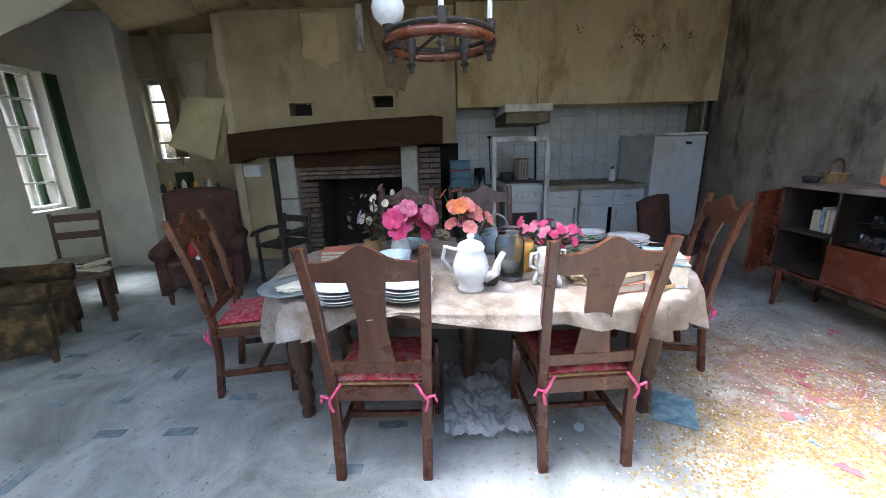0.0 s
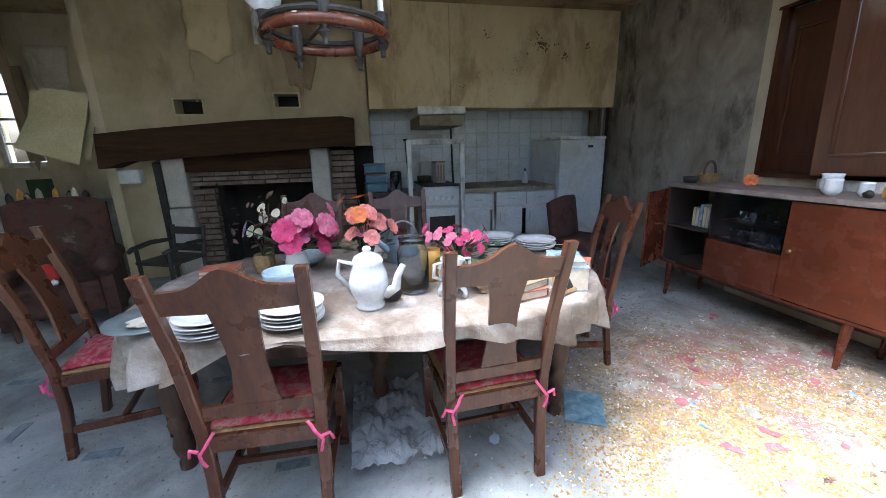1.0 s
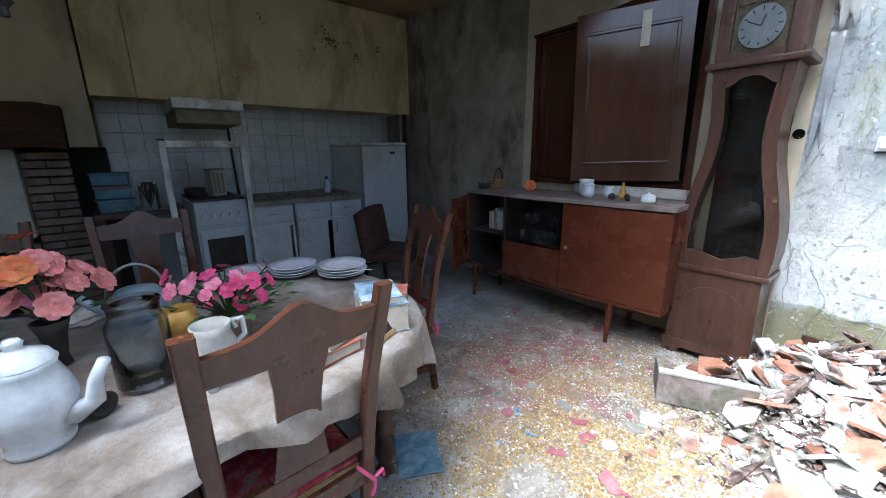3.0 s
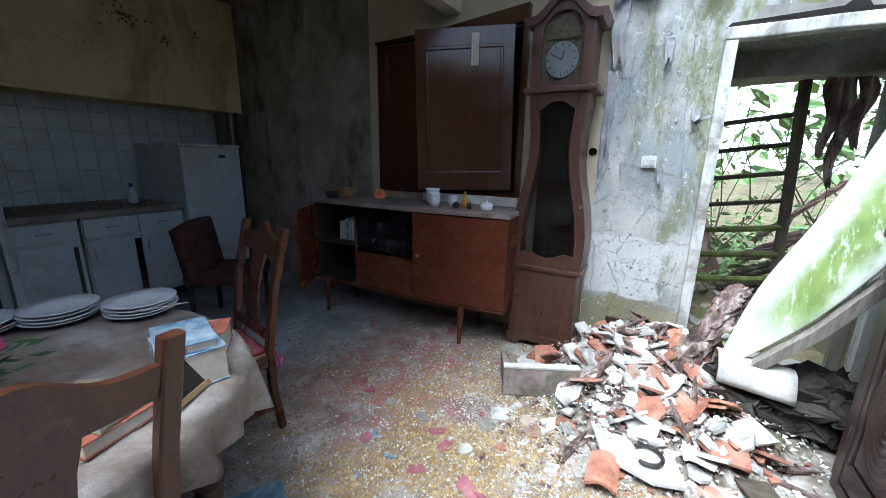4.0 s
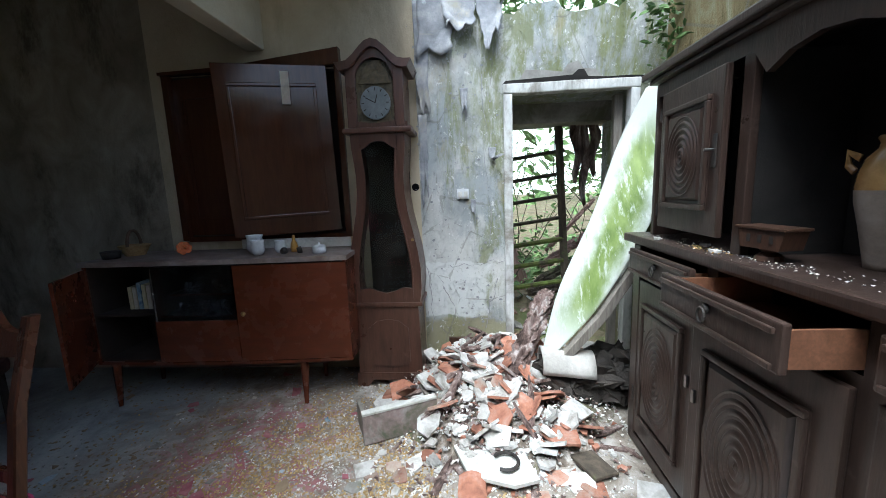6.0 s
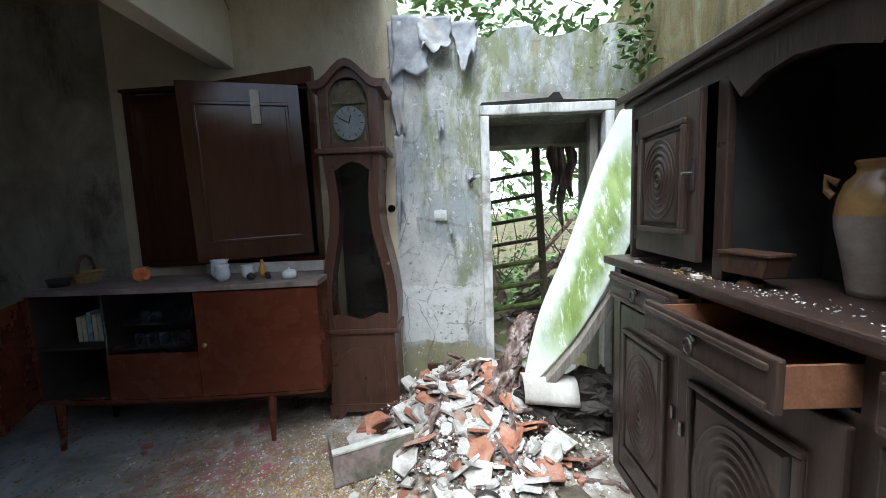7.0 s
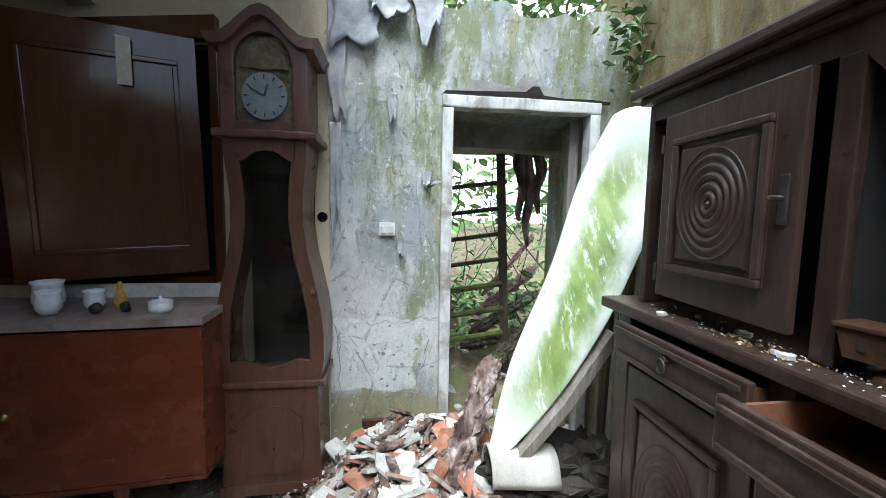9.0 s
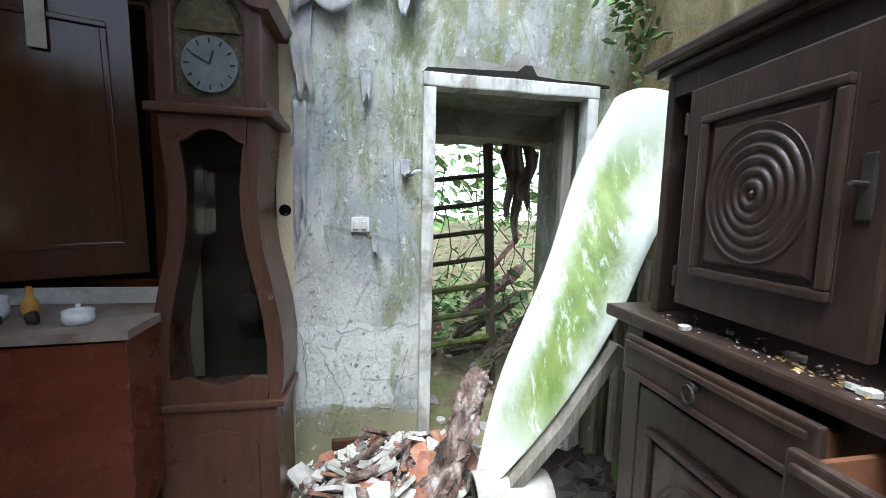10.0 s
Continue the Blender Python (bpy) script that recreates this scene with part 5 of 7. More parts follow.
# ---------------- fallen panel, timbers, rubble ----------------
def spline(pts, v):
    """A smooth curve through points spread evenly over 0..1."""
    n = len(pts) - 1
    k = min(int(v * n), n - 1)
    q = v * n - k
    p = [Vector(pts[min(max(k + d, 0), n)]) for d in (-1, 0, 1, 2)]
    return 0.5 * (2 * p[1] + (p[2] - p[0]) * q + (2 * p[0] - 5 * p[1] + 4 * p[2] - p[3]) * q * q + (3 * p[1] - p[0] - 3 * p[2] + p[3]) * q ** 3)


def algae_panel():
    left = [(2.78, 1.53, 0.36), (2.86, 1.41, 0.74), (2.95, 1.19, 1.20), (3.06, 1.0, 1.65), (3.02, 0.85, 1.98)]
    right = [(2.69, 1.47, 0.38), (2.68, 1.24, 0.66), (2.64, 1.05, 1.00), (2.70, 0.88, 1.27), (2.76, 0.72, 1.56), (2.80, 0.66, 1.96)]

    def fn(u, v):
        p = spline(left, v).lerp(spline(right, v), u)
        p.z += 0.05 * math.sin(math.pi * u) * v ** 6 + 0.01 * math.sin(8 * v + 3 * u)
        p.x += 0.03 * math.sin(math.pi * u)
        return p
    single("curved_board", sheet(fn, 14, 30, 0.006), algae_sheet(), "curved white panel green with algae leaning in the corner", "panel", smooth=True)
    single("batten", roughen(rod([Vector(p) + Vector((0.0, -0.035, -0.05)) for p in right[:3]], 0.035, 4), 0.008, 6), M_GREYWOOD, "split grey batten under the leaning panel", "timber", "fallen timbers")
    for k in range(5):
        x = 2.70 + 0.08 * k
        single("batten", roughen(rod([(x - 0.1, 0.98 - 0.02 * k, 0.02), (x + 0.22, 0.70, 1.25 + 0.1 * k)], 0.022, 4), 0.006, 6), M_OLDWOOD if k % 2 else M_GREYWOOD, "old board stacked behind the leaning panel", "timber", "fallen timbers")


algae_panel()


def log(name, p0, p1, r, mat, lab, seed, cat="log"):
    rnd = random.Random(seed)
    p0, p1 = Vector(p0), Vector(p1)
    axis = (p1 - p0).normalized()
    pts = [p0.lerp(p1, k / 44) + Vector((rnd.uniform(-1, 1), rnd.uniform(-1, 1), rnd.uniform(-1, 1))) * r * 0.05 for k in range(45)]
    bm = rod(pts, [r * rnd.uniform(0.92, 1.08) * min(1.0, 0.55 + 0.12 * k, 0.55 + 0.12 * (44 - k)) for k in range(45)], 22)
    # torn fibres: deep ridges that run along the wood, broken by flakes
    for v in bm.verts:
        d = v.co - p0
        a = d.dot(axis)
        side = d - axis * a
        if side.length > 1e-5:
            q = side.normalized() * 2.6 + axis * (a * 5.0 + seed)
            f = noise.noise(q) * 0.55 + noise.noise(side.normalized() * 6 + axis * (a * 16 + seed)) * 0.42 + noise.noise(Vector((a * 60, side.x * 150, side.z * 150))) * 0.22
            v.co += side.normalized() * r * f
            v.co += axis * r * 0.8 * noise.noise(side * 40 + Vector((seed, 0, 0)))
    return single(name, bm, mat, lab, cat, "fallen timbers")


log("rotten_log", (2.58, 1.84, 0.06), (3.11, 1.42, 0.67), 0.062, M_ROT, "crumbling rotten brown beam lying on the rubble", 1)
log("rotten_log", (2.36, 2.10, 0.05), (2.90, 1.80, 0.14), 0.06, M_ROT, "crumbling grey timber end in the rubble", 9)
log("black_log", (2.78, 1.55, 0.16), (2.84, 0.92, 0.20), 0.155, M_BLACKROT, "thick wet black log in front of the buffet", 2)




def half_tile():
    bm = sheet(lambda u, v: (2.70 + 0.10 * math.cos(math.pi * u) * (1 + 0.15 * v) + 0.03 * v, 1.56 - 0.33 * v, 0.29 - 0.05 * v + 0.135 * math.sin(math.pi * u)), 14, 6, 0.012)
    single("roof_tile", roughen(bm, 0.008, 6), M_STONE, "curved pale roof tile lying on the log", "roof tile", smooth=True)


half_tile()


def shard(rnd, size, thick):
    """A flat broken piece with a ragged outline."""
    n = rnd.randint(4, 7)
    a0 = rnd.uniform(0, 6.28)
    out = [(size * rnd.uniform(0.6, 1.1) * math.cos(a0 + 2 * math.pi * k / n), size * rnd.uniform(0.5, 0.95) * math.sin(a0 + 2 * math.pi * k / n)) for k in range(n)]
    return slab(out, -thick / 2, thick / 2, "xy")


def heap_height(x, y):
    """The rubble heap's height over the floor."""
    d = math.hypot((x - 3.02) / 0.92, (y - 1.80) / 0.76)
    return 0.34 * max(0.0, 1 - d) ** 0.8


bm = sheet(lambda u, v: (1.92 + 1.37 * u, 0.95 + 1.45 * v, heap_height(1.92 + 1.37 * u, 0.95 + 1.45 * v) * 0.9 + 0.03 * noise.noise(Vector((u * 12, v * 12, 1))) * (heap_height(1.92 + 1.37 * u, 0.95 + 1.45 * v) > 0.02) - 0.012), 40, 40)
single("rubble_heap", bm, surf("rubble_earth", [(0.3, (0.07, 0.055, 0.04)), (0.5, (0.20, 0.165, 0.13)), (0.66, (0.50, 0.46, 0.41))], 16, 0.95, 0.9, dist=0.02, dirt=(0.16, 0.17, 0.08)), "heap of earth and plaster under the broken roof", "rubble", kind="stuff")

rnd = random.Random(21)
shards = [("tile_shard", M_TERRA, "broken piece of orange terracotta tile", 115, 0.025, 0.12, 0.014), ("plaster_shard", M_CHIP, "broken piece of white plaster", 140, 0.02, 0.13, 0.016),
          ("slate_shard", M_CONCRETE, "grey shard of old mortar", 16, 0.02, 0.07, 0.018), ("wood_splinter", M_ROT, "brown splinter of rotten wood", 46, 0.05, 0.15, 0.016)]
for nm, mt, lab, cnt, s0, s1, th in shards:
    for _ in range(cnt):
        for _try in range(20):
            x, y = rnd.gauss(2.70, 0.42), rnd.gauss(1.82, 0.42)
            if 1.8 < x < 3.22 and 1.15 < y < 2.6 and not (x > 2.85 and y > 2.32) and not (x > 2.5 and y < 1.5):
                break
        sz = s0 + (s1 - s0) * rnd.random() ** 1.7
        b2 = shard(rnd, sz, th)
        if nm == "wood_splinter":
            bmesh.ops.scale(b2, vec=(1.6, 0.25, 1), verts=b2.verts[:])
        tilt = 42 if heap_height(x, y) > 0.04 else 9
        m = pose(x, y, heap_height(x, y) + 0.006 + sz * 0.22 * (tilt > 10), rnd.uniform(-tilt, tilt), rnd.uniform(-tilt, tilt), rnd.uniform(0, 360))
        single(nm, b2, mt, lab, "rubble", "rubble pieces", at=m)

# named larger pieces in front of the heap
single("white_slab", slab([(1.72, 1.95), (1.93, 2.03), (2.06, 1.86), (2.08, 1.70), (1.95, 1.60), (1.86, 1.66), (1.70, 1.62), (1.66, 1.74)], 0.045, 0.063, "xy"), M_WHITE, "flat white broken board lying on the floor", "board", at=pose(0.33, 0.06, 0.0))
bm = rod([(2.12 + 0.062 * math.cos(a), 1.83 + 0.062 * math.sin(a), 0.085) for a in (radians(150 + 265 * k / 18) for k in range(19))], 0.009, 6)
single("horseshoe", bm, M_IRON, "rusty iron horseshoe on the white board", "horseshoe")
single("tile_shard", roughen(sheet(lambda u, v: (1.86 + 0.20 * u, 1.93 + 0.13 * v, 0.05 + 0.03 * math.sin(math.pi * v)), 8, 6, 0.014), 0.004, 9), M_TERRA, "large piece of orange roof tile", "rubble", "rubble pieces")
single("moss_board", roughen(box(-0.11, 0.11, -0.08, 0.08, 0, 0.02, 0.003), 0.004, 9, 3), M_OLDWOOD, "small mossy board on the floor", "board", at=pose(2.18, 1.39, 0.015, 3, 2, 24) @ Matrix.Scale(0.85, 4))


def fallen_drawer():
    d = thing("old_drawer", "dirty grey-pink wooden drawer lying on its side", "drawer", at=pose(2.42, 2.40, 0.012, 0, 0, 26))
    part("front", roughen(box(-0.012, 0.012, -0.22, 0.22, 0.0, 0.175, 0.004), 0.003, 8, 3), surf("dirty_pink_paint", [(0.3, (0.20, 0.17, 0.15)), (0.5, (0.36, 0.28, 0.26)), (0.7, (0.44, 0.42, 0.40))], 9, 0.8, 0.5, dirt=(0.12, 0.13, 0.08)), d)
    part("side", box(0.013, 0.24, 0.19, 0.212, 0.0, 0.15, 0.003), M_GREYWOOD, d)
    part("side", box(0.013, 0.24, -0.212, -0.19, 0.0, 0.15, 0.003), M_GREYWOOD, d)
    part("bottom", box(0.013, 0.24, -0.19, 0.19, 0.0, 0.012), M_GREYWOOD, d)
    part("top_edge", box(-0.016, 0.03, -0.22, 0.22, 0.176, 0.19, 0.003), M_WHITE, d)


fallen_drawer()
single("skirting_piece", box(3.255, 3.28, 1.74, 2.16, 0.20, 0.262, 0.005), M_OAK, "length of brown skirting board resting on the rubble", "skirting")

# ---------------- outside ----------------
def gate():
    g = thing("leaning_ladder", "old mossy wooden ladder rack leaning outside the doorway", "ladder")
    part("rail", rod([(4.12, 1.04, 0.1), (4.06, 1.16, 2.1)], 0.040, 6), M_OLDWOOD, g)
    part("rail", rod([(4.12, 1.66, 0.1), (4.06, 1.72, 2.1)], 0.038, 6), M_OLDWOOD, g)
    for k in range(7):
        z = 0.48 + 0.205 * k
        part("rung", rod([(4.08, 1.68, z - 0.06), (4.08, 1.09, z + 0.02)], 0.018 if k > 2 else 0.024, 7), M_OLDWOOD if k > 2 else M_MOSS, g)


gate()
bm = bmesh.new()
rnd = random.Random(5)
for k, (x, y) in enumerate(((4.0, 1.0), (4.02, 0.93), (4.0, 0.86))):
    ln = (0.55, 0.75, 0.5)[k]
    b2 = sheet(lambda u, v, x=x, y=y, ln=ln, k=k: (x + 0.02 * math.sin(6 * v + k), y + 0.10 * (u - 0.5) * (1 - 0.7 * v ** 2) + 0.02 * math.sin(9 * v + k), 1.98 - ln * v + 0.05 * noise.noise(Vector((u * 4, v * 5, k)))), 5, 12, 0.008)
    merge(bm, b2)
single("hanging_rag", bm, M_ROT, "rotten sacking hanging from the lintel", "rag", smooth=True)


def leaves(name, count, place, size, lab, mat=M_LEAF, seed=1, cat="foliage"):
    """Many small separate leaves, joined."""
    rnd = random.Random(seed)
    verts, faces = [], []
    for _ in range(count):
        p = Vector(place(rnd))
        q = Euler((rnd.uniform(-1, 1), rnd.uniform(-1, 1), rnd.uniform(0, 6.28))).to_matrix()
        s = size * rnd.uniform(0.5, 1.5)
        b = len(verts)
        for u, v, w in ((0, -1, 0), (0.45, -0.2, 0.12), (0.3, 0.6, 0.1), (0, 1.1, -0.1), (-0.3, 0.6, 0.1), (-0.45, -0.2, 0.12)):
            verts.append(p + q @ Vector((u * s, v * s, w * s)))
        faces += [(b, b + 1, b + 2, b + 3), (b, b + 3, b + 4, b + 5)]
    me = bpy.data.meshes.new(name)
    me.from_pydata(verts, [], faces)
    me.materials.append(mat)
    return tagged(new(name, me), lab, cat, "", "stuff")


leaves("undergrowth", 1700, lambda r: (r.uniform(4.3, 6.5), r.uniform(-0.2, 3.2), 0.25 + abs(r.gauss(0, 0.30))), 0.05, "green undergrowth outside the doorway", seed=2)
leaves("distant_thicket", 3000, lambda r: (r.uniform(15, 22), r.uniform(-16, 20), 15 * r.random()), 0.34, "pale green thicket in the distance", seed=4)
# added glowing wall, in place of a white sky behind the leaves
sky_glow = Nodes("white_sky_glow")
sky_glow.b.inputs["Emission Color"].default_value = (0.93, 1.0, 0.90, 1)
sky_glow.b.inputs["Emission Strength"].default_value = 0.9
structure("backdrop", box(38, 38.1, -60, 64, -0.5, 40), sky_glow.done((0.6, 0.65, 0.58), 1.0), "glowing backdrop that stands in for white sky beyond the thicket")
leaves("far_foliage", 1500, lambda r: (r.uniform(7.5, 13), r.uniform(-5, 8), 0.5 + 4.5 * r.random() ** 1.3), 0.10, "bright green leaves of a thicket", seed=3)
bm = bmesh.new()
rnd = random.Random(6)
for _ in range(70):
    x, y = rnd.uniform(4.6, 8.5), rnd.uniform(-1.5, 4.0)
    p = Vector((x, y, 0.1))
    d = Vector((rnd.uniform(-0.4, 0.4), rnd.uniform(-0.7, 0.7), 1)).normalized()
    pts = [p]
    for k in range(6):
        d = (d + 0.3 * Vector((rnd.uniform(-1, 1), rnd.uniform(-1, 1), rnd.uniform(-0.5, 0.5)))).normalized()
        pts.append(pts[-1] + d * rnd.uniform(0.25, 0.5))
    r0 = rnd.uniform(0.004, 0.014)
    rod(pts, [r0 * (1 - 0.1 * k) for k in range(7)], 5, bm)
single("brambles", bm, M_OLDWOOD, "tangle of bare twigs and brambles", "brambles", kind="stuff")
tr = thing("tree", "leaning tree trunk with reddish bark outside", "tree")
part("trunk", roughen(rod([(5.1, 1.35, 0.0), (5.15, 1.55, 0.7), (5.2, 1.85, 1.4), (5.25, 2.2, 2.3), (5.3, 2.5, 3.4)], [0.16, 0.14, 0.13, 0.11, 0.09], 12), 0.03, 5), M_BARK, tr)
part("limb", rod([(5.2, 1.9, 1.5), (5.3, 1.5, 2.2), (5.5, 1.2, 3.2)], [0.06, 0.045, 0.03], 8), M_BARK, tr)
ob = leaves("crown", 900, lambda r: (5.3 + r.gauss(0, 0.8), 2.2 + r.gauss(0, 0.9), 3.6 + r.gauss(0, 0.5)), 0.07, "sparse green leaves", seed=7)
ob.parent = tr
for key in ("category", "kind"):
    del ob[key]
for k, (p0, p1) in enumerate((((4.25, 1.3, 0.45), (4.7, 0.55, 0.70)), ((4.3, 1.25, 0.6), (4.9, 0.5, 0.92)), ((4.2, 1.4, 0.35), (4.5, 0.7, 0.38)), ((4.35, 1.2, 0.75), (4.75, 0.6, 1.25)), ((3.98, 1.25, 0.2), (4.15, 0.75, 0.62)))):
    log("fallen_timber", p0, p1, 0.045 if k != 3 else 0.022, M_BARK if k % 2 else M_OLDWOOD, "fallen weathered timber behind the doorway", 30 + k, "timber")
rnd = random.Random(77)
for k in range(34):
    x, y = rnd.uniform(3.35, 4.6), rnd.uniform(0.85, 1.65)
    b2 = shard(rnd, rnd.uniform(0.04, 0.1), 0.02)
    z = 0.05 + 0.13 * max(0, x - 3.4)
    single("tile_shard" if k % 3 else "plaster_shard", b2, M_TERRA if k % 3 == 1 else (M_CONCRETE if k % 3 else M_CHIP), "broken roof tile in the doorway rubble" if k % 3 else "pale plaster lump in the doorway", "rubble", "rubble pieces", at=pose(x, y, z, rnd.uniform(-30, 30), rnd.uniform(-30, 30), rnd.uniform(0, 360)))
bm = sheet(lambda u, v: (3.32 + 1.5 * u, 0.77 + 0.88 * v, 0.02 + 0.20 * u + 0.05 * noise.noise(Vector((u * 6, v * 5, 9)))), 24, 16)
single("doorway_rubble", bm, M_EARTH, "dark rubble and earth filling the doorway", "rubble", kind="stuff")
leaves("ivy", 140, lambda r: (3.20 - abs(r.gauss(0, 0.08)), 0.70 + r.gauss(0, 0.07), 2.45 + r.gauss(0, 0.14)), 0.028, "ivy hanging over the broken wall corner", seed=9, cat="ivy")
leaves("ivy", 160, lambda r: (3.5 + r.gauss(0, 0.2), r.uniform(0.7, 2.1), 2.68 + abs(r.gauss(0, 0.07))), 0.035, "weeds growing on the broken wall top", seed=10, cat="ivy")


# ---------------- things on the table ----------------
TZ = 0.757
here = mark()


def coffee_pot():
    p = thing("coffee_pot", "tall white china coffee pot with a lid", "coffee pot", at=pose(-0.265, 3.05, TZ, 0, 0, 8) @ Matrix.Diagonal((1.12, 1.12, 0.95, 1)))
    part("body", lathe([(0, 0), (0.05, 0), (0.052, 0.012), (0.045, 0.025), (0.066, 0.07), (0.07, 0.11), (0.062, 0.15), (0.05, 0.185), (0.054, 0.20), (0.048, 0.20), (0, 0.195)], 24), M_CHINA, p, smooth=True)
    lid = part("lid", lathe([(0.052, 0.202), (0.045, 0.218), (0.02, 0.232), (0.012, 0.238), (0.016, 0.248), (0.010, 0.258), (0, 0.26)], 20), M_CHINA, p, smooth=True)
    part("spout", rod([(0.05, -0.03, 0.06), (0.085, -0.05, 0.09), (0.092, -0.055, 0.14), (0.11, -0.065, 0.185)], [0.024, 0.018, 0.013, 0.011], 10), M_CHINA, p, smooth=True)
    part("handle", rod([(-0.045, 0.03, 0.18), (-0.09, 0.06, 0.19), (-0.10, 0.066, 0.13), (-0.06, 0.04, 0.07)], 0.009, 8), M_CHINA, p, smooth=True)


coffee_pot()


def glass_jar():
    j = thing("glass_jar", "large smoky glass preserving jar", "jar", at=pose(-0.073, 3.15, TZ) @ Matrix.Scale(1.1, 4))
    b = part("body", lathe([(0, 0), (0.055, 0.0), (0.062, 0.012), (0.062, 0.16), (0.05, 0.185), (0.052, 0.21), (0.047, 0.21), (0.046, 0.185), (0.057, 0.158), (0.057, 0.014), (0, 0.01)], 24), M_JARGLASS, j, smooth=True)
    part("rim", rod([(0.05 * math.cos(a), 0.05 * math.sin(a), 0.212) for a in (2 * math.pi * k / 20 for k in range(21))], 0.006, 6), M_JARGLASS, j, smooth=True)


glass_jar()


def kettle():
    k = thing("kettle", "blue-grey enamel kettle with a wire handle", "kettle", at=pose(-0.068, 3.52, TZ))
    part("body", lathe([(0, 0), (0.09, 0), (0.095, 0.02), (0.085, 0.10), (0.06, 0.13), (0, 0.14)], 22), surf("grey_enamel", [(0.3, (0.16, 0.20, 0.24)), (0.7, (0.28, 0.33, 0.37))], 8, 0.4), k, smooth=True)
    part("spout", rod([(-0.08, -0.02, 0.06), (-0.13, -0.03, 0.11), (-0.15, -0.035, 0.14)], [0.022, 0.016, 0.013], 8), M_PALEBLUE, k, smooth=True)
    part("handle", rod([(0.085 * math.cos(a), 0, 0.11 + 0.11 * math.sin(a)) for a in (math.pi * i / 12 for i in range(13))], 0.006, 6), M_STEEL, k, smooth=True)


kettle()


def footed_vase():
    v = thing("footed_vase", "cream china vase with scrolled handles and feet", "vase", at=pose(0.075, 3.065, TZ, 0, 0, 20))
    part("body", lathe([(0, 0.04), (0.03, 0.045), (0.055, 0.075), (0.058, 0.105), (0.045, 0.14), (0.05, 0.165), (0.044, 0.165), (0.04, 0.14), (0, 0.06)], 20), M_STONE, v, smooth=True)
    for k in range(4):
        a = math.pi / 4 + k * math.pi / 2
        part("foot", rod([(0.035 * math.cos(a), 0.035 * math.sin(a), 0.055), (0.055 * math.cos(a), 0.055 * math.sin(a), 0.02), (0.05 * math.cos(a), 0.05 * math.sin(a), 0.0)], [0.014, 0.010, 0.014], 7), M_CHINA, v, smooth=True)
    for s in (-1, 1):
        part("handle", rod([(s * 0.05, 0, 0.08), (s * 0.09, 0, 0.10), (s * 0.085, 0, 0.15), (s * 0.055, 0, 0.155), (s * 0.065, 0, 0.13)], 0.008, 7), M_CHINA, v, smooth=True)


footed_vase()
M_AMBER = surf("amber_pot_glaze", [(0.3, (0.42, 0.20, 0.035)), (0.7, (0.62, 0.36, 0.08))], 20, 0.4, 0.5)
single("amber_jar", lathe([(0, 0), (0.045, 0), (0.048, 0.02), (0.044, 0.06), (0.048, 0.10), (0.044, 0.15), (0.04, 0.15), (0, 0.14)], 16), M_AMBER, "ribbed amber yellow jar beside the kettle", "jar", at=pose(0.025, 3.235, TZ), smooth=True)


def plate(r, z):
    return lathe([(0, z), (r * 0.6, z), (r * 0.7, z + 0.006), (r, z + 0.020), (r, z + 0.024), (r * 0.68, z + 0.011), (0, z + 0.005)], 28)


def plate_stack(x, y, n, r, lab, rot=0):
    for k in range(n):
        single("plate", plate(r, 0), M_CHINA, lab, "plate", "stacked plates", smooth=True, at=pose(x + 0.004 * math.sin(k * 2.1), y + 0.003 * math.cos(k * 3.3), TZ + 0.0135 * k))


plate_stack(-0.81, 2.985, 5, 0.118, "white china plate with a blue pattern in a stack")
plate_stack(-0.545, 2.99, 5, 0.112, "white china soup plate in a stack")
plate_stack(0.74, 3.535, 4, 0.118, "white china plate with leaf scraps in a stack")
plate_stack(0.55, 3.66, 4, 0.115, "white china plate in a low stack")
plate_stack(0.36, 3.72, 3, 0.105, "white china dish in a low stack")
single("bowl", lathe([(0, 0), (0.06, 0), (0.075, 0.03), (0.082, 0.10), (0.084, 0.115), (0.078, 0.115), (0.07, 0.03), (0, 0.012)], 24), M_PALEBLUE, "deep pale blue china bowl", "bowl", at=pose(-0.624, 3.21, TZ), smooth=True)
single("bowl", lathe([(0, 0), (0.05, 0), (0.10, 0.035), (0.125, 0.06), (0.12, 0.06), (0.09, 0.035), (0, 0.012)], 24), M_PALEBLUE, "wide pale blue flowered bowl", "bowl", at=pose(-0.60, 3.55, TZ), smooth=True)
d = thing("serving_dish", "grey pewter dish with crumpled scraps", "dish", at=pose(-1.06, 3.09, TZ))
part("rim", plate(0.15, 0), surf("pewter", [(0.3, (0.12, 0.15, 0.16)), (0.7, (0.24, 0.28, 0.29))], 9, 0.4, 0.2), d, smooth=True)


def crumple(name, x, y, z, s, mat, lab, cat, seed):
    bm = bmesh.new()
    bmesh.ops.create_icosphere(bm, subdivisions=3, radius=1.0)
    for v in bm.verts:
        v.co *= 1 + 0.55 * noise.noise(v.co * 2.2 + Vector((seed, 0, 0)))
        v.co = Vector((v.co.x * s[0], v.co.y * s[1], max(v.co.z, -0.5) * s[2] + 0.5 * s[2]))
    return single(name, bm, mat, lab, cat, at=pose(x, y, z, 0, 0, seed * 37))


crumple("crumpled_paper", -1.05, 3.08, TZ + 0.010, (0.07, 0.05, 0.018), M_PAPER, "crumpled white paper on the pewter dish", "paper", 1)
crumple("crumpled_paper", -0.22, 3.66, TZ, (0.11, 0.05, 0.022), M_PAPER, "crumpled cloth and paper scraps on the table", "paper", 2)
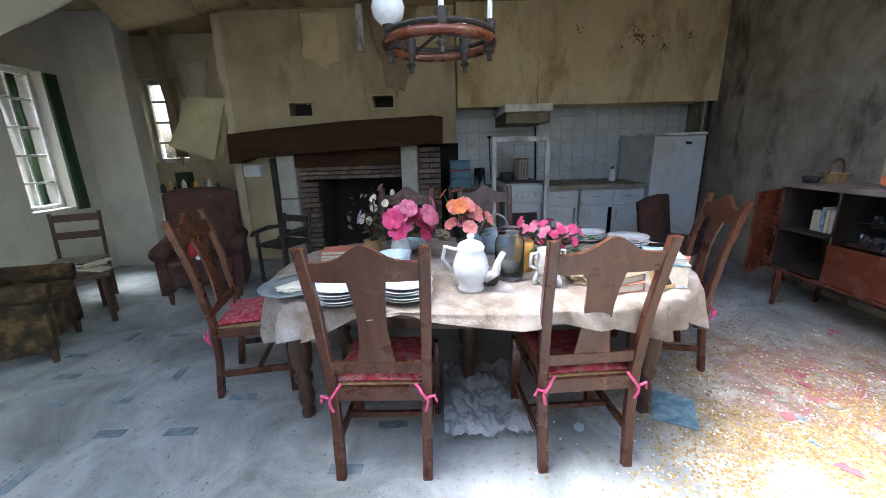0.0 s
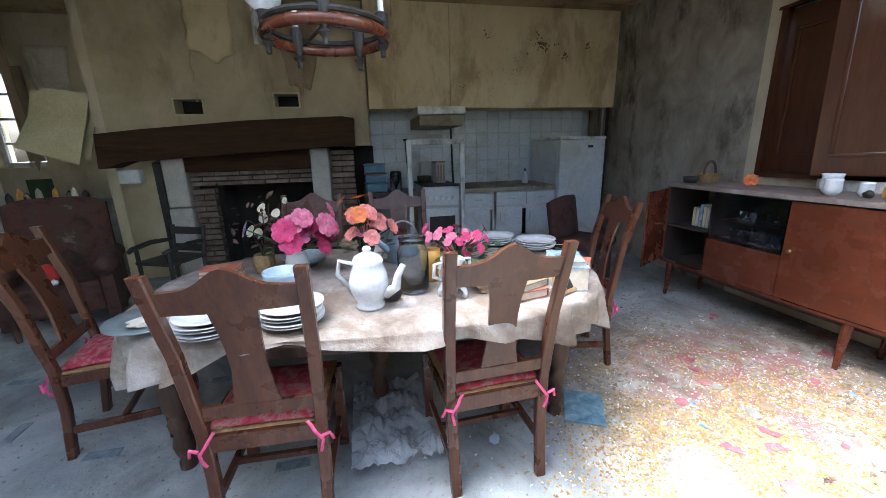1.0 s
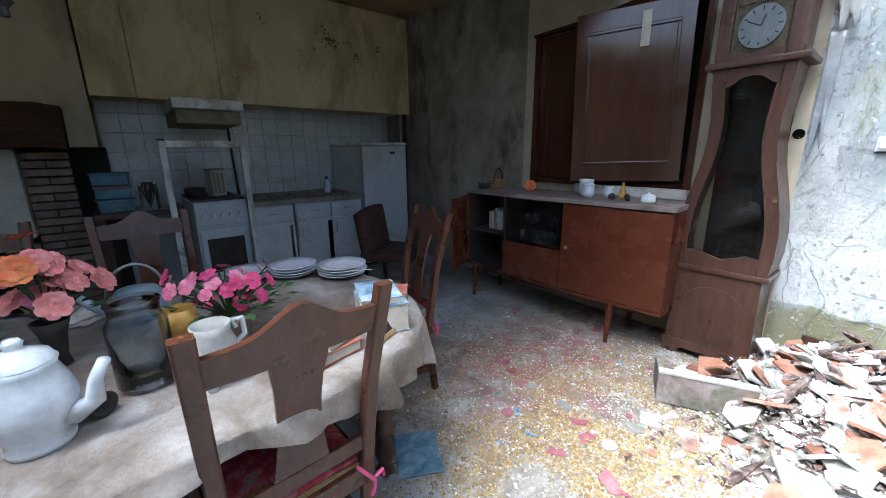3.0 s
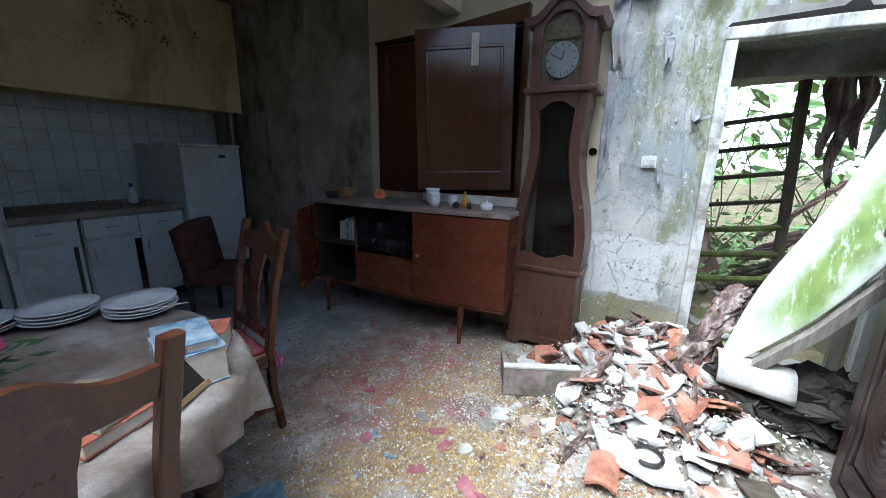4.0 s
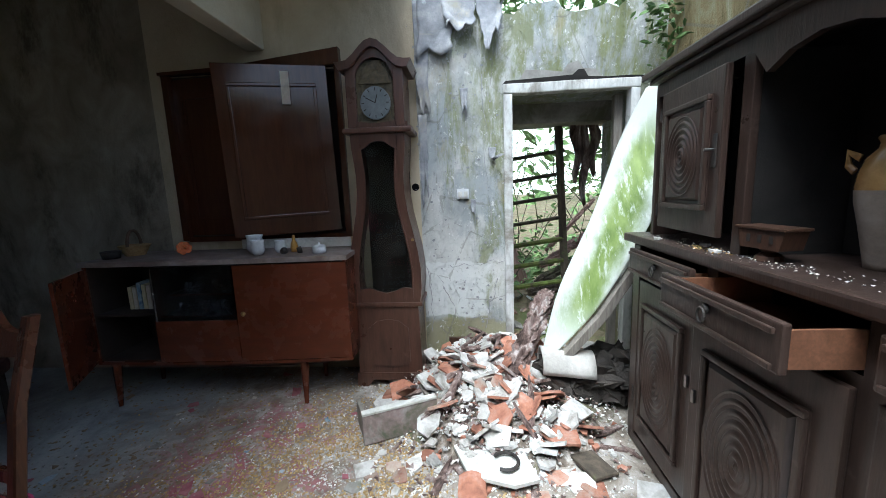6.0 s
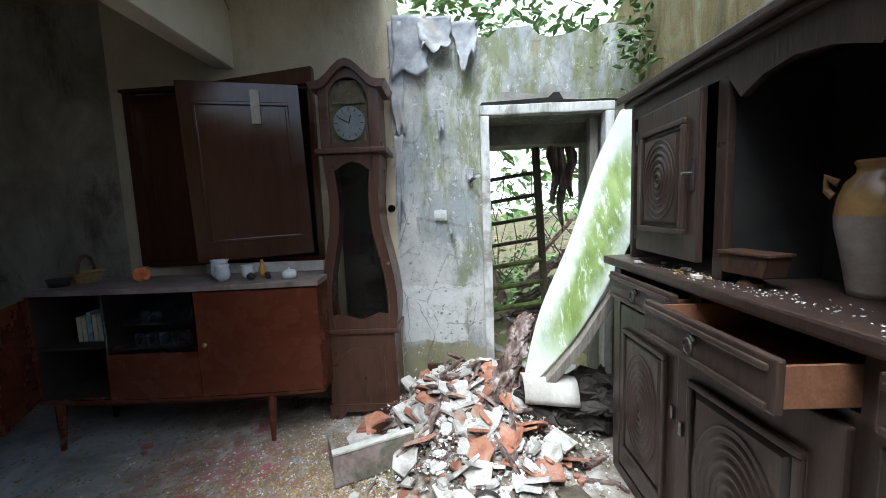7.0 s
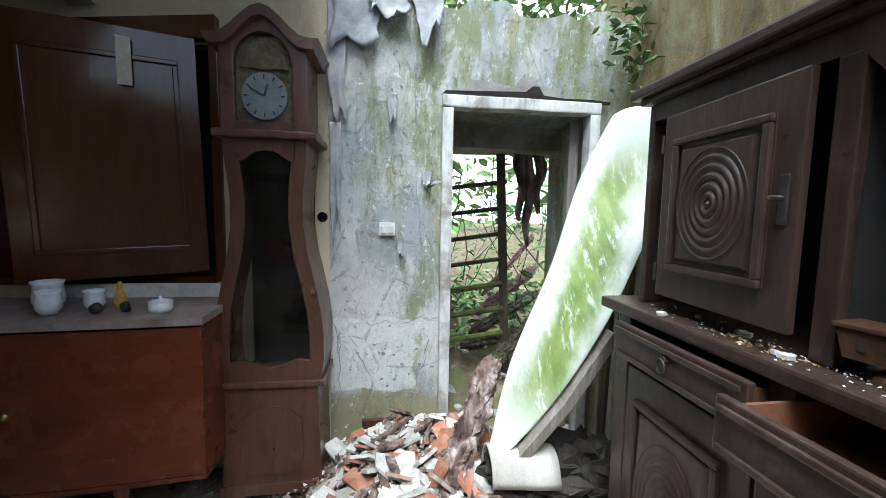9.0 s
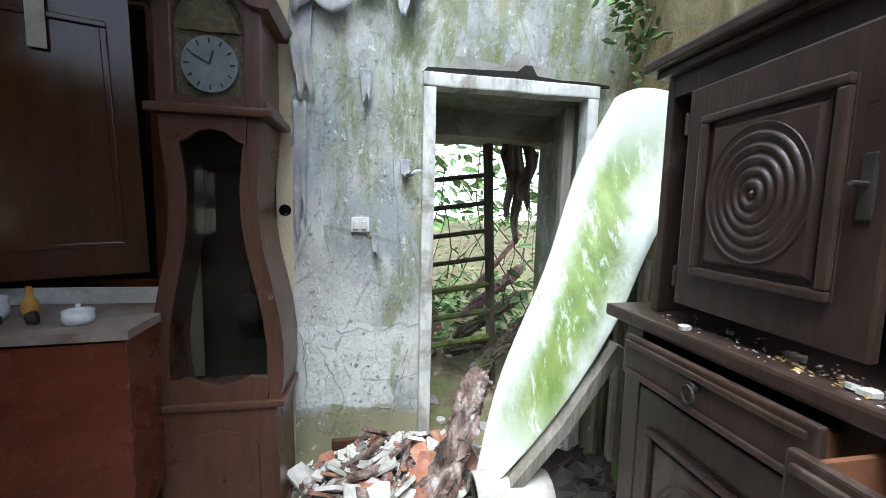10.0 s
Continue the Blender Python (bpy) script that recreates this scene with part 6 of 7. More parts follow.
crumple("crumpled_paper", -0.38, 3.80, TZ, (0.09, 0.05, 0.035), M_BROWNPAPER, "crumpled brown paper bag", "paper", 3)
crumple("dried_leaves", 0.25, 3.10, TZ, (0.08, 0.07, 0.05), M_BROWNPAPER, "bundle of dry brown leaves", "leaves", 4)

M_BLUEBOOK = surf("blue_book_cover", [(0.35, (0.10, 0.20, 0.34)), (0.5, (0.30, 0.42, 0.52)), (0.65, (0.55, 0.62, 0.66))], 18, 0.5)
M_REDBOOK = surf("red_book_cover", [(0.3, (0.36, 0.08, 0.05)), (0.6, (0.52, 0.20, 0.13)), (0.75, (0.60, 0.52, 0.44))], 14, 0.6)


def book(x, y, z, w, l, t, rot, mat, lab, tilt=0):
    b = thing("book", lab, "book", group="books on the table", at=pose(x, y, z, tilt, 0, rot))
    part("page_block", box(-w / 2 + 0.003, w / 2 - 0.004, -l / 2 + 0.004, l / 2 - 0.004, 0.003, t - 0.003), M_PAPER, b)
    part("cover", box(-w / 2, w / 2, -l / 2, l / 2, 0, 0.003), mat, b)
    part("cover", box(-w / 2, w / 2, -l / 2, l / 2, t - 0.003, t), mat, b)
    part("spine", box(w / 2 - 0.003, w / 2, -l / 2, l / 2, 0.003, t - 0.003), mat, b)


book(0.36, 3.05, TZ, 0.15, 0.21, 0.035, 12, M_REDBOOK, "worn red hardback book lying flat")
book(0.365, 3.055, TZ + 0.036, 0.14, 0.20, 0.03, 24, M_BROWNPAPER, "brown paperback lying on a red book")
book(0.60, 3.08, TZ, 0.20, 0.15, 0.10, 75, M_BLUEBOOK, "thick blue illustrated box file")
book(0.595, 3.085, TZ + 0.101, 0.19, 0.14, 0.025, 70, M_BLUEBOOK, "thin blue magazine on the box file")
book(0.70, 3.17, TZ, 0.12, 0.16, 0.07, 50, M_REDBOOK, "red and white packet beside the books")
for k in range(3):
    book(-0.98, 3.45, TZ + 0.021 * k, 0.12, 0.17, 0.02, 85 + 4 * k, (M_PAPER, M_BROWNPAPER, M_REDBOOK)[k], "small worn paperback in a stack")
f = thing("picture_frame", "small wooden picture frame leaning on the books", "picture frame", at=pose(0.545, 2.99, TZ, -18, 0, 25))
for a, b, c, e in ((-0.07, -0.055, 0, 0.13), (0.055, 0.07, 0, 0.13), (-0.055, 0.055, 0.115, 0.13), (-0.055, 0.055, 0, 0.015)):
    part("rail", box(a, b, -0.006, 0.006, c, e), M_STRAW, f)
part("backing", box(-0.055, 0.055, 0.0, 0.003, 0.015, 0.115), M_DARKIN_SHADE, f)
single("paper_ruler", box(-0.02, 0.02, -0.10, 0.10, 0, 0.002), M_PAPER, "strip of printed card on the plates", "card", at=pose(0.70, 3.36, TZ + 0.085, 12, 10, 110))


def petal_mat(name, dark, light):
    return surf(name, [(0.3, dark), (0.7, light)], 30, 0.7, 0.2, vary=0.25, island=True)


M_PINK = petal_mat("hot_pink_petals", (0.50, 0.015, 0.10), (0.72, 0.10, 0.26))
M_PALEPINK = petal_mat("pale_pink_petals", (0.66, 0.09, 0.22), (0.80, 0.32, 0.42))
M_CORAL = petal_mat("coral_petals", (0.66, 0.16, 0.15), (0.80, 0.34, 0.30))
M_ORANGE = petal_mat("orange_petals", (0.66, 0.10, 0.03), (0.80, 0.30, 0.10))
M_LILAC = petal_mat("lilac_petals", (0.34, 0.22, 0.46), (0.58, 0.46, 0.66))
M_CREAMP = petal_mat("cream_seed_pods", (0.42, 0.36, 0.26), (0.62, 0.57, 0.46))
M_STEM = surf("artificial_stems", [(0.3, (0.02, 0.06, 0.02)), (0.7, (0.06, 0.13, 0.04))], 9, 0.6)
M_TWIG = surf("dry_twigs", [(0.3, (0.06, 0.035, 0.025)), (0.7, (0.14, 0.09, 0.06))], 12, 0.9)


def blossom(c, aim, r, rings, seed):
    """One flower head of curved petals."""
    rnd = random.Random(seed)
    q = Vector(aim).normalized().to_track_quat("Z", "Y").to_matrix()
    bm = bmesh.new()
    for k in range(rings):
        n = 7 - k if rings > 1 else 6
        lift = 0.15 + 0.65 * k / max(rings - 1, 1)
        rr = r * (1 - 0.22 * k)
        for i in range(n):
            a = 2 * math.pi * (i + 0.5 * k) / n + rnd.uniform(-0.15, 0.15)
            d, t = Vector((math.cos(a), math.sin(a), 0)), Vector((-math.sin(a), math.cos(a), 0))
            row = []
            for s, w in ((0.08, 0.10), (0.45, 0.34), (0.8, 0.36), (1.0, 0.20)):
                h = lift * rr * (1.4 * s - 0.75 * s * s) * rnd.uniform(0.85, 1.15)
                row.append([bm.verts.new(Vector(c) + q @ (d * rr * s * (1 - 0.35 * lift) + t * rr * w * e + Vector((0, 0, h + 0.06 * rr * abs(e))))) for e in (-1, 0, 1)])
            for A, B in zip(row, row[1:]):
                for j in (0, 1):
                    bm.faces.new((A[j], A[j + 1], B[j + 1], B[j]))
    return bm


def bouquet(name, lab, x, y, vase_bm, vase_mat, flowers, h0, spread, leaf=24, seed=1, vlab=""):
    b = thing(name, lab, "flowers", at=pose(x, y, TZ), group="bouquets on the table")
    part("vase", vase_bm, vase_mat, b, vlab, True)
    rnd = random.Random(seed)
    for mat, cnt, r, rings, zlo, zhi, dx in flowers:
        for _ in range(cnt):
            a, d = rnd.uniform(0, 6.28), spread * math.sqrt(rnd.random())
            c = Vector((d * math.cos(a) + dx, d * math.sin(a) * 0.8, rnd.uniform(zlo, zhi)))
            part("blossom", blossom(c, (c.x, c.y - 0.06, 0.08), r * rnd.uniform(0.8, 1.15), rings, rnd.random()), mat, b, "", True)
            part("stem", rod([(0, 0, h0), (c.x * 0.5, c.y * 0.5, (h0 + c.z) / 2 + 0.01), c], 0.003, 5), M_STEM, b)
    for _ in range(leaf):
        a, d = rnd.uniform(0, 6.28), spread * rnd.uniform(0.4, 1.15)
        p = Vector((d * math.cos(a), d * math.sin(a) * 0.8, h0 + rnd.uniform(0.0, 0.09)))
        w = Vector((-math.sin(a), math.cos(a), 0)) * 0.016
        o = Vector((math.cos(a), math.sin(a), rnd.uniform(-0.3, 0.5))) * 0.05
        bm = bmesh.new()
        v = [bm.verts.new(q) for q in (p, p + o * 0.5 + w, p + o, p + o * 0.5 - w)]
        bm.faces.new(v)
        part("leaf", bm, M_STEM, b)
    return b


bouquet("peony_bouquet", "bouquet of hot pink artificial peonies with a lilac rose", -0.62, 3.44,
        lathe([(0, 0), (0.045, 0), (0.06, 0.04), (0.05, 0.10), (0.04, 0.12), (0.034, 0.12), (0, 0.03)], 18), M_CHINA,
        [(M_PINK, 12, 0.056, 5, 0.13, 0.26, 0.03), (M_PALEPINK, 9, 0.056, 5, 0.20, 0.31, 0.07), (M_LILAC, 2, 0.05, 4, 0.20, 0.26, -0.13)], 0.11, 0.13, 14, 3)
bouquet("carnation_bouquet", "coral and orange artificial carnations in a dark vase", -0.27, 3.36,
        lathe([(0, 0), (0.028, 0), (0.022, 0.03), (0.032, 0.10), (0.045, 0.14), (0.04, 0.14), (0, 0.04)], 16), M_IRON,
        [(M_CORAL, 13, 0.040, 5, 0.20, 0.33, 0.03), (M_ORANGE, 4, 0.040, 4, 0.31, 0.38, -0.05), (M_PALEPINK, 3, 0.042, 4, 0.20, 0.26, 0.05)], 0.13, 0.11, 16, 5, "dark green glass vase")
bouquet("cyclamen_pot", "low pot of small pink artificial flowers with dark leaves", 0.157, 3.24,
        lathe([(0, 0), (0.05, 0), (0.065, 0.07), (0.07, 0.09), (0.06, 0.09), (0, 0.05)], 16), M_BROWNPAPER,
        [(M_PALEPINK, 20, 0.026, 1, 0.14, 0.23, 0.0), (M_PINK, 18, 0.026, 1, 0.13, 0.24, 0.0), (M_LILAC, 1, 0.05, 4, 0.13, 0.14, -0.13)], 0.08, 0.16, 60, 7)


def dried_bouquet():
    b = thing("dried_bouquet", "dried twigs with pale seed pods in a wicker pot", "flowers", at=pose(-0.80, 3.52, TZ), group="bouquets on the table")
    part("wicker_pot", lathe([(0, 0), (0.045, 0), (0.055, 0.04), (0.05, 0.09), (0.046, 0.09), (0, 0.03)], 14), M_STRAW, b)
    rnd = random.Random(12)
    for k in range(16):
        a = rnd.uniform(0, 6.28)
        e = Vector((0.16 * math.cos(a) * rnd.random() + 0.06, 0.12 * math.sin(a) * rnd.random(), rnd.uniform(0.20, 0.40)))
        part("twig", rod([(0, 0, 0.05), e * 0.5 + Vector((0.01, 0, 0.03)), e], [0.004, 0.003, 0.002], 5), M_TWIG, b)
        if k < 11:
            bm = bmesh.new()
            r = rnd.uniform(0.014, 0.026)
            q = Euler((rnd.uniform(0.8, 1.6), 0, rnd.uniform(-0.8, 0.8))).to_matrix()
            bm.faces.new([bm.verts.new(e + q @ Vector((r * math.cos(t), r * 1.2 * math.sin(t), 0.003 * math.sin(2 * t)))) for t in (2 * math.pi * i / 10 for i in range(10))])
            part("seed_pod", bm, M_CREAMP, b)
    ob = leaves("dry_leaves", 120, lambda r: (0.05 + r.gauss(0, 0.07), r.gauss(0, 0.05), 0.22 + r.gauss(0, 0.06)), 0.02, "dark dry leaves", M_TWIG, 14)
    ob.parent = b
    for key in ("category", "kind"):
        del ob[key]


dried_bouquet()
single("small_cup", lathe([(0, 0), (0.02, 0), (0.026, 0.03), (0.03, 0.05), (0.027, 0.05), (0, 0.01)], 14), M_IRON, "small dark eggcup on its side", "cup", at=pose(-0.19, 3.10, TZ + 0.028, 90, 0, 40), smooth=True)


# the tabletop's plan is set out about its near edge
for ob in list(scene.collection.objects)[here:]:
    if ob.parent is None:
        ob.location.x += 0.30
        ob.location.y = 2.98 + (ob.location.y - 3.02) * 1.35


# ---------------- chandelier ----------------
def chandelier():
    c = thing("chandelier", "wooden chandelier with black iron fittings and glass globes", "chandelier", at=pose(-0.07, 3.55, 1.80) @ Matrix.Scale(1.15, 4))
    ring = [(0.23 * math.cos(a), 0.23 * math.sin(a), 0.05) for a in (2 * math.pi * k / 28 for k in range(29))]
    part("wooden_ring", rod(ring, 0.020, 8), M_MAHOG, c, smooth=True)
    part("iron_band", rod([(x, y, 0.085) for x, y, _ in ring], 0.010, 6), M_IRON, c)
    part("chain", rod([(0, 0, 0.10), (0, 0, 0.97)], 0.008, 6), M_IRON, c)
    for k in range(3):
        a = 2 * math.pi * k / 3
        part("spoke", rod([(0, 0, 0.10), (0.22 * math.cos(a), 0.22 * math.sin(a), 0.07)], 0.008, 6), M_IRON, c)
    for k in range(5):
        a = radians(200 + 72 * k)
        x, y = 0.22 * math.cos(a), 0.22 * math.sin(a)
        s = part("socket", lathe([(0, -0.05), (0.010, -0.05), (0.010, -0.028), (0.024, -0.012), (0.012, 0.0), (0.022, 0.03), (0.026, 0.10), (0.012, 0.11), (0, 0.11)], 12, None, (x, y, 0.02)), M_IRON, c)
        part("candle_tube", rod([(x, y, 0.13), (x, y, 0.20)], 0.011, 8), M_CHINA, s)
        if k == 0:
            part("globe", lathe([(0.03, 0.0), (0.06, 0.03), (0.068, 0.065), (0.055, 0.11), (0.03, 0.13)], 18, None, (x, y, 0.11)), M_CHINA, s, "frosted glass globe", True)


chandelier()

# ---------------- things on the sideboard ----------------
SZ = 1.020
b = thing("basket", "small dark basket with a looped handle", "basket", at=pose(2.99, 4.40, SZ))
part("bowl", lathe([(0, 0), (0.06, 0), (0.09, 0.06), (0.10, 0.075), (0.09, 0.075), (0, 0.02)], 16), M_STRAW, b)
part("handle", rod([(0.09 * math.cos(a), 0.03 * math.cos(a), 0.07 + 0.11 * math.sin(a)) for a in (math.pi * i / 14 for i in range(15))], 0.011, 6), M_TWIG, b)
single("candle_bowl", lathe([(0, 0), (0.05, 0), (0.06, 0.05), (0.055, 0.05), (0, 0.035)], 16), M_IRON, "dark bowl with a red candle rim", "bowl", at=pose(2.86, 4.46, SZ), smooth=True)
fl = thing("gerbera", "single orange gerbera flower lying on the sideboard", "flower", at=pose(2.92, 3.97, SZ + 0.05))
part("petals", blossom((0, 0, 0), (-0.8, -0.7, 0.35), 0.05, 3, 5), M_ORANGE, fl)
part("stem", rod([(0, 0, 0), (0.06, 0.05, -0.03), (0.1, 0.1, -0.04)], 0.004, 5), M_STEM, fl)


def jug(x, y, s, lab, cat="jug", spout=True):
    j = thing(cat, lab, cat, at=pose(x, y, SZ, 0, 0, 30))
    part("body", lathe([(0, 0), (0.028 * s, 0), (0.045 * s, 0.03 * s), (0.043 * s, 0.06 * s), (0.04 * s, 0.085 * s), (0.046 * s, 0.10 * s), (0.042 * s, 0.10 * s), (0, 0.02 * s)], 18), M_CHINA, j, smooth=True)
    part("handle", rod([(0.042 * s, 0, 0.085 * s), (0.075 * s, 0, 0.08 * s), (0.07 * s, 0, 0.04 * s), (0.044 * s, 0, 0.03 * s)], 0.006 * s, 6), M_CHINA, j, smooth=True)


jug(2.95, 3.47, 1.25, "white china cream jug with faded flowers")
jug(2.86, 3.40, 1.0, "white china sauce jug on the sideboard")
jug(2.94, 3.285, 0.85, "white china cup on the sideboard", "cup")
single("figurine_bottle", lathe([(0, 0), (0.022, 0), (0.026, 0.03), (0.022, 0.06), (0.010, 0.08), (0.012, 0.10), (0.008, 0.115), (0, 0.118)], 14), M_AMBER, "small brown painted bottle with a red stopper", "bottle", at=pose(2.97, 3.20, SZ), smooth=True)
s = thing("sugar_bowl", "squat white china sugar bowl with a lid", "sugar bowl", at=pose(2.88, 2.985, SZ))
part("body", lathe([(0, 0), (0.042, 0), (0.046, 0.015), (0.044, 0.045), (0, 0.045)], 18), M_CHINA, s, smooth=True)
part("lid", lathe([(0.047, 0.046), (0.03, 0.054), (0.006, 0.058), (0.009, 0.068), (0, 0.072)], 18), M_CHINA, s, smooth=True)
for k, (x, y) in enumerate(((2.86, 3.13), (2.83, 3.22))):
    single("eye_glass_cup", lathe([(0, 0), (0.018, 0), (0.024, 0.02), (0.022, 0.03), (0, 0.008)], 14), M_IRON, "small dark glass cup lying on its side", "cup", at=pose(x, y, SZ + 0.022, 80, 0, 30 + 40 * k), smooth=True)
single("white_board", box(3.165, 3.18, 2.86, 3.70, SZ, SZ + 0.07, 0.003), M_WHITE, "narrow white board standing behind the china", "board")
rnd = random.Random(44)
for k in range(5):
    single("book", box(-0.06, 0.06, -0.012, 0.012, 0, rnd.uniform(0.15, 0.20), 0.002), (M_PAPER, M_YELLOWBOARD, M_BLUEBOOK)[k % 3], "worn paperback standing in the open sideboard", "book", at=pose(2.92, 4.24 + 0.035 * k, 0.651, 0, 0, 8))
here = mark()
for k in range(16):
    single("drinking_glass", lathe([(0, 0), (0.018, 0), (0.022, 0.07), (0.020, 0.07), (0, 0.006)], 10), M_JARGLASS, "small drinking glass behind the sideboard's glass", "glass", "glasses in the sideboard", at=pose(2.80 + 0.07 * (k // 6), 3.43 + 0.06 * (k % 6), 0.60 if k < 10 else 0.72), smooth=True)
single("glass_shelf", box(2.74, 3.14, 3.42, 3.84, 0.588, 0.598), M_MAHOG, "brown shelf behind the sideboard's glass", "shelf")
single("glass_shelf", box(2.84, 3.14, 3.42, 3.84, 0.708, 0.718), M_MAHOG, "narrow brown shelf behind the sideboard's glass", "shelf")

lay(here, x=(0.92, 0.252), y=(1.30, -0.90), z=(1.055, 0))

# ---------------- things on the buffet ----------------
CZ = 1.136
here = mark()
j = thing("stoneware_jar", "tall two-tone stoneware jar, ochre glaze over bare clay", "jar", at=pose(1.46, 0.75, CZ) @ Matrix.Diagonal((0.66, 0.66, 0.93, 1)))
prof = [(0, 0), (0.075, 0), (0.08, 0.02), (0.105, 0.12), (0.128, 0.20)]
part("body", lathe(prof + [(0.132, 0.235)], 28), surf("bare_clay", [(0.3, (0.24, 0.19, 0.15)), (0.7, (0.36, 0.30, 0.25))], 8, 0.8), j, smooth=True)
part("glazed_shoulder", lathe([(0.1325, 0.235), (0.128, 0.28), (0.105, 0.33), (0.075, 0.355), (0.072, 0.37), (0.082, 0.385), (0.078, 0.392), (0.06, 0.385), (0.06, 0.35)], 28), surf("ochre_glaze", [(0.3, (0.30, 0.17, 0.06)), (0.7, (0.46, 0.29, 0.12))], 7, 0.2, 0.1, spec=0.6), j, "glossy ochre glaze", True)
part("lug", rod([(0.11, 0.06, 0.33), (0.145, 0.08, 0.35), (0.14, 0.08, 0.31), (0.12, 0.07, 0.29)], 0.013, 8), surf("lug_glaze", [(0.3, (0.30, 0.17, 0.06)), (0.7, (0.46, 0.29, 0.12))], 7, 0.25), j)
w = thing("wooden_box", "small carved wooden box on a turned foot", "box", at=pose(1.62, 0.945, CZ, 0, 0, 8) @ Matrix.Scale(0.8, 4))
part("foot", lathe([(0, 0), (0.05, 0), (0.045, 0.02), (0.025, 0.035), (0.04, 0.05), (0, 0.05)], 14), M_OAK, w)
part("body", slab([(-0.085, 0.05), (0.085, 0.05), (0.105, 0.125), (-0.105, 0.125)], -0.05, 0.05), M_OAK, w)
part("top", box(-0.112, 0.112, -0.058, 0.058, 0.126, 0.138, 0.003), M_OAK, w)
# dark plates on the face stand for the shade in carved openings
for k in range(3):
    part("cut_out", box(-0.06 + 0.05 * k, -0.045 + 0.05 * k, 0.0505, 0.053, 0.075, 0.105), M_DARKIN_SHADE, w)


def scatter(name, count, place, size, mat, lab, cat, seed, flat=0.5):
    """Many small broken crumbs, joined."""
    rnd = random.Random(seed)
    verts, faces = [], []
    base = [Vector(v) for v in ((1, 0, 0), (-0.5, 0.87, 0), (-0.5, -0.87, 0), (0.1, 0.1, 1), (-0.2, 0.1, -1))]
    for _ in range(count):
        p = Vector(place(rnd))
        s = size * rnd.uniform(0.4, 1.6)
        q = Euler((rnd.uniform(-0.5, 0.5), rnd.uniform(-0.5, 0.5), rnd.uniform(0, 6.28))).to_matrix()
        b = len(verts)
        for v in base:
            c = Vector((v.x * rnd.uniform(0.6, 1.3), v.y * rnd.uniform(0.5, 1.1), v.z * flat * rnd.uniform(0.6, 1.2))) * s
            verts.append(p + q @ c + Vector((0, 0, s * flat * 0.6)))
        faces += [(b, b + 1, b + 3), (b + 1, b + 2, b + 3), (b + 2, b, b + 3), (b + 1, b, b + 4), (b + 2, b + 1, b + 4), (b, b + 2, b + 4)]
    me = bpy.data.meshes.new(name)
    me.from_pydata(verts, [], faces)
    me.materials.append(mat)
    return tagged(new(name, me), lab, cat, "", "stuff")


scatter("plaster_crumbs", 320, lambda r: (r.uniform(0.3, 2.3), r.uniform(0.98, 1.06) - abs(r.gauss(0, 0.06)), CZ), 0.0042, M_CHIP, "white plaster crumbs on the buffet top", "crumbs", 50)
scatter("foam_crumbs", 60, lambda r: (1.85 + r.gauss(0, 0.07), 1.0 + r.gauss(0, 0.02), CZ), 0.006, M_CRUMB, "ochre foam crumbs on the buffet top", "crumbs", 51)
scatter("heap_crumbs", 2300, lambda r: (lambda x, y: (x, y, heap_height(x, y) + 0.004))(min(max(r.gauss(2.68, 0.38), 1.8), 3.25), min(max(r.gauss(1.85, 0.36), 1.1), 2.5)), 0.013, M_CHIP, "white plaster crumbs on the rubble heap", "crumbs", 52)
for k in range(26):
    rr = random.Random(300 + k)
    x, y = min(rr.gauss(2.72, 0.35), 3.15), rr.gauss(1.9, 0.28)
    crumple("plaster_lump", x, y, heap_height(x, y) - 0.005, (rr.uniform(0.02, 0.06), rr.uniform(0.02, 0.05), rr.uniform(0.02, 0.04)), (M_WHITE, M_CONCRETE, M_STONE)[k % 3], "broken lump of old plaster in the rubble", "rubble", k)
for k in range(9):
    rr = random.Random(60 + k)
    single("plaster_shard", shard(rr, rr.uniform(0.012, 0.03), 0.01), M_CHIP, "loose piece of white plaster on the buffet", "rubble", at=pose(rr.uniform(0.6, 2.3), rr.uniform(0.95, 1.05), CZ + 0.006, rr.uniform(-8, 8), rr.uniform(-8, 8), rr.uniform(0, 360)))
for k in range(3):
    single("light_bulb", lathe([(0, 0), (0.012, 0.0), (0.012, 0.02), (0.026, 0.05), (0.028, 0.065), (0.018, 0.088), (0, 0.094)], 14), M_PALEBLUE, "pale glass light bulb in the open drawer", "light bulb", "bulbs in the drawer", at=pose(2.20 - 0.11 * k, 0.99 + 0.01 * k, 0.992, 0, -82, 12 * k - 10), smooth=True)
single("blue_cap", rod([(1.30, 1.12, 0.964), (1.30, 1.12, 0.976)], 0.014, 10), M_BLUEBOOK, "small blue plastic cap in the drawer", "cap")

lay(here, x=(1, 0.08), y=(1, 0.075), z=(1, 0.008), skip=("heap_crumbs", "plaster_lump"))

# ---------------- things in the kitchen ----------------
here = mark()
M_BLUEPL = surf("blue_plastic", [(0.3, (0.04, 0.10, 0.16)), (0.7, (0.12, 0.22, 0.28))], 4, 0.45)
M_REDPL = surf("faded_red_lid", [(0.3, (0.22, 0.06, 0.05)), (0.7, (0.34, 0.12, 0.09))], 4, 0.5)
side = thing("side_table", "low dark stand beside the cooker", "stand", at=pose(0.56, 6.0, 0))
part("top", box(-0.30, 0.28, -0.22, 0.22, 0.70, 0.735, 0.004), M_OAK, side)
for x in (-0.27, 0.25):
    for y in (-0.19, 0.19):
        part("leg", box(x - 0.02, x + 0.02, y - 0.02, y + 0.02, 0, 0.70), M_OAK, side)
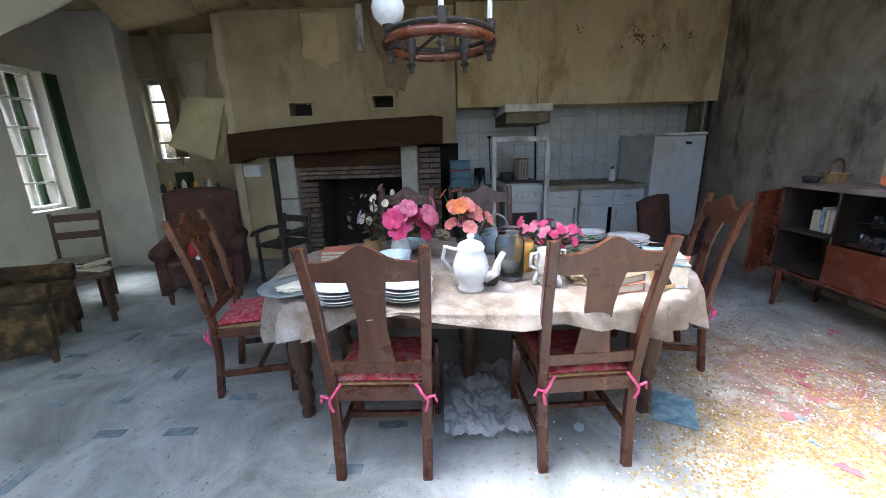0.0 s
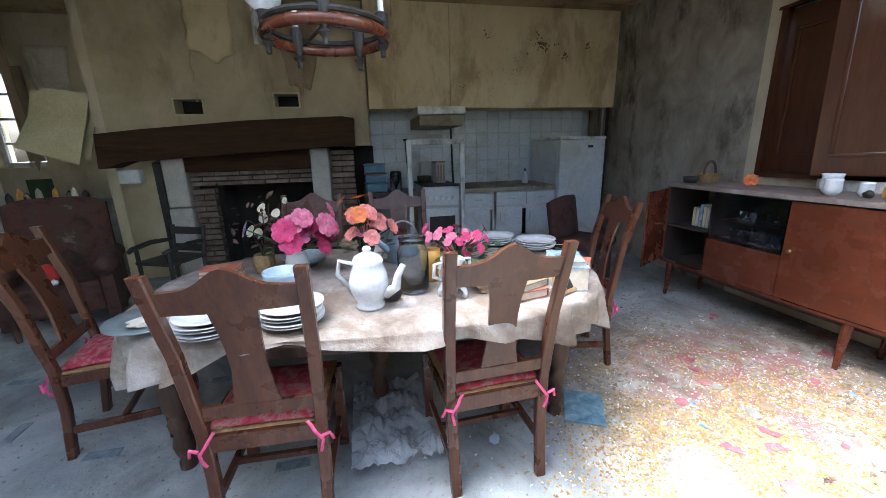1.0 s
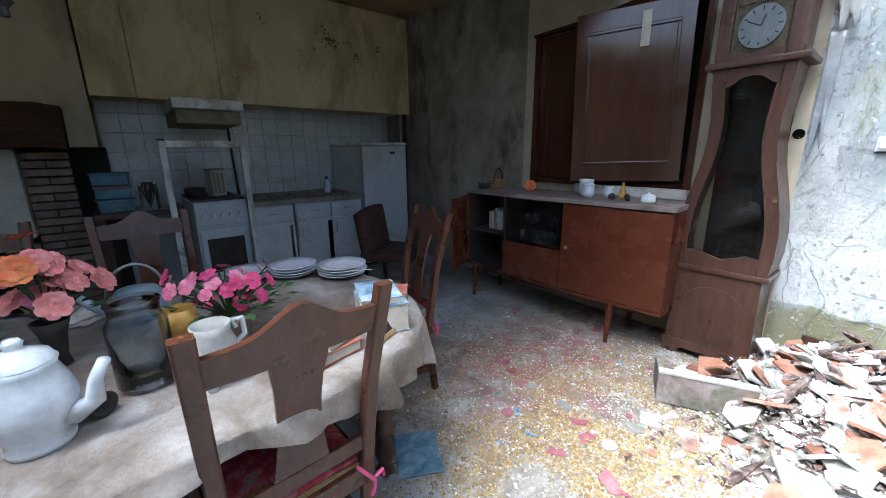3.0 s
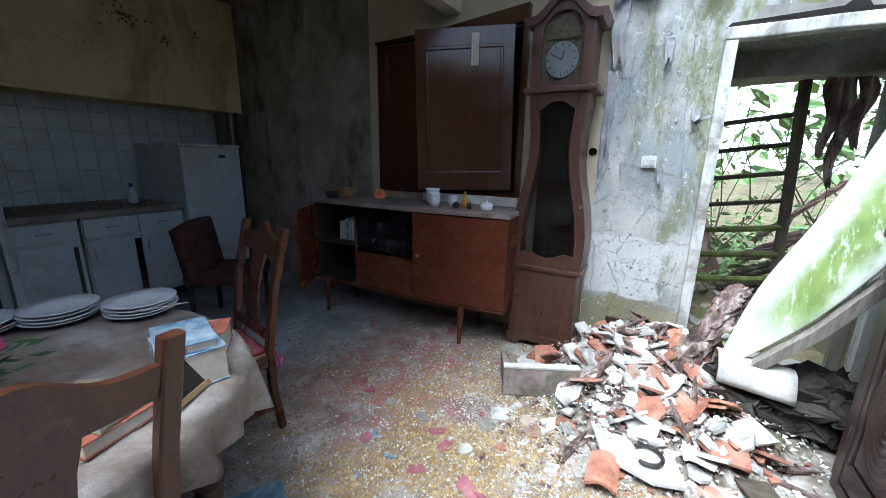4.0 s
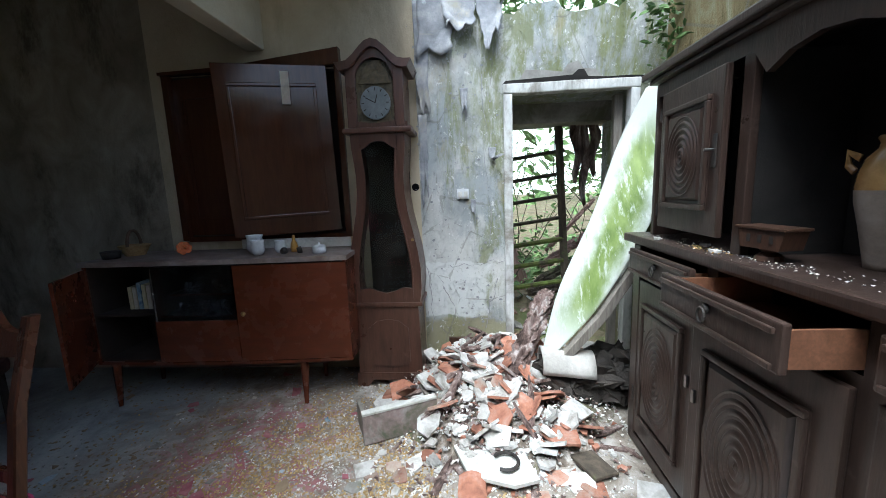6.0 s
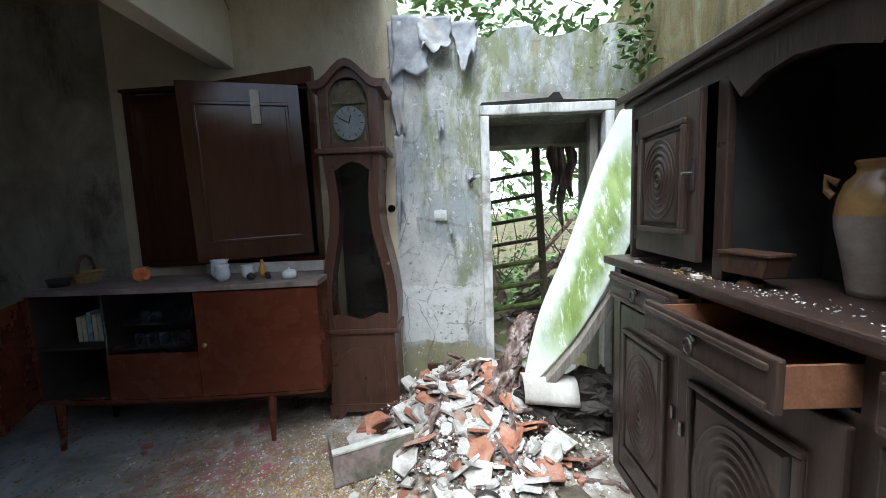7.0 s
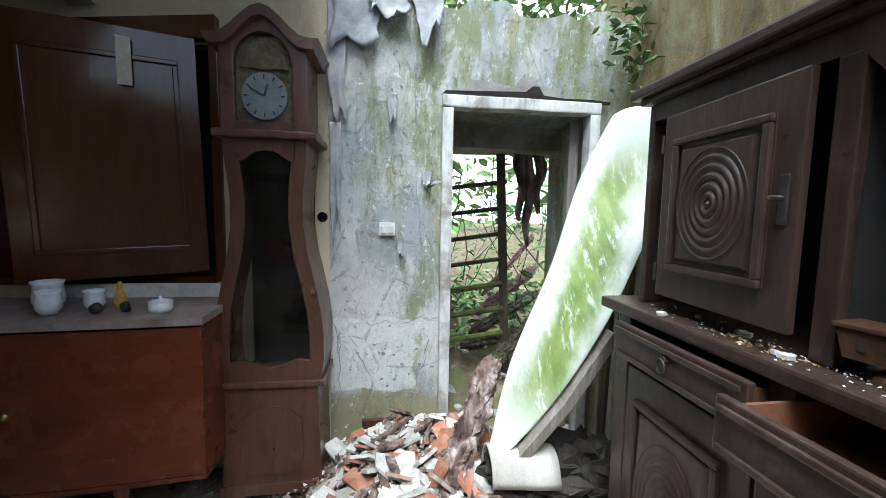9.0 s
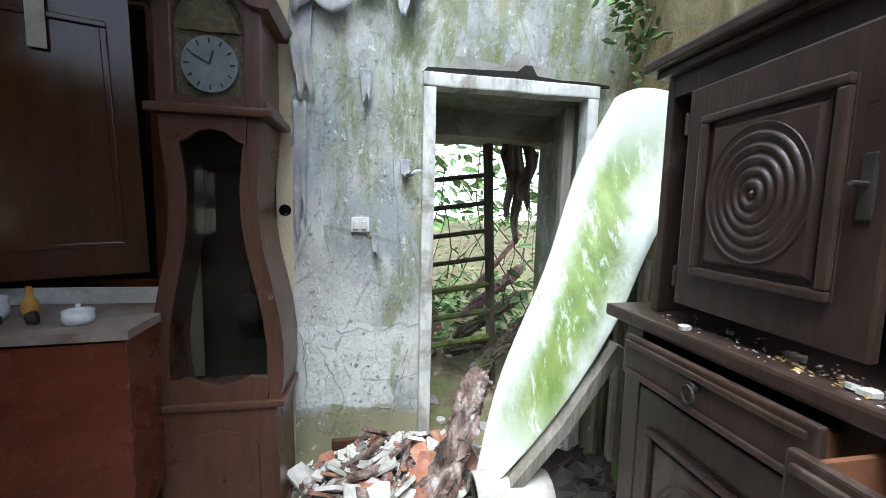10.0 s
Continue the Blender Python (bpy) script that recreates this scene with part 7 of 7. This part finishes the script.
for k in range(3):
    c = thing("storage_box", "translucent blue plastic storage box in a stack", "storage box", group="storage boxes", at=pose(0.40, 5.95, 0.736 + 0.09 * k, 0, 0, 6 - 5 * k))
    part("tub", box(-0.11, 0.11, -0.09, 0.09, 0, 0.072, 0.01), M_BLUEPL, c)
    part("lid", box(-0.117, 0.117, -0.096, 0.096, 0.073, 0.086, 0.004), M_REDPL if k == 1 else M_BLUEPL, c)
single("glass_jar", lathe([(0, 0), (0.06, 0), (0.065, 0.02), (0.065, 0.17), (0.055, 0.19), (0.05, 0.19), (0, 0.01)], 18), M_JARGLASS, "cylindrical storage jar beside the blue boxes", "jar", at=pose(0.62, 5.92, 0.736), smooth=True)
single("saucepan", lathe([(0, 0), (0.07, 0), (0.08, 0.01), (0.085, 0.07), (0.08, 0.07), (0, 0.01)], 18), M_IRON, "small dark saucepan on the hob", "saucepan", at=pose(0.96, 6.05, 0.791), smooth=True)
t = thing("spice_tin", "brown and cream striped storage tin on the cooker", "tin", at=pose(1.13, 6.02, 0.791, 0, 0, 15))
part("body", box(-0.06, 0.06, -0.05, 0.05, 0, 0.20, 0.006), M_STONE, t)
for k in range(3):
    part("stripe", box(-0.045 + 0.035 * k, -0.025 + 0.035 * k, -0.0535, -0.0505, 0.02, 0.18), M_BROWNPAPER, t)
part("lid", box(-0.063, 0.063, -0.053, 0.053, 0.201, 0.215, 0.003), M_BROWNPAPER, t)
bt = thing("spray_bottle", "white plastic bottle with a blue cap on the worktop", "bottle", at=pose(2.20, 6.02, 0.746))
part("body", lathe([(0, 0), (0.035, 0), (0.038, 0.02), (0.034, 0.08), (0.014, 0.11), (0.012, 0.125), (0, 0.125)], 14), M_CHINA, bt, smooth=True)
part("cap", lathe([(0, 0.126), (0.015, 0.126), (0.014, 0.155), (0, 0.157)], 12), surf("blue_cap", [(0.3, (0.03, 0.07, 0.25)), (0.7, (0.06, 0.12, 0.36))], 5, 0.4), bt)
lad = thing("ladle", "metal ladle hanging on the tiled wall", "ladle", at=pose(0.80, 6.415, 1.02))
part("handle", rod([(0, 0, 0.22), (0.01, 0, 0.0), (0.03, 0, -0.25)], 0.006, 6), M_IRON, lad)
part("bowl", lathe([(0, -0.03), (0.02, -0.022), (0.03, 0), (0.026, 0), (0, -0.02)], 12, None, (0.0, -0.03, 0.22)), M_IRON, lad)
single("gas_pipe", rod([(1.38, 6.41, 1.4), (1.385, 6.41, 1.2), (1.40, 6.41, 0.75)], 0.012, 8), M_IRON, "dark gas pipe running down the tiles", "pipe")
leaves("dead_leaves", 150, lambda r: (r.uniform(1.32, 2.40), r.uniform(5.8, 6.35), 0.748), 0.014, "dead leaves strewn on the worktop", M_BROWNPAPER, 15, "leaves")


def leather_chair():
    c = thing("leather_armchair", "cracked dark red leather chair beside the refrigerator", "armchair", at=pose(2.18, 5.05, 0, 0, 0, 35) @ Matrix.Scale(1.2, 4))
    part("backrest", sheet(lambda u, v: (0.44 * (u - 0.5), 0.16 + 0.05 * v - 0.05 * math.sin(math.pi * u), 0.36 + 0.36 * v - 0.05 * (2 * u - 1) ** 2 * v), 10, 8, 0.05), M_REDARM, c, smooth=True)
    part("seat", box(-0.22, 0.22, -0.24, 0.18, 0.30, 0.38, 0.03), M_REDARM, c)
    for x in (-0.18, 0.18):
        for y in (-0.2, 0.15):
            part("leg", rod([(x, y, 0.0), (x, y, 0.31)], 0.016, 6), M_IRON, c)


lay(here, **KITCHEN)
leather_chair()


# ---------------- west side: seats, boards, clutter ----------------
def armchair(lab, x, y, rot, mat, w=0.62, h=0.82, dpt=0.60):
    c = thing("armchair", lab, "armchair", at=pose(x, y, 0, 0, 0, rot))
    part("backrest", sheet(lambda u, v: ((w - 0.1) * (u - 0.5), dpt / 2 - 0.06 + 0.08 * v, 0.30 + (h - 0.30) * v - 0.06 * (2 * u - 1) ** 4 * v), 12, 10, 0.11), mat, c, smooth=True)
    part("seat", box(-w / 2 + 0.10, w / 2 - 0.10, -dpt / 2, dpt / 2 - 0.1, 0.16, 0.42, 0.04), mat, c)
    for s in (-1, 1):
        bm = rod([(s * (w / 2 - 0.06), -dpt / 2, 0.50), (s * (w / 2 - 0.06), dpt / 2 - 0.05, 0.54)], 0.07, 12)
        part("armrest", bm, mat, c, smooth=True)
        part("side_panel", box(s * (w / 2 - 0.06) - 0.045, s * (w / 2 - 0.06) + 0.045, -dpt / 2 + 0.02, dpt / 2 - 0.05, 0.10, 0.50, 0.02), mat, c)
        for y in (-dpt / 2 + 0.06, dpt / 2 - 0.06):
            part("foot", rod([(s * (w / 2 - 0.08), y, 0), (s * (w / 2 - 0.08), y, 0.12)], [0.018, 0.028], 8), M_OAK, c)


armchair("low armchair in dark brown floral velvet", -3.12, 3.95, 120, M_FLORAL, 0.70, 0.80)
armchair("worn armchair with a faded red tapestry back", -2.45, 5.15, 20, M_REDARM, 0.74, 1.04)
toy = thing("plush_toy", "small red and white plush toy on the armchair", "toy", at=pose(-2.42, 4.95, 0.42))
part("body", lathe([(0, 0), (0.05, 0.01), (0.065, 0.06), (0.05, 0.12), (0.02, 0.15), (0, 0.155)], 14), surf("red_plush", [(0.3, (0.32, 0.02, 0.02)), (0.7, (0.46, 0.04, 0.04))], 30, 0.95), toy, smooth=True)
for s in (-1, 1):
    part("foot", lathe([(0, 0), (0.025, 0.0), (0.03, 0.02), (0, 0.045)], 10, None, (s * 0.06, -0.05, 0.0)), M_CHINA, toy, smooth=True)


def wooden_chair(name, lab, x, y, rot, h, arms=False, mat=M_OAK):
    c = thing(name, lab, "chair", at=pose(x, y, 0, 0, 0, rot))
    for s in (-1, 1):
        part("back_post", rod([(s * 0.18, 0.17, 0), (s * 0.18, 0.18, 0.42), (s * 0.185, 0.23, h)], 0.018, 6), mat, c)
        part("front_leg", rod([(s * 0.18, -0.18, 0), (s * 0.18, -0.18, 0.42 + 0.12 * arms)], 0.018, 6), mat, c)
        if arms:
            part("armrest", rod([(s * 0.185, 0.2, 0.56), (s * 0.22, 0.0, 0.57), (s * 0.21, -0.2, 0.545), (s * 0.19, -0.24, 0.53)], [0.018, 0.024, 0.024, 0.018], 8), mat, c)
    part("seat", box(-0.20, 0.20, -0.20, 0.19, 0.40, 0.43, 0.006), mat, c)
    for z in (h - 0.05, h - 0.22):
        part("slat", box(-0.18, 0.18, 0.19, 0.215, z - 0.035, z + 0.035, 0.005), mat, c)


wooden_chair("wooden_chair", "plain dark wooden chair under the window", -3.55, 4.95, 25, 0.86)
wooden_chair("wooden_armchair", "black wooden armchair before the hearth", -1.80, 5.50, -25, 0.70, True, M_IRON)
lt = thing("low_table", "low dark table heaped with papers", "table", at=pose(-3.20, 4.45, 0, 0, 0, 38) @ Matrix.Scale(1.15, 4))
part("top", box(-0.26, 0.26, -0.16, 0.16, 0.35, 0.38, 0.006), M_OAK, lt)
for x in (-0.22, 0.22):
    for y in (-0.12, 0.12):
        part("leg", rod([(x, y, 0), (x, y, 0.35)], 0.02, 6), M_OAK, lt)
rr = random.Random(71)
for k in range(9):
    single("newspaper", roughen(sheet(lambda u, v: (0.2 * u - 0.1, 0.14 * v - 0.07, 0.012 * math.sin(3 * u + k)), 6, 4, 0.003), 0.006, 9), M_PAPER if k % 3 else M_PALEBLUE, "crumpled old newspaper on the low table", "paper", "papers on the low table", at=pose(-3.20 + rr.uniform(-0.18, 0.18), 4.45 + rr.uniform(-0.16, 0.16), 0.446 + 0.006 * k, 0, 0, rr.uniform(0, 360)))

here = mark()
cb = thing("low_cabinet", "low white cabinet covered with bottles and papers", "cabinet", at=pose(-2.32, 6.38, 0))
part("body", box(-0.34, 0.32, -0.2, 0.3, 0.0, 0.68, 0.006), M_WHITE, cb)
part("top", box(-0.36, 0.34, -0.22, 0.3, 0.682, 0.705, 0.004), M_WHITE, cb)
for k in range(9):
    rr = random.Random(80 + k)
    single("bottle" if k % 2 else "tin", lathe([(0, 0), (0.025, 0), (0.027, 0.05), (0.022, 0.07 + 0.03 * (k % 2)), (0.010, 0.09 + 0.03 * (k % 2)), (0, 0.10 + 0.03 * (k % 2))], 10), (M_IRON, M_AMBER, M_JARGLASS, M_PAPER)[k % 4], "small dusty bottle on the low cabinet" if k % 2 else "small old tin on the low cabinet", "bottle" if k % 2 else "tin", at=pose(-2.62 + 0.07 * k, 6.26 + rr.uniform(-0.04, 0.06), 0.706), smooth=True)
single("hanging_board", slab([(-3.10, 2.05), (-2.68, 2.00), (-2.94, 1.27), (-3.48, 1.47)], 6.44, 6.455), M_YELLOWBOARD, "yellowed board hanging askew beside the chimney", "board", at=pose(0, 0, 0.02, 0, 0, 0))
single("hanging_board", slab([(-3.24, 2.06), (-2.67, 1.95), (-2.86, 1.34), (-3.44, 1.51)], 6.515, 6.525), M_YELLOWBOARD, "second yellowed board behind the first", "board")
single("alcove_return", box(-1.80, -1.72, 6.12, 6.9, 0.0, 2.42), M_CREAM, "yellow papered side of the chimney breast", "wall", kind="structure")
bm = sheet(lambda u, v: (-2.66 + 0.13 * u + 0.09 * v ** 2 + 0.03 * math.sin(4 * v), 6.60 - 0.10 * math.sin(math.pi * v) * u, 2.425 - 1.37 * v), 8, 20, 0.004)
single("wallpaper_curl", bm, M_BROWNPAPER, "long curl of brown wallpaper hanging by the window", "torn paper", smooth=True)
single("wallpaper_curl", flap((-2.40, 6.893, 2.05), (1, 0, 0), (0, 0, 1), 0.36, 0.75, 0.10, twist=0.7), M_PAPER, "pale torn wallpaper beside the alcove window", "torn paper", smooth=True)
single("green_box", box(-2.60, -2.46, 6.48, 6.60, 0.706, 0.90, 0.004), M_CURTAIN, "small dark green box under the alcove window", "box")


def ceiling_sheet():
    pts0 = [(-3.86, 4.40, 3.16), (-3.92, 4.50, 2.66), (-3.84, 4.60, 2.18)]
    pts1 = [(-2.06, 4.40, 2.64), (-2.53, 4.50, 2.45), (-3.02, 4.60, 2.33)]
    bm = sheet(lambda u, v: spline(pts0, v).lerp(spline(pts1, v), u) + Vector((0, 0.03 * math.sin(5 * u), -0.04 * math.sin(math.pi * u) * v)), 16, 12, 0.006)
    single("ceiling_sheet", bm, M_WEST, "sheet of grey-white ceiling lining hanging down", "fallen lining", smooth=True)
    bm = sheet(lambda u, v: (-3.2 + 1.3 * u, 5.2 + 0.5 * v, 2.90 - 0.32 * v * (1 - u) - 0.12 * u * v), 10, 8, 0.008)
    single("ceiling_sheet", bm, M_CEILK, "sagging torn ceiling board over the alcove", "fallen lining", smooth=True)


lay(here, **HEARTH, skip=("hanging_board",))
ceiling_sheet()
single("wire", rod([(3.0, 3.40, 2.99), (3.02, 3.35, 2.86), (3.08, 3.32, 2.74)], 0.003, 5), M_IRON, "short electric wire hanging from the ceiling", "wire")

# ---------------- peeled paper and fittings on the east wall ----------------
def wall_peel(y, z, w, h, curl, twist, seed, mat=M_PEEL):
    single("peeling_paper", flap((3.285, y, z), (0, -1, 0), (0, 0, 1), w, h, curl, 12, 14, twist), mat, "grey-white paper peeling off the damp wall", "torn paper", "peeling paper", smooth=True)


wall_peel(2.29, 2.72, 0.10, 0.80, 0.02, 0.1, 1)
wall_peel(2.19, 2.76, 0.24, 0.42, 0.03, -0.1, 2)
wall_peel(2.02, 2.74, 0.26, 0.26, 0.06, 0.5, 3)
wall_peel(1.80, 2.70, 0.20, 0.30, 0.08, 0.9, 4)
wall_peel(1.995, 2.12, 0.06, 0.16, 0.03, 0.8, 6)
wall_peel(1.945, 1.33, 0.04, 0.10, 0.02, 0.6, 8)
wall_peel(1.80, 1.70, 0.06, 0.09, 0.02, 0.7, 9)
wall_peel(2.30, 1.95, 0.06, 0.55, 0.015, 0.2, 10)
sw = thing("light_switch", "old white double light switch on the wall", "light switch")
part("plate", box(3.283, 3.299, 1.975, 2.065, 1.335, 1.41, 0.004), M_CHINA, sw)
for y in (2.04, 2.0):
    part("rocker", box(3.274, 3.283, y - 0.014, y + 0.014, 1.35, 1.39, 0.003), M_WHITE, sw)
# the wall is not cut here; a black disc paints the hole's dark inside
single("stovepipe_hole", rod([(3.2965, 2.375, 1.435), (3.2995, 2.375, 1.435)], 0.028, 22), Nodes("hole_shade").done((0.006, 0.006, 0.006), 1.0, 0.0, 0.0), "flat black disc for a round hole in the wall beside the clock", "hole", kind="structure")
rnd = random.Random(90)
bm = bmesh.new()
for _ in range(240):
    y, z = rnd.gauss(1.98, 0.19), rnd.choice((0.45, 0.62, 0.95, 1.25, 1.6, 1.9, 2.1, 2.4)) + rnd.gauss(0, 0.11)
    if 0.72 < y < 1.74 and z < 2.2:
        continue
    s = 0.003 + 0.011 * rnd.random() ** 2
    o = rnd.uniform(0.002, 0.006)
    a0 = rnd.uniform(0, 6)
    vs = [bm.verts.new((3.299 - (o if k % 2 else 0.001), y + s * math.cos(a0 + 1.26 * k) * rnd.uniform(0.6, 1.3), z + s * math.sin(a0 + 1.26 * k) * rnd.uniform(0.5, 1.1))) for k in range(5)]
    bm.faces.new(vs)
single("paint_flakes", bm, M_PEEL, "curling flakes of white paint on the wall", "paint flakes", kind="stuff")
# plaster joints and cracks
for y0, z0, y1, z1, sd in ((2.15, 0.82, 1.72, 0.86, 1), (2.22, 0.74, 2.05, 0.38, 2), (1.78, 0.72, 1.86, 0.34, 3), (2.0, 0.42, 1.74, 0.40, 4), (1.86, 2.2, 1.82, 1.0, 5), (2.30, 0.80, 2.28, 0.30, 6)):
    rr = random.Random(sd)
    pts = [(3.297, y0 + (y1 - y0) * k / 10 + rr.uniform(-0.018, 0.018), z0 + (z1 - z0) * k / 10 + rr.uniform(-0.018, 0.018)) for k in range(11)]
    single("plaster_crack", rod(pts, [rr.uniform(0.001, 0.003) for _ in pts], 5), M_PEEL, "raised white crack in the damp plaster", "crack", "cracks in the wall")

# ---------------- litter on the floor ----------------
def crumb_place(r):
    for _ in range(30):
        x, y = r.gauss(1.75, 0.5), r.gauss(2.62, 0.48)
        if x > 0.65 and y > 1.75 and noise.noise(Vector((x * 2.6, y * 2.6, 4))) > -0.35 + 0.3 * r.random():
            break
    return (x, y, 0.0)


scatter("foam_crumbs", 17000, crumb_place, 0.0078, M_CRUMB, "ochre foam crumbs scattered over the floor", "crumbs", 101, 0.6)
scatter("plaster_crumbs", 11000, lambda r: (r.gauss(2.0, 0.6), r.gauss(2.4, 0.55), 0.0), 0.0075, M_CHIP, "white plaster crumbs over the floor", "crumbs", 102, 0.5)
scatter("floor_grit", 5200, lambda r: (r.uniform(-2.6, 3.2), r.uniform(1.7, 5.4), 0.0), 0.007, M_CONCRETE, "grey grit and dirt over the floor", "grit", 103, 0.5)
scatter("floor_chips", 2600, lambda r: (min(r.gauss(2.0, 0.7), 3.25), r.gauss(3.3, 0.8), 0.0), 0.013, M_BROWNPAPER, "brown scraps on the floor", "scraps", 104, 0.3)
rnd = random.Random(33)
M_PINKSCRAP = surf("faded_pink_rag", [(0.3, (0.30, 0.09, 0.12)), (0.6, (0.44, 0.18, 0.20)), (0.8, (0.5, 0.36, 0.34))], 9, 0.95, 0.4)
for k in range(16):
    x, y, s = rnd.gauss(2.1, 0.4), rnd.gauss(3.1, 0.36), rnd.uniform(0.05, 0.16) * (1 if k % 3 else 0.45)
    bm = sheet(lambda u, v: (s * (u - 0.5) * (1 - 0.4 * v), s * 0.45 * (v - 0.5), 0.012 + 0.010 * noise.noise(Vector((u * 3 + k, v * 3, k)))), 6, 4, 0.003)
    single("rag", roughen(bm, 0.008, 14), M_PINKSCRAP if k % 3 else M_BLUEBOOK, "faded pink rag trodden into the floor" if k % 3 else "scrap of blue paper on the floor", "rag", "rags on the floor", at=pose(x, y, 0.0, 0, 0, rnd.uniform(0, 360)))
for k in range(22):
    x, y = rnd.uniform(-2.4, 3.0), rnd.uniform(2.2, 5.2)
    single("paper_scrap", roughen(shard(rnd, rnd.uniform(0.015, 0.05), 0.003), 0.003, 20), (M_PAPER, M_BROWNPAPER, M_PALEBLUE)[k % 3], "scrap of dirty paper on the floor", "paper", "scraps on the floor", at=pose(x, y, 0.006, rnd.uniform(-4, 4), rnd.uniform(-4, 4), rnd.uniform(0, 360)))
single("magazine", roughen(box(-0.13, 0.13, -0.10, 0.10, 0.004, 0.014, 0.002), 0.004, 8, 3), surf("blue_magazine", [(0.3, (0.06, 0.14, 0.20)), (0.55, (0.20, 0.32, 0.38)), (0.75, (0.45, 0.50, 0.50))], 14, 0.5), "crumpled blue magazine on the floor", "magazine", at=pose(1.10, 3.14, 0.0, 0, 0, 62))
bm = sheet(lambda u, v: (-0.10 + 0.42 * u, 2.95 + 0.62 * v, 0.035 + 0.05 * noise.noise(Vector((u * 5, v * 5, 2))) + 0.04 * abs(noise.noise(Vector((u * 11, v * 11, 7)))) + 0.02), 44, 56)
film_sheet = single("plastic_sheet", bm, M_PLASTIC, "crumpled sheet of clear plastic film under the table", "plastic sheet", smooth=True)
film_sheet.visible_shadow = False
M_BLUETILE = surf("worn_blue_inlay", [(0.35, (0.11, 0.15, 0.18)), (0.65, (0.24, 0.30, 0.33))], 12, 0.8, 0.3, vary=0.3, dirt=(0.33, 0.34, 0.34))
inlay = finish("inlay_tile", box(-0.075, 0.075, -0.028, 0.028, 0.0005, 0.003, 0.001), M_BLUETILE)
floor_ob = bpy.data.objects["floor"]
rnd = random.Random(17)
for i in range(8):
    for j in range(12):
        x, y = -2.7 + 0.36 * i + (0.18 if j % 2 else 0), 1.75 + 0.27 * j
        if rnd.random() < 0.4 and x < 0.4:
            ob = new("inlay_tile", inlay)
            ob.parent = floor_ob
            ob.matrix_world = pose(x, y, 0.0, 0, 0, rnd.uniform(-4, 4) + (0 if (i + j) % 3 else 90))
tiles()

rnd = random.Random(58)
for k in range(24):
    x, y = rnd.gauss(2.0, 0.5), rnd.gauss(3.35, 0.45)
    if x < 3.1 and not (x < 1.2 and y > 2.8):
        single("floor_flake", roughen(shard(rnd, rnd.uniform(0.02, 0.06), 0.004), 0.004, 22), (M_CONCRETE, M_BROWNPAPER, M_PINKSCRAP)[k % 3], "torn flake of old flooring on the concrete", "floor flake", "flakes on the floor",
               at=pose(x, y, 0.006, rnd.uniform(-5, 5), rnd.uniform(-5, 5), rnd.uniform(0, 360)))

# bricks of the hearth, last
brick = finish("brick", box(-0.5, 0.5, -0.06, 0.06, -0.5, 0.5, 0), M_BRICK)
rnd = random.Random(19)


def bricks(x0, x1, z0, z1, n, course=0.052):
    z, row = z0, 0
    while z + course <= z1 + 1e-6:
        w = (x1 - x0) / n
        for k in range(n + row % 2):
            a, b = x0 + (k - 0.5 * (row % 2)) * w, x0 + (k + 1 - 0.5 * (row % 2)) * w
            a, b = max(a, x0), min(b, x1)
            ob = new("brick", brick)
            ob.parent = FIRE
            ob.matrix_basis = pose((a + b) / 2, 6.39 - (6.39 - 6.22) + rnd.uniform(-0.006, 0.006), z + course / 2) @ Matrix.Diagonal((b - a - 0.008, 1, course - 0.012, 1))
        z, row = z + course, row + 1


bricks(-1.185, -0.995, 0.0, 0.80, 1)
bricks(-1.185, -0.13, 0.80, 0.93, 5, 0.043)
bricks(0.04, 0.27, 0.0, 1.11, 1)
bricks(-0.13, 0.035, 0.0, 0.55, 1)

scatter("wood_chips", 1300, lambda r: (lambda x, y: (x, y, heap_height(x, y) + 0.006))(min(max(r.gauss(2.68, 0.38), 1.8), 3.2), min(max(r.gauss(1.8, 0.33), 1.1), 2.5)), 0.016, M_ROT, "brown crumbs of rotten wood on the rubble", "crumbs", 105, 0.4)
scatter("tile_crumbs", 420, lambda r: (lambda x, y: (x, y, heap_height(x, y) + 0.006))(min(max(r.gauss(2.68, 0.34), 1.8), 3.2), min(max(r.gauss(1.85, 0.3), 1.1), 2.5)), 0.015, M_TERRA, "orange crumbs of tile on the rubble", "crumbs", 106, 0.5)
# strip of lining hanging before the small alcove window
here = mark()
single("hanging_lining", flap((-2.69, 6.93, 2.13), (1, 0, 0), (0, 0, 1), 0.26, 1.02, 0.05, 8, 16, 0.9), M_BROWNPAPER, "long brown strip of lining paper hanging before the window", "torn paper", smooth=True)
lay(here, **HEARTH)
